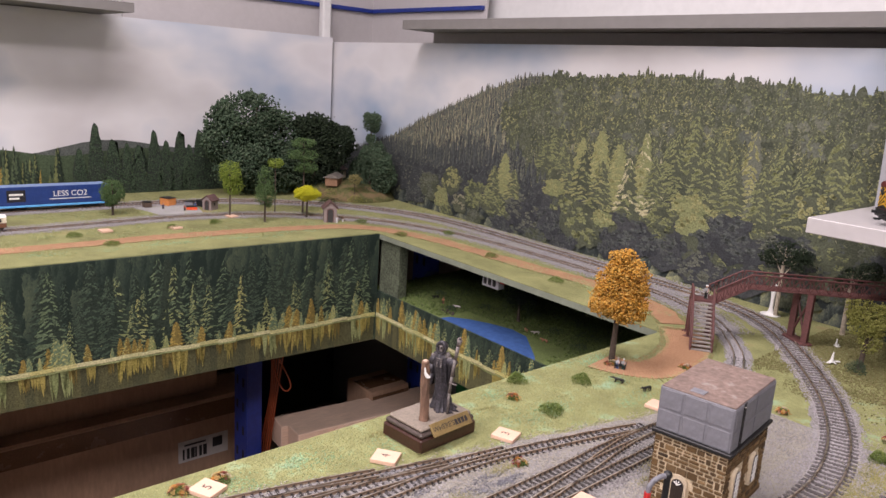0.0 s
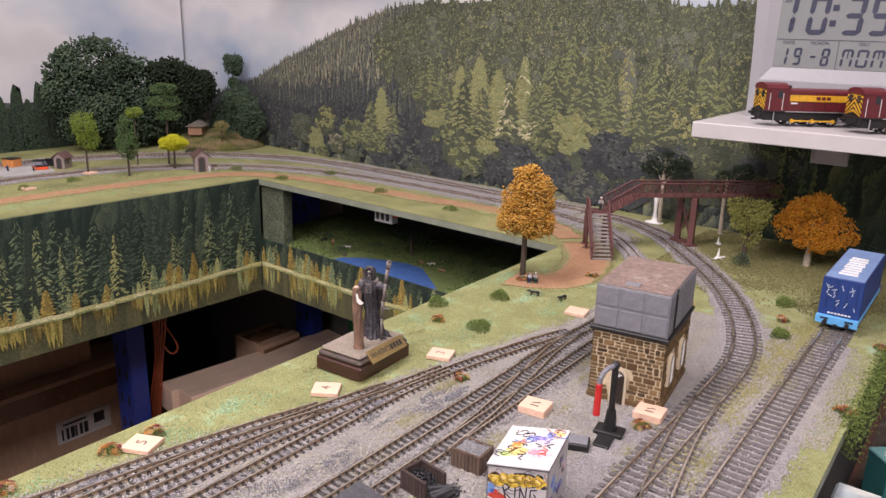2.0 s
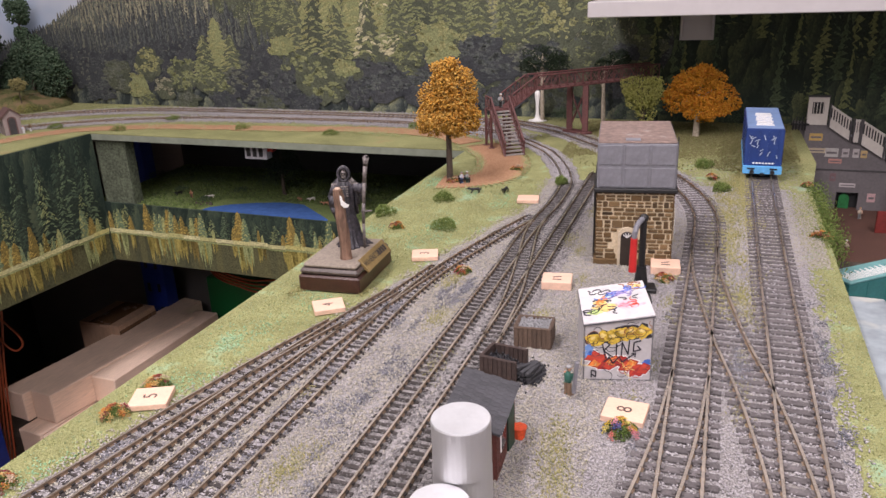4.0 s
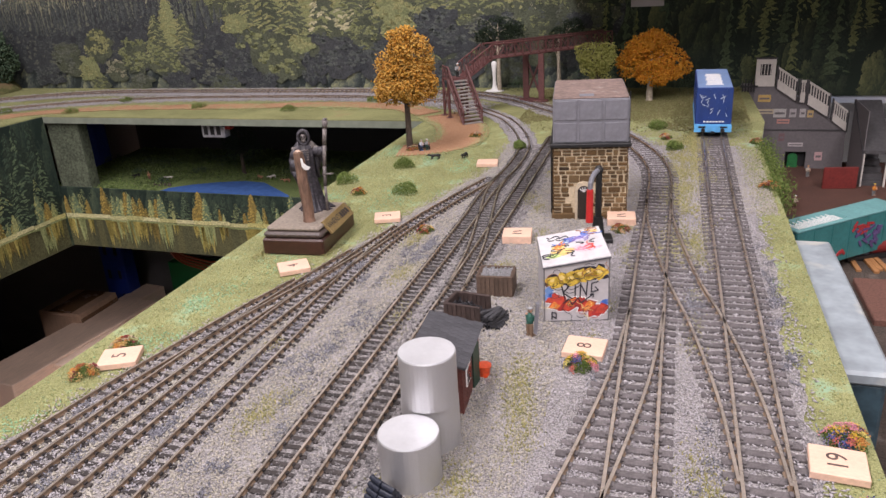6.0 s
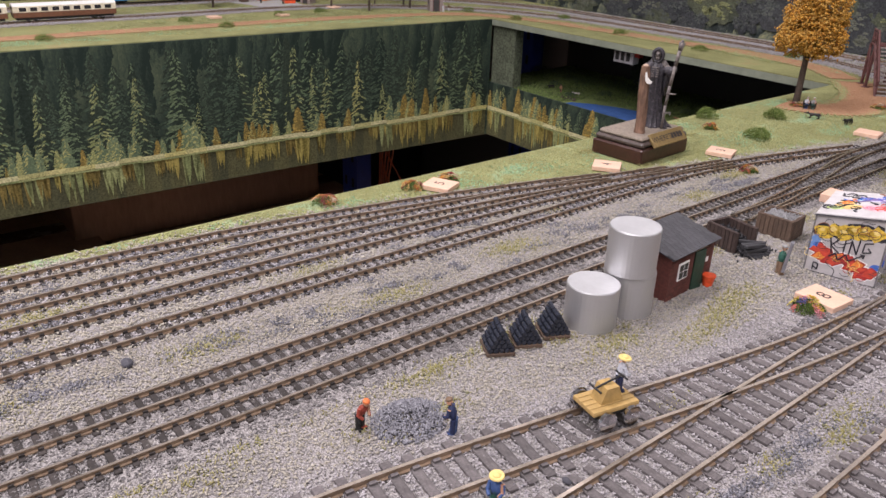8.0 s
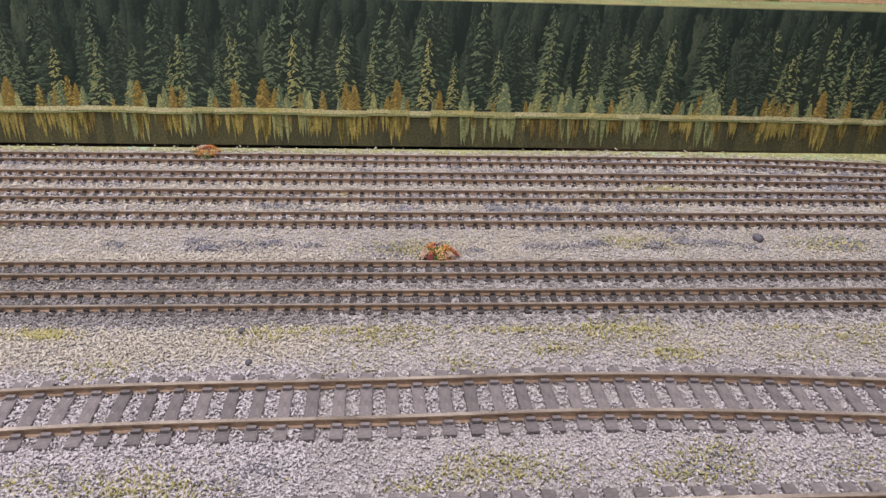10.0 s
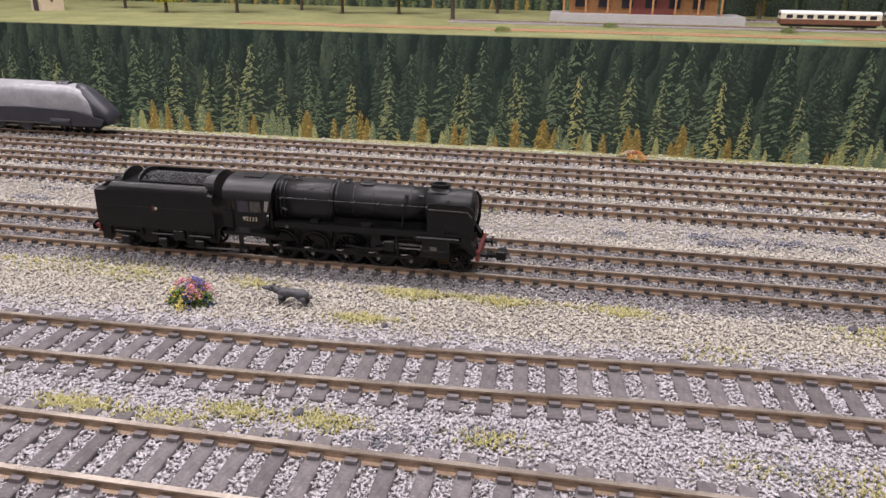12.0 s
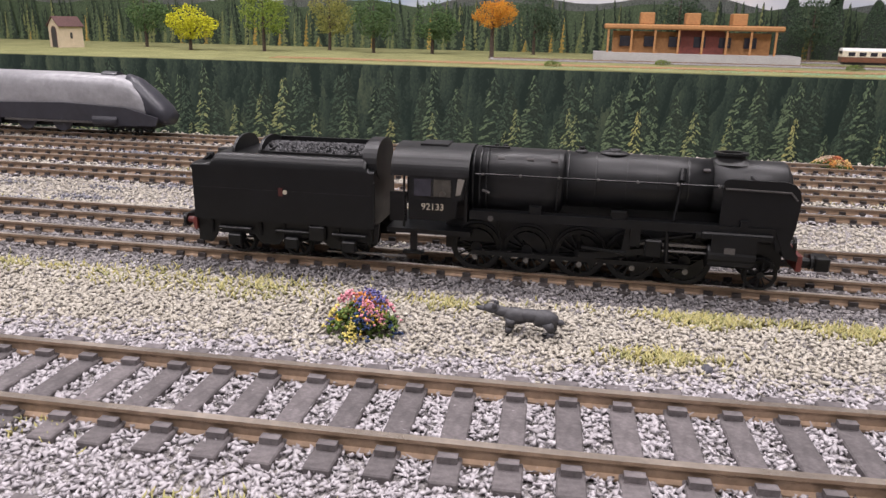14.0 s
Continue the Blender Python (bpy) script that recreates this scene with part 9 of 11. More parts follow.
yard = solid("goods_yard", prism_bm([(-1.12, 0.63), (-1.03, 0.65), (-1.03, 0.73), (-1.11, 0.75)], -0.0004, 0.0010), mat("pale_concrete", (0.42, 0.41, 0.41), 0.9, grain=500, vary=0.15), "pale concrete yard beside the siding", kind="structure")
for i, (x, y, rot, sx, sy, h, c, lab) in enumerate(((-1.125, 0.70, 20, 0.012, 0.010, 0.014, mat("faded_orange_panel", (0.62, 0.24, 0.07), 0.6, grain=300, vary=0.2), "orange works container in the goods yard"), (-1.10, 0.735, 40, 0.009, 0.008, 0.009, TANKGREY, "grey crate standing in the goods yard"), (-1.09, 0.755, 10, 0.010, 0.007, 0.011, BLACK, "dark crate standing in the goods yard"), (-1.062, 0.722, 70, 0.010, 0.006, 0.006, ORANGE, "orange barrow standing in the goods yard"), (-1.115, 0.655, 0, 0.007, 0.007, 0.010, TIMBER, "brown crate standing in the goods yard"))):
    t = thing("crate", pose(x, y, 0.001, 0, 0, rot), lab, "crate", "goods yard crates")
    part("box", box_bm(-sx, sx, -sy, sy, 0, h, bevel=0.0006), c, t)
    part("lid", box_bm(-sx - 0.0005, sx + 0.0005, -sy - 0.0005, sy + 0.0005, h, h + 0.001), BLACK, t)
for x, y, rot in ((-0.912, 0.629, 10), (-0.968, 0.76, 10), (-0.93, 0.52, 5)):
    tile(x, y, rot)
for x, y in ((-0.8317, 0.4984), (-0.915, 0.626), (-0.9255, 0.7076), (-0.912, 0.466), (-0.824, 0.25), (-0.92, 0.1), (-0.93, -0.15), (-0.82, -0.3), (-0.8269, 0.9596), (-0.5066, 0.9943), (-0.6712, 1.0453), (-0.35, 0.975), (-0.25, 1.04), (-0.70, 0.957)):
    bush(x, y, 0.011, 0.008, BLADES, GL, "grass bushes", n=420, blade=True)


# ---- wagons and coaches ----
NAVYBLUE = mat("deep_blue_container", (0.018, 0.05, 0.21), 0.4, grain=200, vary=0.1, stain=60)
SKYBLUE = mat("bright_blue_wagon", (0.12, 0.42, 0.80), 0.45, grain=200, vary=0.1, stain=80)
PALEBLUE = mat("container_roof_blue", (0.20, 0.30, 0.52), 0.5, grain=200, vary=0.1, stain=60)


def container_wagon(m, L, w, z0, z1, label, end_marks=False, side_word=False, roof_word=False):
    """A flat wagon that carries one long ribbed container; x runs along it."""
    t = thing("container_wagon", m, label, "railway wagon", "container wagons")
    part("flat_deck", box_bm(-0.004, L + 0.004, -w * 0.52, w * 0.52, z0 * 0.62, z0, bevel=0.0006), SKYBLUE, t, "bright blue wagon deck")
    part("end_beam", box_bm(-0.0052, -0.004, -w * 0.52, w * 0.52, z0 * 0.35, z0 * 1.0), SKYBLUE, t)
    for s in (-1, 1):
        part("lamp_slot", box_bm(-0.0055, -0.0051, s * w * 0.3 - w * 0.1, s * w * 0.3 + w * 0.1, z0 * 0.75, z0 * 0.9), PANE, t)
        part("buffer", rod_bm((-0.0052, s * w * 0.27, z0 * 0.55), (-0.0085, s * w * 0.27, z0 * 0.55), w * 0.06, 10), BLACK, t)
    part("coupling", box_bm(-0.0095, -0.004, -w * 0.05, w * 0.05, z0 * 0.3, z0 * 0.45), BLACK, t)
    r = z0 * 0.30
    for x in (L * 0.12, L * 0.22, L * 0.78, L * 0.88):
        for s in (-1, 1):
            piece("wheel", wheel_mesh(r, 8, material=BLACK), t, pose(x, s * w * 0.23, r, 0, 0, 0 if s < 0 else 180))
    for x in (L * 0.17, L * 0.83):
        part("bogie", box_bm(x - L * 0.09, x + L * 0.09, -w * 0.3, w * 0.3, r * 0.8, r * 1.8, bevel=0.0005), BLACK, t)
    body = part("container", box_bm(0, L, -w / 2, w / 2, z0, z1, bevel=0.0005), NAVYBLUE, t, "deep blue ribbed container")
    part("container_roof", box_bm(0.0008, L - 0.0008, -w / 2 + 0.0008, w / 2 - 0.0008, z1, z1 + 0.0004), PALEBLUE, t)
    n = int(L / (w * 0.16))
    for k in range(n):
        for s in (-1, 1):
            part("side_rib", box_bm(L * (k + 0.2) / n, L * (k + 0.75) / n, s * (w / 2) - 0.0004, s * (w / 2) + 0.0004, z0 + 0.0015, z1 - 0.0015), NAVYBLUE, body)
    for k in range(4):
        part("door_bar", box_bm(-0.0006, 0, -w * 0.36 + w * 0.24 * k - 0.0004, -w * 0.36 + w * 0.24 * k + 0.0004, z0 + 0.001, z1 - 0.001), NAVYBLUE, body)
    if end_marks:
        rng = random.Random(2)
        for k in range(16):
            y, z = rng.uniform(-w * 0.38, w * 0.38), rng.uniform(z0 + (z1 - z0) * 0.25, z1 - (z1 - z0) * 0.2)
            part("chalk_mark", box_bm(-0.0009, -0.0006, -0.0004, 0.0004, -rng.uniform(0.001, 0.0032), rng.uniform(0.001, 0.003)), mat("chalk_scrawl", (0.40, 0.47, 0.60), 0.6), body, m=pose(0, y, z, rng.uniform(-70, 70), 0, 0))
        for k in range(7):
            part("end_word_bar", box_bm(-0.0009, -0.0006, -w * 0.3 + w * 0.085 * k, -w * 0.3 + w * 0.085 * k + w * 0.06, z0 + 0.0020, z0 + 0.0034), WHITE, body)
    if side_word:
        lettering("side_word", "LESS CO2", (z1 - z0) * 0.30, WHITE, body, pose(L * 0.64, -w / 2 - 0.0006, (z0 + z1) * 0.54, 90, 0, 0), "white slogan lettering")
        part("underline", box_bm(L * 0.45, L * 0.83, -w / 2 - 0.0007, -w / 2 - 0.0004, z0 + (z1 - z0) * 0.27, z0 + (z1 - z0) * 0.31), WHITE, body)
        pn = part("dark_panel", box_bm(L * 0.08, L * 0.24, -w / 2 - 0.0007, -w / 2 - 0.0004, z0 + (z1 - z0) * 0.2, z1 - (z1 - z0) * 0.16), PANE, body)
        for k in range(2):
            part("word_bar", box_bm(L * 0.10, L * 0.22 - 0.006 * k, -w / 2 - 0.0010, -w / 2 - 0.0007, z0 + (z1 - z0) * (0.55 - 0.2 * k), z0 + (z1 - z0) * (0.65 - 0.2 * k)), WHITE, pn)
    if roof_word:
        for k in range(8):
            part("roof_word_bar", box_bm(L * (0.12 + 0.075 * k), L * (0.17 + 0.075 * k), -w * (0.24 - 0.03 * (k % 2)), w * (0.24 - 0.02 * (k % 3)), z1 + 0.0004, z1 + 0.0007), WHITE, body)
    return t


container_wagon(pose(0.1940, 0.836, 0.0036, 0, 0, 90), 0.119, 0.0335, 0.0105, 0.0465, "deep blue container on a bright blue flat wagon on the siding", end_marks=True, roof_word=True)
container_wagon(pose(-1.150, 0.405, 0.0036, 0, 0, 90), 0.185, 0.030, 0.0100, 0.043, "long deep blue container on a bright blue flat wagon", side_word=True)


def coach(m, label):
    t = thing("passenger_coach", m, label, "railway coach", "passenger coaches")
    L, w = 0.140, 0.018
    IVORY, UMBER = mat("ivory_paint", (0.72, 0.66, 0.52), 0.4), mat("umber_paint", (0.16, 0.07, 0.04), 0.4)
    part("lower_side", box_bm(0, L, -w / 2, w / 2, 0.006, 0.0135, bevel=0.0006), UMBER, t)
    body = part("upper_side", box_bm(0, L, -w / 2, w / 2, 0.0135, 0.0215), IVORY, t)
    part("roof", along_bm([(0, w * 0.5, 0.0215, 0.0042, 2), (L, w * 0.5, 0.0215, 0.0042, 2)]), WHITE, t, "white coach roof")
    for k in range(9):
        for s in (-1, 1):
            part("window", box_bm(0.008 + 0.0145 * k, 0.017 + 0.0145 * k, s * w / 2 - 0.0003, s * w / 2 + 0.0003, 0.0148, 0.0200), PANE, body)
    for x in (0.02, 0.03, 0.11, 0.12):
        for s in (-1, 1):
            piece("wheel", wheel_mesh(0.003, 8, material=BLACK), t, pose(x, s * 0.005, 0.003, 0, 0, 0))
    part("underframe", box_bm(0.004, L - 0.004, -w * 0.4, w * 0.4, 0.003, 0.006), BLACK, t)


coach(pose(-0.9865, 0.100, 0.0031, 0, 0, 90), "ivory and brown passenger coach with white roof")
coach(pose(-0.9865, 0.247, 0.0031, 0, 0, 90), "ivory and brown passenger coach with white roof")

# the far stretch of the side board
tree(-1.02, -0.404, 0.090, [(0, 0, 0.066, 0.030, 0.030, 0.020), (0, 0.015, 0.068, 0.02, 0.024, 0.018)], L_FLAME, "orange autumn model tree on the side board", r=0.003, n=1800)
for x, y, h, c, lab in ((-1.10, -0.62, 0.10, L_GREEN, "green leafy model tree on the side board"), (-1.05, -0.80, 0.11, L_FRESH, "light green model tree on the side board"), (-1.02, -0.92, 0.075, L_YELLOW, "bright yellow model tree on the side board"), (-1.12, -0.52, 0.09, L_GREEN, "green leafy model tree on the side board"), (-1.20, -0.35, 0.10, L_DARK, "dark green model tree on the side board"), (-1.16, -0.72, 0.11, L_OLIVE, "olive model tree on the side board"), (-1.1, -1.05, 0.10, L_GREEN, "green leafy model tree on the side board"), (-1.22, 0.12, 0.11, L_DARK, "dark green model tree on the side board"), (-1.22, -0.1, 0.12, L_DARK, "dark green model tree on the side board")):
    tree(x, y, h, [(0, 0, h * 0.62, 0.034, 0.034, h * 0.36), (0, 0.02, h * 0.5, 0.025, 0.026, h * 0.26)], c, lab, n=1300, size=0.0024)


def timber_station():
    t = thing("timber_station", pose(-1.10, -0.225, 0.0, 0, 0, 90), "orange-brown timber station building with deep eaves", "station building")
    LOG, RED = mat("orange_timber", (0.42, 0.21, 0.08), 0.7, grain=300, vary=0.2), mat("dark_red_timber", (0.16, 0.04, 0.03), 0.7)
    part("platform", box_bm(-0.02, 0.29, -0.05, 0.03, 0, 0.012), mat("pale_concrete", (0.42, 0.41, 0.41), 0.9), t)
    part("wall", box_bm(0.01, 0.25, -0.018, 0.022, 0.012, 0.045), LOG, t)
    part("booking_hall", box_bm(0.11, 0.18, -0.024, 0.022, 0.012, 0.048), RED, t)
    roof = part("roof", box_bm(-0.005, 0.265, -0.04, 0.03, 0.048, 0.056, bevel=0.002), LOG, t)
    for x in (0.05, 0.12, 0.19):
        part("dormer", box_bm(x, x + 0.022, -0.02, 0.01, 0.056, 0.074, bevel=0.001), LOG, roof)
    for k in range(8):
        part("post", box_bm(0.0 + 0.036 * k, 0.003 + 0.036 * k, -0.038, -0.035, 0.012, 0.049), LOG, t)
    for k in range(6):
        part("window", box_bm(0.02 + 0.038 * k, 0.038 + 0.038 * k, -0.0245, -0.0175, 0.022, 0.038), PANE, t)


timber_station()
small_hut(-1.0, -1.14, 60, DRESSED, REDROOF, "pale cottage with red roof on the side board", 0.04, 0.04, 0.05)


# ---- footbridge ----
def footbridge():
    t = thing("footbridge", pose(0, 0, 0), "red-brown lattice footbridge with stairs over the tracks", "footbridge")
    RUST = mat("red_brown_girder", (0.125, 0.048, 0.045), 0.65, grain=400, vary=0.25, stain=100)
    TREAD = mat("grey_stair_tread", (0.30, 0.27, 0.25), 0.8)

    def girder(a, b, h, n, parent, name):
        """A lattice side between two points at its foot."""
        a, b = Vector(a), Vector(b)
        up = Vector((0, 0, h))
        d = (b - a) / n
        side = part(name, rod_bm(a, b, 0.0011, 6), RUST, parent)
        part("top_chord", rod_bm(a + up, b + up, 0.0011, 6), RUST, side)
        for k in range(n + 1):
            part("upright", rod_bm(a + d * k, a + d * k + up, 0.0007, 5), RUST, side)
            if k < n:
                part("diagonal", rod_bm(a + d * k, a + d * (k + 1) + up, 0.0005, 5), RUST, side)
                part("diagonal", rod_bm(a + d * k + up, a + d * (k + 1), 0.0005, 5), RUST, side)

    foot, top = Vector((-0.0665, 0.8935, 0.0)), Vector((-0.0955, 0.9350, 0.046))
    run = (top - foot)
    across = Vector((run.y, -run.x, 0)).normalized()
    w = 0.0115
    n = 13
    ang = math.degrees(math.atan2(run.y, run.x))
    for k in range(n):
        c = foot + run * ((k + 0.5) / n)
        st = part("stair_tread", box_bm(-0.0026, 0.0026, -w, w, -0.0006, 0.0006), TREAD, t, m=pose(*c, 0, 0, ang))
    for s in (-1, 1):
        o = across * w * s
        part("stair_stringer", rod_bm(foot + o, top + o, 0.0016, 6), RUST, t)
        girder(foot + o + Vector((0, 0, 0.001)), top + o + Vector((0, 0, 0.001)), 0.0150, 6, t, "stair_side")
    # landing with its legs
    fw = Vector((run.x, run.y, 0)).normalized()
    l0 = top
    l1 = top + fw * 0.020
    mid = (l0 + l1) / 2
    part("landing", box_bm(-0.010, 0.010, -w, w, -0.0012, 0.0012), RUST, t, m=pose(*mid, 0, 0, ang))
    for q, s in ((l0, -1), (l0, 1), (l1, -1), (l1, 1)):
        p = q + across * w * s
        leg = part("leg", rod_bm((p.x, p.y, 0), p, 0.0017, 6), RUST, t)
        part("foot_pad", box_bm(p.x - 0.004, p.x + 0.004, p.y - 0.004, p.y + 0.004, 0, 0.0016), RUST, leg)
    for s in (-1, 1):
        a, b = l0 + across * w * s, l1 + across * w * s
        part("leg_brace", rod_bm((a.x, a.y, 0.003), b - Vector((0, 0, 0.003)), 0.0009, 5), RUST, t)
        part("leg_brace", rod_bm((b.x, b.y, 0.003), a - Vector((0, 0, 0.003)), 0.0009, 5), RUST, t)
    girder(l0 - across * w, l1 - across * w, 0.015, 2, t, "landing_side")
    # the span: a rising bay and a level one
    d0 = mid + across * w
    d1 = Vector((-0.0700, 0.9850, 0.064))
    d2 = Vector((0.066, 1.110, 0.064))
    for a, b, n in ((d0, d1, 5), (d1, d2, 16)):
        side = Vector((b.y - a.y, a.x - b.x, 0)).normalized() * 0.0100
        dk = b - a
        part("deck", box_bm(0, dk.length, -0.0095, 0.0095, -0.0010, 0.0006), RUST, t, m=Matrix.Translation(a) @ dk.to_track_quat("X", "Z").to_matrix().to_4x4())
        for s in (-1, 1):
            girder(a + side * s, b + side * s, 0.0165, n, t, "span_girder")
    for px, py in ((-0.0095, 1.0275), (-0.0325, 1.0430)):
        pr_ = part("pier_post", box_bm(px - 0.0035, px + 0.0035, py - 0.003, py + 0.003, 0.004, 0.063), RUST, t)
    part("pier_brace", rod_bm((-0.0095, 1.0275, 0.006), (-0.0325, 1.0430, 0.058), 0.0014, 6), RUST, t)
    part("pier_brace", rod_bm((-0.0325, 1.0430, 0.006), (-0.0095, 1.0275, 0.058), 0.0014, 6), RUST, t)
    part("pier_footing", box_bm(-0.019, 0.019, -0.008, 0.008, 0, 0.004, bevel=0.0008), RUST, t, m=pose(-0.021, 1.035, 0, 0, 0, -34))


footbridge()
figure(-0.0975, 0.9455, 0.0475, 10, GREYC, BLACKC, WHITEC, 3, 0.0165, "small painted figure in grey at the top of the stairs")


def bird(x, y, rot, s=1.0):
    bm = bmesh.new()
    ball(bm, (0, 0, 0.0020), 0.0018, 2, 2.6, 1.0, 0.8)
    for k in (-1, 1):
        prism(bm, [(-0.002, 0.001 * k), (0.003, 0.001 * k), (0.006, 0.010 * k), (0.002, 0.0125 * k)], 0.0022, 0.0030)
    rod(bm, (0.0, 0, 0.002), (0.001, 0, 0.0165), 0.0026, 8, 0.0007)
    rod(bm, (0.004, 0, 0.0025), (0.0085, 0, 0.0012), 0.0012, 6, 0.0004)
    bmesh.ops.recalc_face_normals(bm, faces=bm.faces)
    solid("white_bird", bm, WHITE, "white spread-winged toy bird on the shaded grass", "toy bird", m=pose(x, y, 0.0004, 0, 0, rot) @ Matrix.Scale(s, 4))




def white_pedestal(x, y):
    """A slim white stem that swells to its top, on a round foot."""
    bm = bmesh.new()
    rows = [(0.0135, 0.0), (0.0130, 0.0012), (0.0070, 0.0022), (0.0040, 0.0045), (0.0026, 0.0100), (0.0024, 0.0180), (0.0029, 0.0280), (0.0038, 0.0360), (0.0040, 0.0400), (0.0024, 0.0425)]
    rings = [[bm.verts.new((math.cos(6.2832 * k / 24) * r, math.sin(6.2832 * k / 24) * r * 0.8, z)) for k in range(24)] for r, z in rows]
    for a, b in zip(rings, rings[1:]):
        for k in range(24):
            bm.faces.new((a[k], a[(k + 1) % 24], b[(k + 1) % 24], b[k]))
    bm.faces.new(list(reversed(rings[0])))
    bm.faces.new(rings[-1])
    solid("white_pedestal", bm, WHITE, "slim white swelling stem on a round foot under the bridge", "ornament", smooth=True, m=pose(x, y, 0.0002))


white_pedestal(-0.0925, 1.116)
bird(0.036, 0.995, -20, 0.8)
bird(0.015, 1.06, 15, 0.6)
bench = thing("park_bench", pose(-0.0855, 0.7665, 0.0009, 0, 0, 30), "tiny dark park bench under the orange tree", "bench")
part("seat", box_bm(-0.006, 0.006, -0.002, 0.002, 0.003, 0.0037), BLACK, bench)
part("backrest", box_bm(-0.006, 0.006, 0.0018, 0.0023, 0.0037, 0.0075), BLACK, bench)
for s in (-1, 1):
    part("leg", box_bm(s * 0.005 - 0.0004, s * 0.005 + 0.0004, -0.0018, 0.0020, 0, 0.003), BLACK, bench)
figure(-0.088, 0.7655, 0.0009, 30, WHITEC, BLUEC, GREYC, 0, 0.0115, "small painted figure in white at the bench")
figure(-0.083, 0.7685, 0.0009, 30, GREYC, GREENC, WHITEC, 0, 0.0115, "small painted figure in grey at the bench")
bush(-0.098, 0.772, 0.010, 0.004, RUSSET, "brown leaf litter ring round the tree foot", "russet flower clumps", n=400)

# ---- white wall shelf with the clock and two shunting engines ----
SHELFWHITE = mat("white_shelf_laminate", (0.50, 0.475, 0.48), 0.4, grain=80, vary=0.03, stain=9, stain_vary=0.05, relief=0.03)
CLOCKWHITE = mat("white_clock_plastic", (0.30, 0.30, 0.32), 0.35, grain=200, vary=0.03, stain=20, stain_vary=0.04, relief=0.04)
LCD = mat("grey_lcd_glass", (0.22, 0.235, 0.235), 0.22, grain=30, vary=0.03, stain=8, stain_vary=0.06, relief=0)
LCDINK = mat("dark_lcd_ink", (0.045, 0.05, 0.085), 0.3, grain=90, vary=0.08, relief=0)
MAROON = mat("maroon_engine_paint", (0.125, 0.016, 0.022), 0.38, grain=300, vary=0.12, stain=60, stain_vary=0.2, relief=0.08, depth=0.0001)
ENGYELLOW = mat("yellow_engine_paint", (0.74, 0.40, 0.03), 0.42, grain=300, vary=0.1, stain=70, stain_vary=0.2, relief=0.08, depth=0.0001)
BUFFRED = mat("red_buffer_beam", (0.45, 0.03, 0.02), 0.45)
STEEL = mat("pale_pipe_metal", (0.55, 0.55, 0.55), 0.35, 0.7)

shelf = solid("wall_shelf", box_bm(0.005, 0.95, 0.94, 1.139, 0.1487, 0.1654, bevel=0.0008), SHELFWHITE, "white laminate wall shelf that carries a clock and engines", "shelf")
for bx in (0.094, 0.70):
    br = part("shelf_bracket", box_bm(bx, bx + 0.042, 1.100, 1.136, 0.1457, 0.1487, bevel=0.0006), SHELFWHITE, shelf, "white bent steel shelf bracket")
    part("back_plate", box_bm(bx, bx + 0.042, 1.128, 1.136, 0.108, 0.1457), SHELFWHITE, br)
    bm = bmesh.new()
    prism(bm, [(1.102, 0.1457), (1.128, 0.1457), (1.128, 0.112)], 0, 0.0016, Matrix(((0, 0, 1, bx + 0.002), (1, 0, 0, 0), (0, 1, 0, 0), (0, 0, 0, 1))))
    prism(bm, [(1.102, 0.1457), (1.128, 0.1457), (1.128, 0.112)], 0, 0.0016, Matrix(((0, 0, 1, bx + 0.0385), (1, 0, 0, 0), (0, 1, 0, 0), (0, 0, 0, 1))))
    bmesh.ops.recalc_face_normals(bm, faces=bm.faces)
    part("side_cheek", bm, SHELFWHITE, br)

SEG = {"1": "bc", "0": "abcdef", "3": "abcdg", "5": "acdfg", "9": "abcdfg", "8": "abcdefg", "-": "g", "M": "abcef", "O": "abcdef", "N": "abcef"}


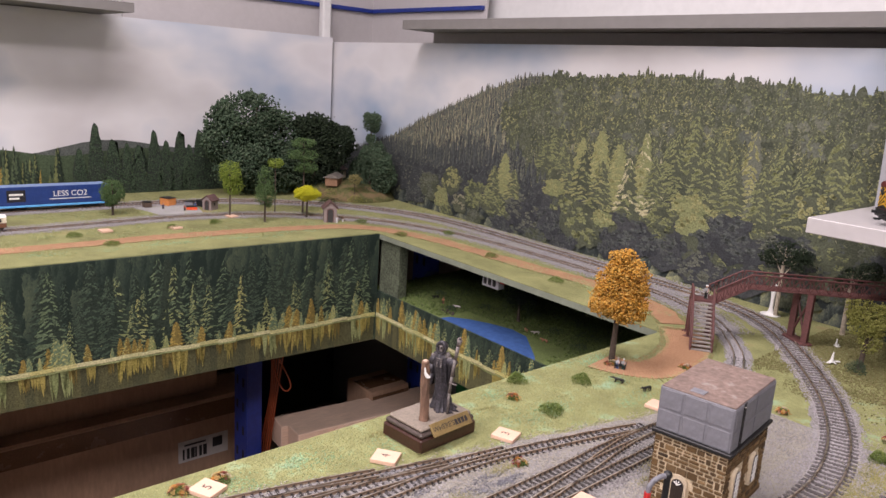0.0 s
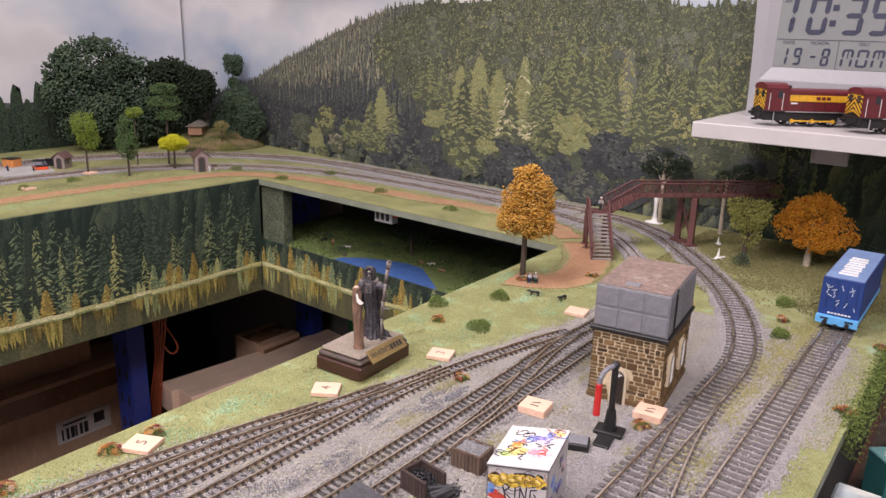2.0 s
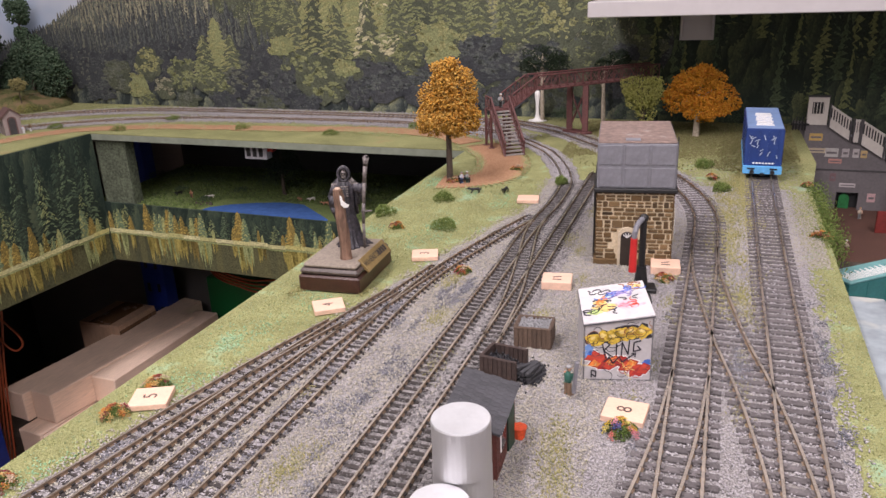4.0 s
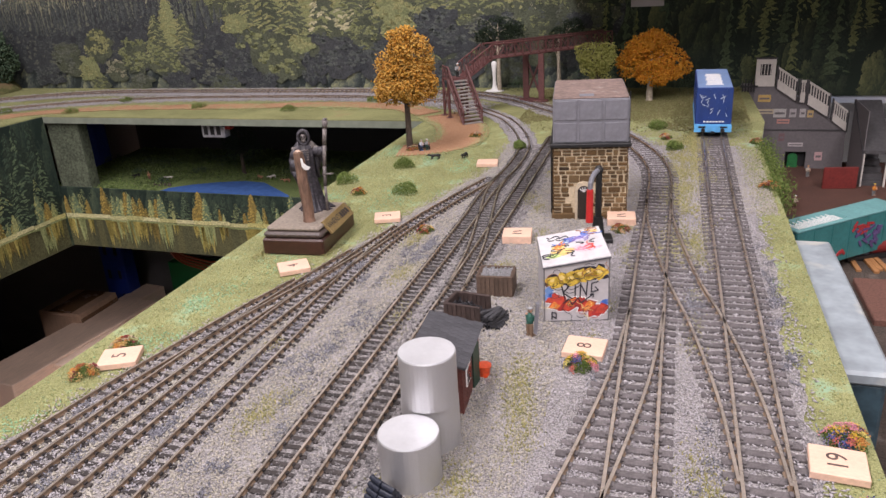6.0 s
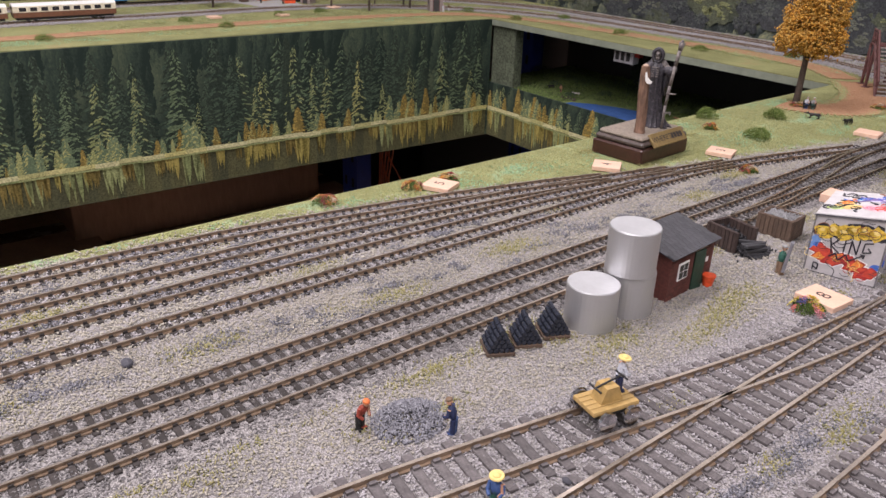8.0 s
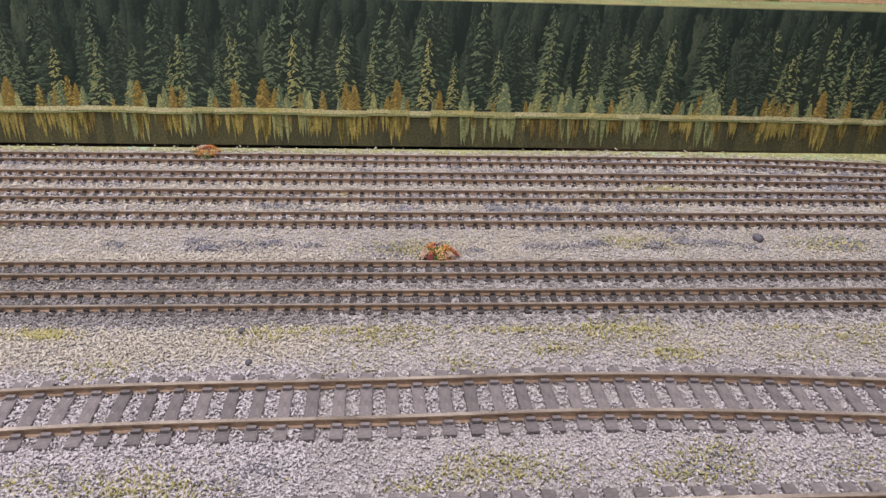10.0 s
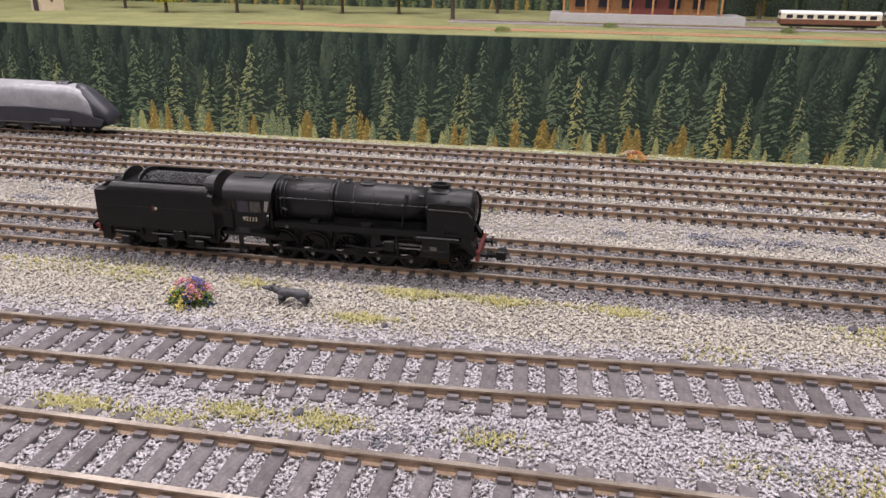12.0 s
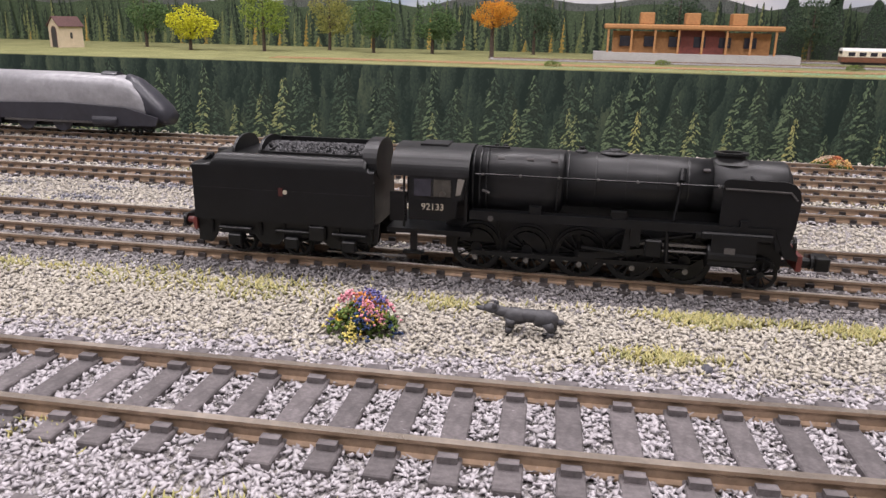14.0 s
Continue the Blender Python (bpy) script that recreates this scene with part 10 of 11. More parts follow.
def segment_text(name, text, x, z, w, h, gap, y, parent, slant=0.08):
    """Liquid crystal figures made of straight bars."""
    t = h * 0.13
    for ch in text:
        bm = bmesh.new()
        if ch == ":":
            for k in (0.3, 0.7):
                prism(bm, [(x + slant * h * k - t * 0.6, z + h * k - t * 0.6), (x + slant * h * k + t * 0.6, z + h * k - t * 0.6), (x + slant * h * k + t * 0.6, z + h * k + t * 0.6), (x + slant * h * k - t * 0.6, z + h * k + t * 0.6)], 0, 0.0002, Matrix(((1, 0, 0, 0), (0, 0, 1, y), (0, 1, 0, 0), (0, 0, 0, 1))))
            x += gap * 0.35
        else:
            for s in SEG[ch]:
                if s in "adg":
                    v = {"a": h - t / 2, "d": t / 2, "g": h / 2}[s]
                    pts = [(t * 0.35, v), (t * 0.9, v + t / 2), (w - t * 0.9, v + t / 2), (w - t * 0.35, v), (w - t * 0.9, v - t / 2), (t * 0.9, v - t / 2)]
                else:
                    u = t / 2 if s in "ef" else w - t / 2
                    v0, v1 = (h / 2, h) if s in "bf" else (0, h / 2)
                    pts = [(u, v0 + t * 0.2), (u + t / 2, v0 + t * 0.8), (u + t / 2, v1 - t * 0.8), (u, v1 - t * 0.2), (u - t / 2, v1 - t * 0.8), (u - t / 2, v0 + t * 0.8)]
                if ch == "1":
                    pts = [(a - w * 0.35, b) for a, b in pts]
                prism(bm, [(x + a + slant * b, z + b) for a, b in pts], 0, 0.0002, Matrix(((1, 0, 0, 0), (0, 0, 1, y), (0, 1, 0, 0), (0, 0, 0, 1))))
            if ch in "MN":
                prism(bm, [(x + w * 0.45 + slant * h, z + h * 0.9), (x + w * 0.55 + slant * h, z + h * 0.9), (x + w * 0.55 + slant * h * 0.6, z + h * 0.5), (x + w * 0.45 + slant * h * 0.6, z + h * 0.5)], 0, 0.0002, Matrix(((1, 0, 0, 0), (0, 0, 1, y), (0, 1, 0, 0), (0, 0, 0, 1))))
            x += gap
        bmesh.ops.recalc_face_normals(bm, faces=bm.faces)
        part(name, bm, LCDINK, parent)


def wall_clock():
    t = thing("digital_clock", pose(-0.0035, 1.058, 0.1655, -2, 0, 0) @ Matrix.Scale(1.015, 4), "white plastic digital clock with a grey liquid crystal screen", "clock")
    w0, w1, H = 0.031, 0.018, 0.225
    R0, R1 = 0.214, 0.227
    sx0, sx1, sz0, sz1 = 0.052, 0.182, 0.058, 0.143
    fx0, fx1, fz0, fz1 = 0.040, 0.194, 0.043, 0.166
    left = [(w0 - (w0 - w1) * (k / 6) ** 1.5, H * k / 6) for k in range(7)]
    right = [(R0 + (R1 - R0) * (k / 6) ** 1.5, H * k / 6) for k in range(7)]
    part("casing", slab_bm(left + right[::-1], 0.004, 0.045), CLOCKWHITE, t)
    # the raised front leaves a funnel round the screen
    part("front_side", slab_bm(left + [(fx0, H), (fx0, 0)], 0.0, 0.004), CLOCKWHITE, t)
    part("front_side", slab_bm(right + [(fx1, H), (fx1, 0)], 0.0, 0.004), CLOCKWHITE, t)
    part("front_foot", box_bm(fx0, fx1, 0.0, 0.004, 0, fz0), CLOCKWHITE, t)
    part("front_head", box_bm(fx0, fx1, 0.0, 0.004, fz1, H), CLOCKWHITE, t)
    bm = bmesh.new()
    o = [bm.verts.new(p) for p in ((fx0, 0.0, fz0), (fx1, 0.0, fz0), (fx1, 0.0, fz1), (fx0, 0.0, fz1))]
    i = [bm.verts.new(p) for p in ((sx0, 0.0036, sz0), (sx1, 0.0036, sz0), (sx1, 0.0036, sz1), (sx0, 0.0036, sz1))]
    for k in range(4):
        bm.faces.new((o[k], o[(k + 1) % 4], i[(k + 1) % 4], i[k]))
    part("bezel", bm, CLOCKWHITE, t, "sloped white bezel")
    scr = part("screen", box_bm(sx0, sx1, 0.003, 0.0042, sz0, sz1), LCD, t, "grey liquid crystal screen")
    y = 0.0026
    segment_text("time_figure", "10:35", 0.0545, 0.0945, 0.0205, 0.041, 0.0262, y, scr)
    segment_text("date_figure", "19", 0.0605, 0.0610, 0.0085, 0.019, 0.0115, y, scr)
    segment_text("date_figure", "-8", 0.0885, 0.0610, 0.0085, 0.019, 0.0125, y, scr)
    segment_text("day_figure", "MON", 0.1215, 0.0610, 0.0115, 0.019, 0.0150, y, scr)
    part("screen_line", box_bm(sx0, sx1, y, 0.003, 0.0885, 0.0891), LCDINK, scr)
    part("screen_line", box_bm(0.1175, 0.1180, y, 0.003, sz0, 0.0885), LCDINK, scr)
    for word, x, z in (("AM", 0.0590, 0.130), ("DATE", 0.0660, 0.0852), ("MONTH", 0.0985, 0.0852), ("DAY", 0.143, 0.0852)):
        lettering("caption", word, 0.0036, LCDINK, scr, pose(x, y, z, 90, 0, 0))


wall_clock()


def shunter(x0, y0, label, red=False):
    t = thing("shunting_engine", pose(x0, y0, 0.1656, 0, 0, 38), label, "model locomotive", "shunting engines")
    L, hw = 0.110, 0.0155
    part("frame", box_bm(0.003, L - 0.003, -hw * 0.80, hw * 0.80, 0.006, 0.0150, bevel=0.0006), BLACK, t)
    part("running_plate", box_bm(0.0, L, -hw, hw, 0.0150, 0.0165, bevel=0.0003), BLACK, t)
    part("valance_line", box_bm(0.024, L - 0.004, -hw - 0.0004, -hw, 0.0154, 0.0163), STEEL, t)

    def body(name, x_0, x_1, half, z1, crown, material, label="", foot=0.0165):
        pts = [(-half, foot), (half, foot), (half, z1)] + [(half * math.cos(a), z1 + crown * math.sin(a)) for a in [math.pi * k / 12 for k in range(1, 12)]] + [(-half, z1)]
        bm = bmesh.new()
        prism(bm, pts, 0, x_1 - x_0, Matrix(((0, 0, 1, x_0), (1, 0, 0, 0), (0, 1, 0, 0), (0, 0, 0, 1))))
        bmesh.ops.recalc_face_normals(bm, faces=bm.faces)
        return part(name, bm, material, t, label)

    cab = body("cab", 0.002, 0.0235, hw, 0.0390, 0.0055, MAROON)
    bon = body("bonnet", 0.0235, L - 0.004, hw * 0.93, 0.0360, 0.0038, MAROON)
    roof = body("cab_roof", 0.0012, 0.0250, hw + 0.0005, 0.0397, 0.0058, MAROON, foot=0.0388)
    for k in range(7):
        part("bonnet_seam", box_bm(0.031 + 0.0115 * k, 0.0314 + 0.0115 * k, -hw * 0.93 - 0.0003, -hw * 0.93, 0.018, 0.0362), BLACK, bon)
    part("roof_vent", box_bm(0.0255, 0.033, -0.004, 0.004, 0.0395, 0.0425, bevel=0.0008), BLACK, bon)
    part("yellow_band", box_bm(0.0275, L - 0.0115, -hw * 0.93 - 0.0006, -hw * 0.93 - 0.0001, 0.0268, 0.0333), ENGYELLOW, bon, "yellow band along the bonnet")
    for k in range(3):
        part("brand_bar", box_bm(0.0555 + 0.0055 * k, 0.0598 + 0.0055 * k, -hw * 0.93 - 0.0009, -hw * 0.93 - 0.0006, 0.0284, 0.0318), MAROON, bon)
    part("number_bar", box_bm(0.029, 0.036, -hw * 0.93 - 0.0005, -hw * 0.93, 0.0238, 0.0254), WHITE, bon)
    for dx in (0.0055, 0.0195):
        part("handrail", rod_bm((dx, -hw - 0.0008, 0.0175), (dx, -hw - 0.0008, 0.0350), 0.0003, 6), WHITE, cab)
    part("cab_window", box_bm(0.0140, 0.0185, -hw - 0.0003, -hw + 0.0004, 0.0300, 0.0375), PANE, cab)
    part("cab_door", box_bm(0.0070, 0.0125, -hw - 0.0004, -hw + 0.0004, 0.0180, 0.0375), MAROON, cab)
    # warning chevrons on both ends
    for end in (0, 1):
        xe = 0.002 if end == 0 else L - 0.004
        d = -1 if end == 0 else 1
        a, b = (xe - 0.0004, xe) if d < 0 else (xe, xe + 0.0004)
        face = part("end_face", box_bm(a, b, -hw * 0.93, hw * 0.93, 0.0172, 0.0385), BLACK, cab if end == 0 else bon, "black end with yellow chevrons")
        a, b = (xe - 0.0007, xe - 0.0004) if d < 0 else (xe + 0.0004, xe + 0.0007)
        for k in range(7):
            for s in (-1, 1):
                w = hw * 0.92
                z = 0.0215 + 0.0050 * k
                lo, hi = 0.0174, 0.0384
                pts = [(0, min(hi, z)), (0, min(hi, z + 0.0024)), (s * w, max(lo, min(hi, z + 0.0024 - w * 0.8))), (s * w, max(lo, min(hi, z - w * 0.8)))]
                if abs(pts[2][1] - pts[3][1]) < 1e-4 and abs(pts[0][1] - pts[1][1]) < 1e-4:
                    continue
                bm = bmesh.new()
                if abs(pts[2][1] - pts[3][1]) < 1e-4:
                    pts = pts[:3]
                elif abs(pts[0][1] - pts[1][1]) < 1e-4:
                    pts = [pts[0], pts[2], pts[3]]
                prism(bm, pts, 0, b - a, Matrix(((0, 0, 1, a), (1, 0, 0, 0), (0, 1, 0, 0), (0, 0, 0, 1))))
                bmesh.ops.recalc_face_normals(bm, faces=bm.faces)
                part("chevron", bm, ENGYELLOW, face)
        for s in (-1, 1):
            if end == 0:
                part("end_window", box_bm(a - 0.0004, a, s * 0.0075 - 0.0032, s * 0.0075 + 0.0032, 0.0305, 0.0375), PANE, face)
            part("buffer", rod_bm((xe, s * 0.0105, 0.0125), (xe + d * 0.0065, s * 0.0105, 0.0125), 0.0016, 10), BLACK, t)
        part("buffer_beam", box_bm(min(xe, xe + d * 0.0016), max(xe, xe + d * 0.0016), -hw, hw, 0.0085, 0.0150), BUFFRED if red and end == 0 else BLACK, t)
        part("coupling_hook", box_bm(min(xe + d * 0.001, xe + d * 0.007), max(xe + d * 0.001, xe + d * 0.007), -0.002, 0.002, 0.0055, 0.0075), BLACK, t)
    for x in (0.033, 0.055, 0.077):
        for s in (-1, 1):
            piece("wheel", wheel_mesh(0.0080, 10, 0.0016, BLACK), t, pose(x, s * 0.0098, 0.0087, 0, 0, 0 if s < 0 else 180))
        part("crank_boss", rod_bm((x, -0.0150, 0.0062), (x, -0.0128, 0.0062), 0.0021, 12), ENGYELLOW, t)
    part("coupling_rod", box_bm(0.032, 0.078, -0.0146, -0.0136, 0.0054, 0.0070, bevel=0.0003), ENGYELLOW, t, "yellow coupling rod")
    for x in (0.012, 0.094):
        part("step", box_bm(x, x + 0.006, -hw, -hw + 0.003, 0.003, 0.0042), STEEL, t)
        part("step_hanger", box_bm(x, x + 0.001, -hw + 0.001, -hw + 0.002, 0.0042, 0.0150), STEEL, t)
    part("air_tank", rod_bm((0.083, -0.0125, 0.0075), (0.092, -0.0125, 0.0075), 0.0028, 12), STEEL, t)


shunter(0.0635, 0.969, "maroon and yellow shunting engine with chevron ends on the shelf")
shunter(0.1545, 0.972, "maroon and yellow shunting engine coupled behind another on the shelf")
shunter(0.2455, 0.975, "maroon and yellow shunting engine with a red buffer beam", red=True)

# ---- shelves above the backdrops ----
OVERGREY = mat("light_grey_shelf_underside", (0.20, 0.19, 0.185), 0.6, grain=60, vary=0.05, stain=5, stain_vary=0.1, relief=0.05)
solid("overhead_shelf_far", box_bm(-0.93, 1.85, 1.115, 1.398, 0.374, 0.392), OVERGREY, "grey underside of a shelf over the far backdrop", kind="structure")
solid("overhead_shelf_left", box_bm(-1.89, -1.17, -1.6, 0.66, 0.3645, 0.382), OVERGREY, "grey underside of a shelf over the side backdrop", kind="structure")
PANEL_BACK = mat("brown_grey_wall_panel", (0.29, 0.27, 0.26), 0.6, grain=60, vary=0.05, stain=5, stain_vary=0.1, relief=0.05)
solid("wall_panel_far", box_bm(-0.93, 1.85, 1.20, 1.206, 0.30, 0.374), PANEL_BACK, "dull grey-brown wall panel above the far backdrop", kind="structure")
solid("wall_panel_corner", box_bm(-1.375, -1.370, 0.705, 1.36, 0.30, 0.62), SHELFWHITE, "white wall panel in the corner", kind="structure")
solid("wall_panel_corner", box_bm(-1.370, -0.935, 1.355, 1.36, 0.30, 0.62), SHELFWHITE, "white wall panel in the corner", kind="structure")
for a in ((-1.369, -1.360, 0.71, 1.352, 0.436, 0.446), (-1.359, -0.94, 1.345, 1.354, 0.436, 0.446)):
    solid("trim_blue", box_bm(*a, bevel=0.001), BLUE, "blue trim strip along the white panels", kind="structure")

# ---- under the layout ----
# added boards that block room light, so that the pit stays dark
solid("skirt_right", box_bm(0.2300, 0.2340, -1.6, 1.2, -0.9, -0.0102), DARK, "dark board below the yard edge", kind="structure")
solid("skirt_near", box_bm(-1.9, 0.2300, -1.606, -1.6, -0.9, -0.0102), DARK, "dark board that closes the near end", kind="structure")
solid("skirt_left", box_bm(-1.356, -1.35, -1.6, 1.29, -0.9, -0.0102), DARK, "dark board behind the side shelves", kind="structure")
# added board in place of the pale wall; its grey holds the shade
solid("skirt_far", box_bm(-1.35, 0.2300, 1.255, 1.261, -0.9, -0.0102), mat("shaded_grey_board", (0.20, 0.19, 0.185), 0.7, stain=4), "dull grey board behind the lower scene", kind="structure")
solid("lower_back_board", box_bm(-0.79, -0.13, 1.195, 1.199, -0.13, -0.0102), DARK, "black board behind the lower scene", kind="structure")
solid("lower_side_board", box_bm(-0.134, -0.130, 0.925, 1.195, -0.13, -0.0102), DARK, "black board beside the lower scene", kind="structure")
CARDBOARD = mat("brown_cardboard", (0.48, 0.31, 0.21), 0.85, grain=160, vary=0.12, stain=12, stain_vary=0.25, relief=0.15, stretch=(1, 1, 0.2))
PINE = mat("pale_sawn_pine", (0.80, 0.60, 0.47), 0.6, grain=90, vary=0.14, stain=16, stain_vary=0.15, relief=0.15, stretch=(8, 0.5, 8))
PAPER = mat("white_paper_label", (0.62, 0.60, 0.58), 0.7, grain=100, vary=0.04)
INK = mat("black_print_ink", (0.02, 0.02, 0.022), 0.7)
shelf_low = solid("floor_lower_shelf", box_bm(-1.345, -0.15, -1.59, 1.25, -0.66, -0.64), mat("dark_brown_shelf", (0.22, 0.16, 0.13), 0.8, grain=60, stain=6), "dark brown storage shelf under the layout", kind="structure")


def carton(x0, x1, y0, y1, z0, z1, label, sticker=False):
    t = thing("cardboard_box", pose((x0 + x1) / 2, (y0 + y1) / 2, z0), label, "cardboard box", "cartons under the layout")
    a, b, h = (x1 - x0) / 2, (y1 - y0) / 2, z1 - z0
    part("box_body", box_bm(-a, a, -b, b, 0, h - 0.001, bevel=0.002), CARDBOARD, t)
    for s in (-1, 1):
        part("top_flap", box_bm(-a + 0.001 if s < 0 else 0.002, -0.002 if s < 0 else a - 0.001, -b + 0.001, b - 0.001, h - 0.001, h + 0.002, bevel=0.0008), CARDBOARD, t)
    part("tape", box_bm(-0.025, 0.025, -b + 0.0015, b - 0.0015, h + 0.002, h + 0.0024), mat("brown_packing_tape", (0.16, 0.085, 0.045), 0.25), t)
    part("tape_end", box_bm(a, a + 0.0004, -b * 0.98, b * 0.98, h * 0.80, h * 0.97), mat("brown_packing_tape", (0.16, 0.085, 0.045), 0.25), t)
    if sticker:
        st = part("paper_label", box_bm(a, a + 0.0006, 0.075, 0.185, h * 0.42, h * 0.42 + 0.048), PAPER, t, "white address label with black bars")
        for k in range(6):
            part("print_bar", box_bm(a + 0.0006, a + 0.0009, 0.084 + 0.009 * k, 0.088 + 0.009 * k + 0.002 * (k % 3), h * 0.42 + 0.006, h * 0.42 + 0.030), INK, st)
        part("print_bar", box_bm(a + 0.0006, a + 0.0009, 0.150, 0.172, h * 0.42 + 0.018, h * 0.42 + 0.040), INK, st)
        part("print_bar", box_bm(a + 0.0006, a + 0.0009, 0.088, 0.135, h * 0.42 + 0.036, h * 0.42 + 0.040), INK, st)


carton(-1.34, -1.08, 0.36, 0.88, -0.64, -0.415, "large brown cardboard carton with a white label", sticker=True)
carton(-1.34, -1.06, -0.28, 0.34, -0.64, -0.40, "large brown cardboard carton on the lower shelf")
carton(-1.34, -1.12, 0.30, 0.80, -0.412, -0.27, "brown cardboard carton stacked on another")
carton(-0.78, -0.58, 0.22, 0.60, -0.64, -0.56, "low brown cardboard carton on the lower shelf")


def steel_post(x, y, z0, z1):
    """An upright of folded steel with key-hole slots."""
    t = thing("steel_post", pose(x, y, z0), "blue painted slotted steel shelf post", "shelf post", "blue steel posts")
    h = z1 - z0
    part("post_front", box_bm(-0.025, 0.025, -0.002, 0.0, 0, h, bevel=0.0006), BLUE, t)
    for s in (-1, 1):
        part("post_flange", box_bm(s * 0.025 - 0.001, s * 0.025 + 0.001, 0.0, 0.030, 0, h), BLUE, t)
    for k in range(int(h / 0.05)):
        for s in (-1, 1):
            part("slot", box_bm(s * 0.012 - 0.0035, s * 0.012 + 0.0035, -0.0026, -0.0019, 0.02 + 0.05 * k, 0.038 + 0.05 * k), INK, t)


steel_post(-0.915, 0.755, -0.64, -0.012)
steel_post(-0.885, 1.165, -0.64, -0.012)


def timber(x0, y0, x1, y1, z, w, h, label):
    """A sawn batten from one end to the other, lying with its underside at z."""
    d = math.hypot(x1 - x0, y1 - y0)
    bm = box_bm(-w / 2, w / 2, 0, d, 0, h, bevel=0.0015)
    solid("timber_batten", bm, PINE, label, "timber", group="stacked battens", m=pose(x0, y0, z, 0, 0, math.degrees(math.atan2(y1 - y0, x1 - x0)) - 90))


TL = "pale planed pine batten lying in a stack"
bm = bmesh.new()
pack = thing("support_crate", pose(-0.80, 0.98, -0.64), "low dark crate that carries the timber stack", "crate")
part("crate_side", box_bm(-0.10, 0.10, -0.12, 0.16, 0, 0.140, bevel=0.002), CARDBOARD, pack)
timber(-0.835, 0.790, -0.805, 1.19, -0.500, 0.050, 0.049, TL)
timber(-0.780, 0.785, -0.755, 1.18, -0.500, 0.050, 0.049, TL)
timber(-0.883, 0.815, -0.835, 1.21, -0.4505, 0.048, 0.050, TL)
timber(-0.832, 0.822, -0.800, 1.14, -0.4505, 0.048, 0.052, TL)
timber(-0.775, 0.895, -0.770, 1.17, -0.4505, 0.050, 0.048, TL)
solid("green_crate", box_bm(-0.80, -0.60, 1.215, 1.25, -0.64, -0.35, bevel=0.003), mat("green_plastic", (0.01, 0.16, 0.045), 0.45, stain=20), "dark green plastic crate behind the timber", "crate")
carton(-0.955, -0.86, 1.03, 1.13, -0.64, -0.385, "tall brown cardboard carton beside the timber")
WIRE = mat("orange_brown_wire", (0.30, 0.06, 0.02), 0.5)


def cable(pts, r, material, label):
    cu = bpy.data.curves.new("cable", "CURVE")
    cu.dimensions, cu.bevel_depth, cu.bevel_resolution = "3D", r, 2
    sp = cu.splines.new("BEZIER")
    sp.bezier_points.add(len(pts) - 1)
    for b, p in zip(sp.bezier_points, pts):
        b.co, b.handle_left_type, b.handle_right_type = p, "AUTO", "AUTO"
    tmp = bpy.data.objects.new("cable", cu)
    me = bpy.data.meshes.new_from_object(tmp)
    bpy.data.objects.remove(tmp)
    me.materials.clear()
    me.materials.append(material)
    tagged(new("cable", me), label, "cable", "loose cables")


CL = "thin orange-brown wire hanging under the layout"
for k in range(5):
    o = 0.008 * k
    cable([(-0.868 + o, 0.80, -0.012), (-0.880 + o * 1.5, 0.80, -0.20), (-0.900 + o * 0.6, 0.81, -0.33 - o), (-0.925 + o, 0.80, -0.50), (-0.93, 0.81, -0.638)], 0.0016, WIRE, CL)
cable([(-0.865, 0.80, -0.012), (-0.86, 0.80, -0.24), (-0.835, 0.81, -0.315), (-0.862, 0.80, -0.29), (-0.872, 0.80, -0.02)], 0.0016, WIRE, CL)
for k in range(4):
    cable([(-0.72, 1.10, -0.115), (-0.69, 1.10, -0.262 - 0.006 * k), (-0.62, 1.09, -0.285 - 0.006 * k), (-0.52, 1.08, -0.280 - 0.01 * k), (-0.34, 1.05, -0.34), (-0.2, 1.0, -0.638)], 0.0018, WIRE, CL)

# ---- the lower scene in the pit ----
TURFDARK = mat("dark_green_turf", (0.16, 0.215, 0.065), 0.95, grain=900, vary=0.5, stain=22, stain_vary=0.4, relief=0.7, depth=0.001, second=(0.20, 0.23, 0.085), second_cut=0.6)
low = solid("ground_lower_scene", prism_bm([(-0.765, 0.9405), (-0.742, 0.9405), (-0.136, 0.9205), (-0.136, 1.194), (-0.785, 1.194)], -0.122, -0.112), TURFDARK, "dark green turf of the lower scene", kind="structure")
LAKE = mat("blue_lake_film", (0.075, 0.16, 0.42), 0.12, grain=120, vary=0.12, stain=25, stain_vary=0.2, relief=0.1, depth=0.0003)
solid("lake_water", prism_bm([(-0.562, 0.9365), (-0.556, 0.958), (-0.530, 0.978), (-0.495, 0.994), (-0.455, 1.004), (-0.420, 1.000), (-0.385, 0.972), (-0.352, 0.945), (-0.337, 0.9295)], -0.1121, -0.1112), LAKE, "blue model lake at the edge of the lower scene", kind="structure")
solid("scene_pillar", box_bm(-0.738, -0.682, 0.942, 0.962, -0.112, -0.0102, bevel=0.001), mat("dark_stone_print", (0.11, 0.13, 0.085), 0.8, grain=260, vary=0.6, stain=60, stain_vary=0.5), "dark mottled stone print pillar at the pit corner", "pillar")
g = np.random.default_rng(77)
n = 9000
lx, ly = g.uniform(-0.775, -0.14, n), g.uniform(0.945, 1.19, n)
keep = ~((ly < 1.006) & (lx > -0.565) & (lx < -0.335))
hump = 0.0035 * (0.5 + 0.5 * np.sin(lx * 55 + 3 * np.sin(ly * 40))) * g.random(n)
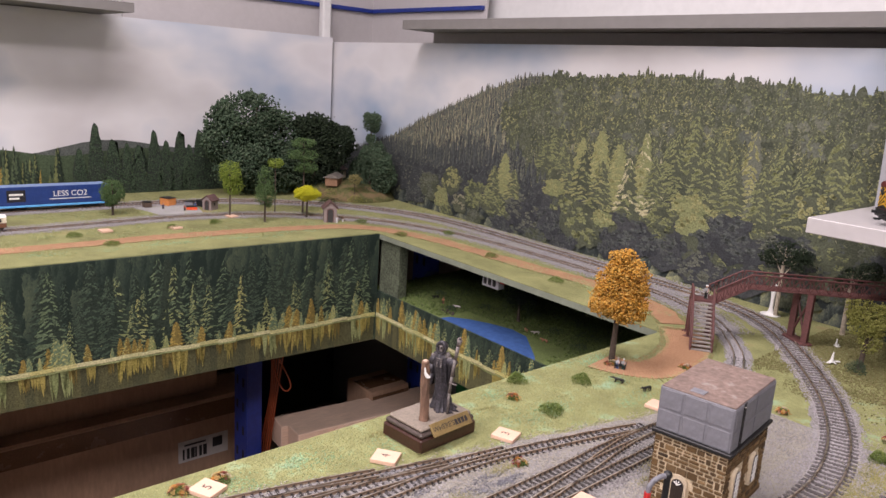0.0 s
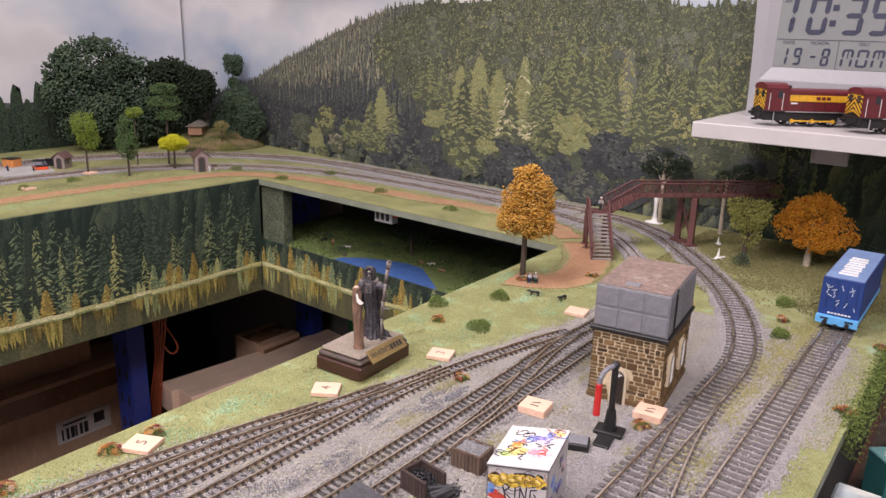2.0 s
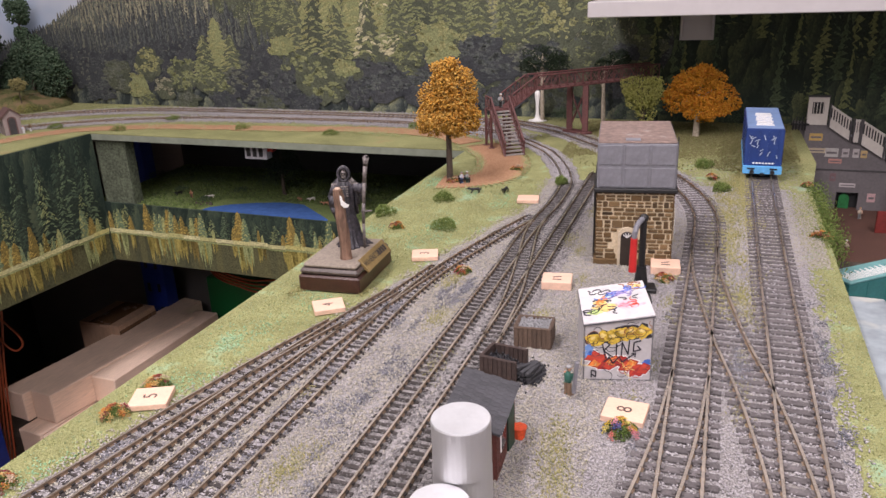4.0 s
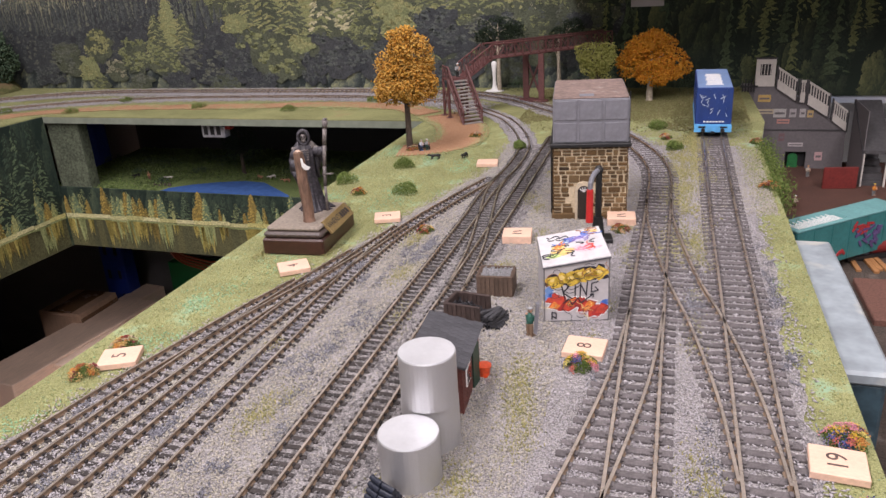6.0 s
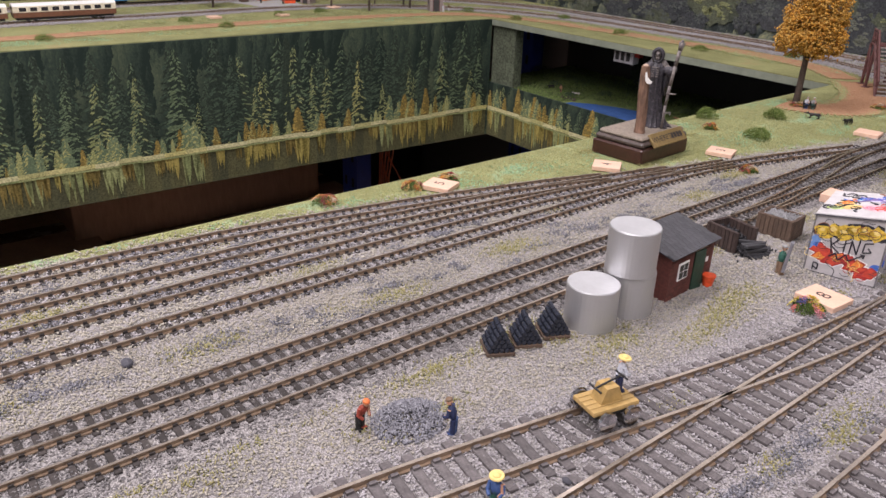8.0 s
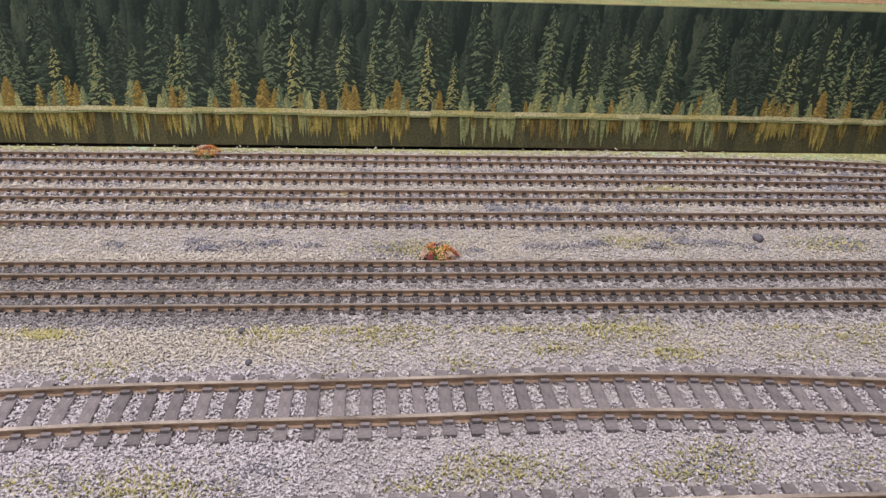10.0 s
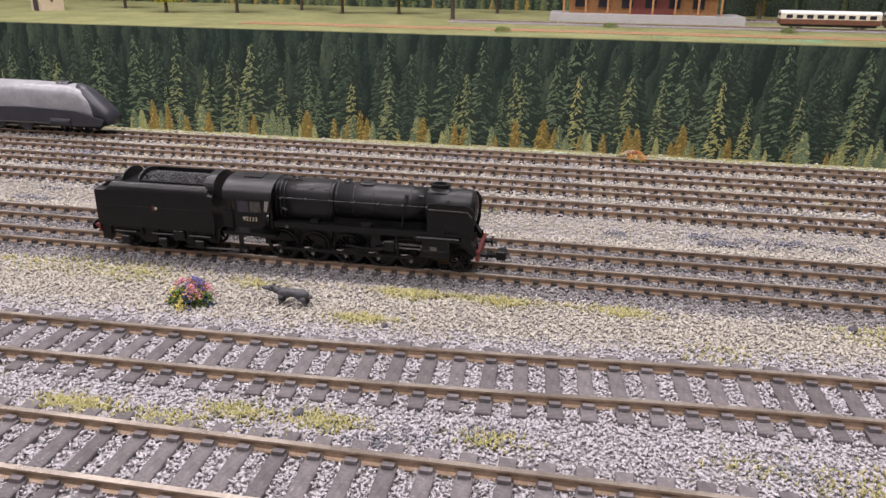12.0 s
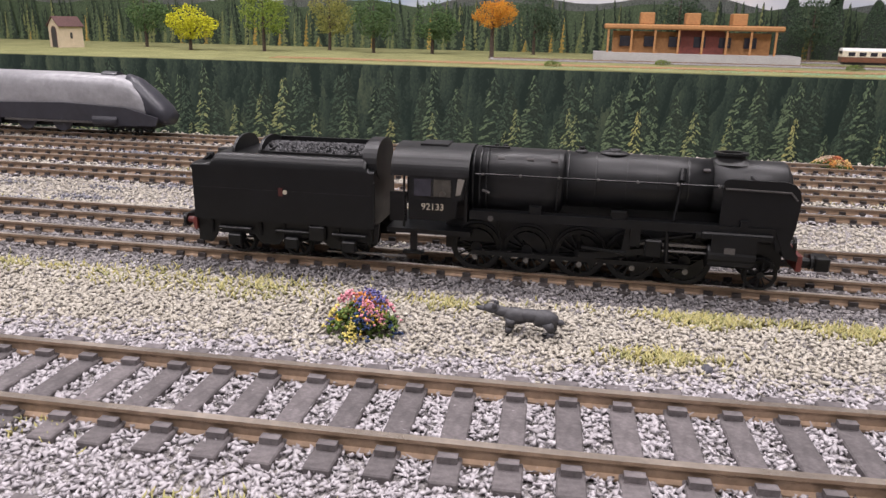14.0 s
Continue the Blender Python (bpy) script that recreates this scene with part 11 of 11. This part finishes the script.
bits("turf_tufts", np.c_[lx, ly, -0.1118 + hump][keep], (0.0022, 0.0020, 0.0016), palette_mat("dark_turf_tuft", even([(0.10, 0.16, 0.045), (0.20, 0.27, 0.085), (0.14, 0.20, 0.06), (0.08, 0.11, 0.05)]), 0.95, 900, 0.3), "dark green turf tufts of the lower scene", kind="stuff", seed=4)
for i in range(15):
    bush(-0.765 + 0.041 * i + 0.01 * math.sin(i * 5), 1.10 + 0.025 * math.sin(i * 1.7), 0.022, 0.012 + 0.004 * math.sin(i * 2.3), L_DARK, "low dark green bush in the lower scene", "lower scene bushes", n=420, blade=True, z=-0.112)
for x, y, r in ((-0.665, 1.03, 0.010), (-0.56, 1.045, 0.012), (-0.335, 1.03, 0.014), (-0.275, 0.985, 0.014), (-0.24, 1.02, 0.016), (-0.585, 0.985, 0.010), (-0.405, 1.055, 0.012)):
    bush(x, y, r, 0.009, L_DARK, "low dark green bush in the lower scene", "lower scene bushes", n=300, blade=True, z=-0.112)
tree(-0.480, 1.045, 0.080, [(0, 0, 0.058, 0.026, 0.022, 0.020), (0.016, 0, 0.040, 0.020, 0.018, 0.018), (-0.014, 0, 0.040, 0.018, 0.016, 0.016)], L_BLACK, "very dark tree in the lower scene", n=1500, z=-0.112)
TAN = mat("tan_animal", (0.36, 0.18, 0.10), 0.7)
PALEHIDE = mat("pale_animal", (0.62, 0.58, 0.54), 0.7)
for x, y, rot, c, nm in ((-0.586, 1.001, 30, PALEHIDE, "pale toy goat standing by the lake"), (-0.437, 1.018, 150, TAN, "tan toy animal lying by the lake"), (-0.385, 1.005, 10, TAN, "tan toy animal lying by the lake"), (-0.652, 1.008, 70, BLACK, "small black toy animal on the turf"), (-0.418, 1.022, 60, PALEHIDE, "pale toy animal beside the lake")):
    ob = animal(x, y, rot, 0.95, c, nm)
    ob.location.z = -0.1112
figure(-0.620, 0.998, -0.1115, 40, ("tan", (0.40, 0.20, 0.10)), ("brown", (0.12, 0.06, 0.04)), ("brown2", (0.16, 0.08, 0.05)), height=0.013, label="small tan figure standing on the dark turf")
for k in range(6):
    solid("shore_stone", (lambda b: (ball(b, (0, 0, 0.0012), 0.0026, 2, 1.3, 1, 0.7), b)[1])(bmesh.new()), mat("shore_stone", (0.075, 0.06, 0.05), 0.8, grain=700), "dark stone on the lake shore", "stone", group="shore stones", m=pose(-0.590 + 0.0055 * k, 0.972 + 0.004 * math.sin(k * 2.1), -0.1118, 0, 0, 40 * k))
hang = thing("wire_connector", pose(-0.452, 0.948, -0.0102), "grey plastic wire connector under the board edge", "connector")
part("connector_block", box_bm(-0.018, 0.018, -0.007, 0.007, -0.020, 0, bevel=0.0008), mat("grey_connector", (0.42, 0.42, 0.45), 0.5), hang)
for k in range(3):
    part("terminal", box_bm(-0.014 + 0.010 * k, -0.008 + 0.010 * k, -0.0078, -0.007, -0.016, -0.004), INK, hang)
part("red_plug", box_bm(0.018, 0.027, -0.005, 0.005, -0.009, -0.002, bevel=0.0006), BUFFRED, hang, "red plug")

# ---- the lower board beside the yard ----
DZ = -0.100
EARTHRED = mat("dark_red_brown_ground", (0.105, 0.048, 0.034), 0.95, grain=700, vary=0.4, stain=30, stain_vary=0.3, relief=0.5)
deck = solid("ground_lower_board", box_bm(0.2345, 1.3, -1.6, 1.135, DZ - 0.02, DZ), EARTHRED, "dark red-brown ground of the lower board", kind="structure")
solid("lower_gravel", box_bm(0.240, 1.2, -0.3, 0.90, DZ, DZ + 0.0006), mat("dark_brown_gravel", (0.085, 0.065, 0.052), 0.95, grain=900, vary=0.6, stain=40, stain_vary=0.4, relief=0.8, depth=0.001, second=(0.17, 0.145, 0.125), second_cut=0.6), "dark brown gravel of the lower board", kind="structure")
STATGREY = mat("grey_station_wall", (0.175, 0.16, 0.165), 0.8, grain=300, vary=0.12, stain=30, stain_vary=0.2, relief=0.2)
STATDARK = mat("dark_grey_slate", (0.075, 0.072, 0.075), 0.7, grain=300, vary=0.2, stain=40)
CREAM = mat("cream_paint", (0.62, 0.58, 0.53), 0.6, grain=300, vary=0.06, stain=50, stain_vary=0.12)


def lower_station():
    t = thing("station_front", pose(0, 1.098, 0), "grey model station front with a stepped cream balustrade", "model building")
    w = part("wall", slab_bm([(0.253, DZ), (0.298, DZ), (0.298, -0.078), (0.323, -0.078), (0.323, DZ), (0.367, DZ), (0.366, -0.048), (0.344, -0.033), (0.318, -0.014), (0.279, 0.007), (0.253, 0.007)], 0, 0.004), STATGREY, t)
    part("lower_wall_edge", box_bm(0.254, 0.366, -0.0012, 0, -0.0500, -0.0485), STATDARK, w)
    part("side_wall", box_bm(0.240, 0.253, 0.004, 0.03, DZ, 0.006), STATGREY, t)
    part("doorway_back", box_bm(0.297, 0.324, 0.010, 0.012, DZ, -0.077), INK, t)
    part("green_door", slab_bm([(x + 0.308, z + DZ) for x, z in arch_pts(0.006, 0.019)], 0.004, 0.006), mat("green_door_paint", (0.02, 0.17, 0.05), 0.5), t, "green round-headed door")

    def railing(x0, z0, x1, z1, low, n, name="balustrade"):
        """A cream panel under a row of upright bars between two rails."""
        b = part(name, slab_bm([(x0, z0 - low), (x1, z1 - low), (x1, z1 - 0.0155), (x0, z0 - 0.0155)], -0.002, 0.0), CREAM, t, "cream panel with a barred top")
        part("top_rail", slab_bm([(x0, z0 - 0.003), (x1, z1 - 0.003), (x1, z1), (x0, z0)], -0.0024, 0.0), CREAM, b)
        part("dark_gap", slab_bm([(x0, z0 - 0.0155), (x1, z1 - 0.0155), (x1, z1 - 0.003), (x0, z0 - 0.003)], -0.0006, 0.0), INK, b)
        part("low_rail", slab_bm([(x0, z0 - low - 0.0012), (x1, z1 - low - 0.0012), (x1, z1 - low), (x0, z0 - low)], -0.0026, 0.0), STATDARK, b)
        for k in range(n + 1):
            f = k / n
            x, z = x0 + (x1 - x0) * f, z0 + (z1 - z0) * f
            part("bar", box_bm(x - 0.0007, x + 0.0007, -0.0022, -0.0006, z - 0.0155, z - 0.003), CREAM, b)
        for x, z in ((x0, z0), (x1, z1)):
            part("end_post", box_bm(x - 0.0009, x + 0.0009, -0.003, 0.0, z - low, z + 0.001), STATDARK, b)

    # the square corner turret has its own window
    tw = part("turret", box_bm(0.2535, 0.2765, -0.002, 0.004, 0.007, 0.041), CREAM, t)
    part("turret_window", box_bm(0.2585, 0.2715, -0.0026, -0.002, 0.021, 0.035), INK, tw)
    for k in range(4):
        part("window_bar", box_bm(0.2595 + 0.0036 * k, 0.2603 + 0.0036 * k, -0.003, -0.0026, 0.021, 0.035), CREAM, tw)
    part("turret_cap", box_bm(0.2525, 0.2775, -0.003, 0.005, 0.041, 0.0425), STATDARK, tw)
    railing(0.279, 0.032, 0.304, 0.015, 0.027, 8)
    railing(0.307, 0.0145, 0.3145, 0.0142, 0.028, 3)
    railing(0.3165, 0.0135, 0.343, -0.0035, 0.029, 8)
    railing(0.347, -0.010, 0.366, -0.025, 0.026, 7)
    for x0, x1, z0, z1, c in ((0.259, 0.274, -0.013, -0.004, (0.62, 0.42, 0.14)), (0.256, 0.279, -0.0285, -0.0225, (0.55, 0.46, 0.33)), (0.279, 0.294, -0.033, -0.022, (0.52, 0.50, 0.48)), (0.298, 0.306, -0.033, -0.022, (0.45, 0.42, 0.42)), (0.310, 0.317, -0.033, -0.022, (0.50, 0.47, 0.46)), (0.319, 0.326, -0.033, -0.024, (0.56, 0.40, 0.18)), (0.284, 0.299, -0.041, -0.0355, (0.56, 0.28, 0.24)), (0.288, 0.295, -0.064, -0.054, (0.20, 0.12, 0.13)), (0.300, 0.318, -0.071, -0.066, (0.55, 0.50, 0.50)), (0.333, 0.342, -0.089, -0.078, (0.58, 0.38, 0.38))):
        p = part("poster", box_bm(x0, x1, -0.0006, 0, z0, z1), mat("poster_%d_%d" % (x0 * 1000, z0 * -1000), c, 0.6, vary=0.1, stain=300), w, "small faded poster")
        part("poster_bar", box_bm(x0 + 0.0015, x1 - 0.0015, -0.0009, -0.0006, z0 + (z1 - z0) * 0.35, z0 + (z1 - z0) * 0.6), STATGREY, p)
    for k in range(5):
        part("fence_pale", box_bm(0.238 + 0.0035 * k, 0.2395 + 0.0035 * k, -0.004, -0.003, 0.0, 0.014 + 0.003 * (k % 2)), BLACK, t)
    part("fence_rail", box_bm(0.236, 0.257, -0.003, -0.002, 0.006, 0.0085), BLACK, t)


lower_station()


def stair_canopy():
    t = thing("stair_shelter", pose(0.372, 1.02, DZ), "grey roofed stair shelter beside the station front", "model building")
    part("stair_side", slab_bm([(0.0, 0.0), (0.001, 0.0), (0.001, 0.09), (0.0, 0.09)], 0.0, 0.078), STATGREY, t)
    bm = bmesh.new()
    prism(bm, [(0.0, 0.040), (0.078, 0.085), (0.078, 0.089), (0.0, 0.044)], 0, 0.030, Matrix(((0, 0, 1, -0.001), (1, 0, 0, 0), (0, 1, 0, 0), (0, 0, 0, 1))))
    bmesh.ops.recalc_face_normals(bm, faces=bm.faces)
    part("sloped_roof", bm, STATDARK, t, "dark slate sloped roof")
    for k in range(7):
        part("stair_tread", box_bm(0.003, 0.027, 0.004 + 0.010 * k, 0.014 + 0.010 * k, 0, 0.006 + 0.006 * k), STATDARK, t)
    for x in (0.0015, 0.0265):
        part("shelter_post", box_bm(x - 0.001, x + 0.001, 0.0, 0.002, 0, 0.040), CREAM, t)


stair_canopy()
figure(0.3215, 1.060, DZ, 10, ("cream", (0.5, 0.42, 0.33)), ("grey", (0.2, 0.2, 0.2)), ("tan2", (0.4, 0.25, 0.12)), label="small pale figure at the station door")
figure(0.381, 0.985, DZ, 20, ("orange", (0.6, 0.22, 0.03)), ("grey", (0.2, 0.2, 0.2)), ("yellow2", (0.6, 0.45, 0.05)), label="small figure in an orange jacket")
figure(0.356, 0.800, DZ, 200, ("slate", (0.12, 0.13, 0.15)), ("grey", (0.2, 0.2, 0.2)), ("black2", (0.05, 0.05, 0.05)), label="small dark figure beside the planks")
figure(0.291, 0.930, DZ, 120, ("cream", (0.5, 0.42, 0.33)), ("brown", (0.12, 0.06, 0.04)), ("white2", (0.6, 0.6, 0.6)), label="small pale figure by the hedge")
solid("red_fence_panel", box_bm(-0.019, 0.019, -0.0015, 0.0015, 0, 0.026, bevel=0.0004), mat("dark_red_board", (0.18, 0.022, 0.018), 0.6), "dark red boarded fence panel", "fence", m=pose(0.349, 1.010, DZ, 0, 0, 8))

TEAL = mat("teal_van_paint", (0.045, 0.22, 0.22), 0.5, grain=300, vary=0.1, stain=60, stain_vary=0.25)
TEALROOF = mat("pale_teal_roof", (0.16, 0.36, 0.36), 0.55, grain=300, vary=0.12, stain=70, stain_vary=0.2)
GRAFRED = mat("graffiti_red", (0.38, 0.03, 0.035), 0.55, vary=0.3, grain=500)
GRAFVIOLET = mat("graffiti_violet", (0.11, 0.07, 0.19), 0.55, vary=0.3, grain=500)


def teal_van():
    t = thing("goods_van", pose(0.2545, 0.722, DZ, 0, 0, 41), "teal goods van covered in red and violet graffiti", "railway wagon")
    L, w = 0.128, 0.026
    b = part("van_body", box_bm(0, L, -w / 2, w / 2, 0.010, 0.047, bevel=0.0006), TEAL, t)
    part("van_roof", box_bm(-0.0006, L + 0.0006, -w / 2 - 0.0006, w / 2 + 0.0006, 0.047, 0.0492, bevel=0.0008), TEALROOF, t, "pale teal roof")
    for k in range(22):
        part("roof_slat", box_bm(0.004 + 0.0028 * k, 0.0054 + 0.0028 * k, -w * 0.40, w * 0.02 + w * 0.16 * (k % 2), 0.0492, 0.0496), WHITE if k < 19 else TEALROOF, t)
    for k in range(5):
        part("body_rib", box_bm(0.02 + 0.022 * k, 0.0208 + 0.022 * k, -w / 2 - 0.0005, -w / 2, 0.012, 0.046), TEAL, b)
    rng = random.Random(8)
    for x0, x1, z0, z1, m_, k in ((0.002, 0.062, 0.012, 0.024, GRAFRED, 26), (0.066, 0.090, 0.032, 0.042, GRAFRED, 10), (0.072, 0.104, 0.016, 0.036, GRAFVIOLET, 24)):
        for i in range(k):
            x, z, s = rng.uniform(x0, x1), rng.uniform(z0, z1), rng.uniform(0.002, 0.0045)
            part("graffiti_stroke", box_bm(-s, s, -w / 2 - 0.0009 - 0.00002 * i, -w / 2 - 0.0003, -0.0011, 0.0011), m_, b, m=pose(x, 0, z, 0, rng.uniform(-60, 60), 0))
    for x in (0.02, 0.035, L - 0.035, L - 0.02):
        for s in (-1, 1):
            piece("wheel", wheel_mesh(0.0052, 8, 0.0014, BLACK), t, pose(x, s * 0.0083, 0.0056, 0, 0, 0 if s < 0 else 180))
    part("underframe", box_bm(0.002, L - 0.002, -w * 0.3, w * 0.3, 0.006, 0.010), BLACK, t)


teal_van()
rw = thing("open_wagon", pose(0.312, 0.775, DZ, 0, 0, 27), "dark red open wagon behind the planks", "railway wagon")
part("wagon_body", box_bm(0, 0.022, -0.010, 0.010, 0.006, 0.016, bevel=0.002), mat("dark_slate_load", (0.035, 0.037, 0.05), 0.7), rw, "dark sheeted load")
part("wagon_tank", rod_bm((0.024, 0, 0.012), (0.075, 0, 0.012), 0.0085, 18), mat("dark_red_tank", (0.22, 0.02, 0.018), 0.5), rw, "dark red tank")
part("wagon_deck", box_bm(0, 0.076, -0.009, 0.009, 0.002, 0.006), BLACK, rw)
ORANGE = mat("orange_digger_paint", (0.62, 0.20, 0.02), 0.5)
dg = thing("toy_digger", pose(0.3105, 0.805, DZ, 0, 0, 30), "small orange toy digger with a dark cab", "toy digger")
part("digger_body", box_bm(-0.006, 0.006, -0.004, 0.004, 0.003, 0.008, bevel=0.0008), ORANGE, dg)
part("digger_cab", box_bm(-0.003, 0.002, -0.003, 0.003, 0.008, 0.013, bevel=0.0006), ORANGE, dg)
part("digger_arm", rod_bm((0.003, 0, 0.008), (0.012, 0, 0.013), 0.0012, 8), ORANGE, dg)
for s in (-1, 1):
    part("digger_track", box_bm(-0.007, 0.007, s * 0.0045 - 0.0012, s * 0.0045 + 0.0012, 0, 0.0035, bevel=0.001), BLACK, dg)
PLANKWOOD = mat("orange_brown_plank", (0.42, 0.20, 0.075), 0.7, grain=400, vary=0.2)
for x0, y0, x1, y1 in ((0.322, 0.748, 0.318, 0.806), (0.336, 0.746, 0.330, 0.802), (0.346, 0.752, 0.338, 0.806), (0.340, 0.752, 0.334, 0.800)):
    solid("model_plank", box_bm(-0.0022, 0.0022, 0, math.hypot(x1 - x0, y1 - y0), 0, 0.0025, bevel=0.0003), PLANKWOOD, "orange-brown model plank on the gravel", "plank", group="planks", m=pose(x0, y0, DZ + 0.0006, 0, 0, math.degrees(math.atan2(y1 - y0, x1 - x0)) - 90))
solid("platform_slab", box_bm(0.312, 0.42, 0.640, 0.722, DZ, DZ + 0.006, bevel=0.0008), mat("brown_platform", (0.16, 0.075, 0.055), 0.85, grain=500, vary=0.25), "brown model platform slab with a pale edge", "platform")
LIDPRINT = mat("pale_blue_printed_lid", (0.34, 0.39, 0.42), 0.5, grain=60, vary=0.2, stain=16, stain_vary=0.3, second=(0.58, 0.56, 0.47), second_cut=0.55, relief=0.05)
SIDEPRINT = mat("dark_blue_printed_side", (0.045, 0.085, 0.11), 0.5, grain=90, vary=0.4, stain=30, stain_vary=0.4, second=(0.16, 0.22, 0.24), second_cut=0.58, relief=0.05)
fb = thing("printed_box", pose(0.2405, 0.425, DZ), "low box with a pale blue printed lid and dark blue sides", "printed box")
part("box_body", box_bm(0.0008, 0.0255, 0, 0.180, 0, 0.072, bevel=0.002), SIDEPRINT, fb)
part("box_lid", box_bm(0.0003, 0.0275, -0.003, 0.183, 0.072, 0.080, bevel=0.0018), LIDPRINT, fb, "pale blue printed lid")
for x, y, r in ((0.262, 0.90, 0.014), (0.275, 0.965, 0.012), (0.262, 0.83, 0.012), (0.40, 0.93, 0.02)):
    bush(x, y, r, 0.02, L_DARK, "dark green bush on the lower board", "lower board bushes", n=420, blade=True, z=DZ)
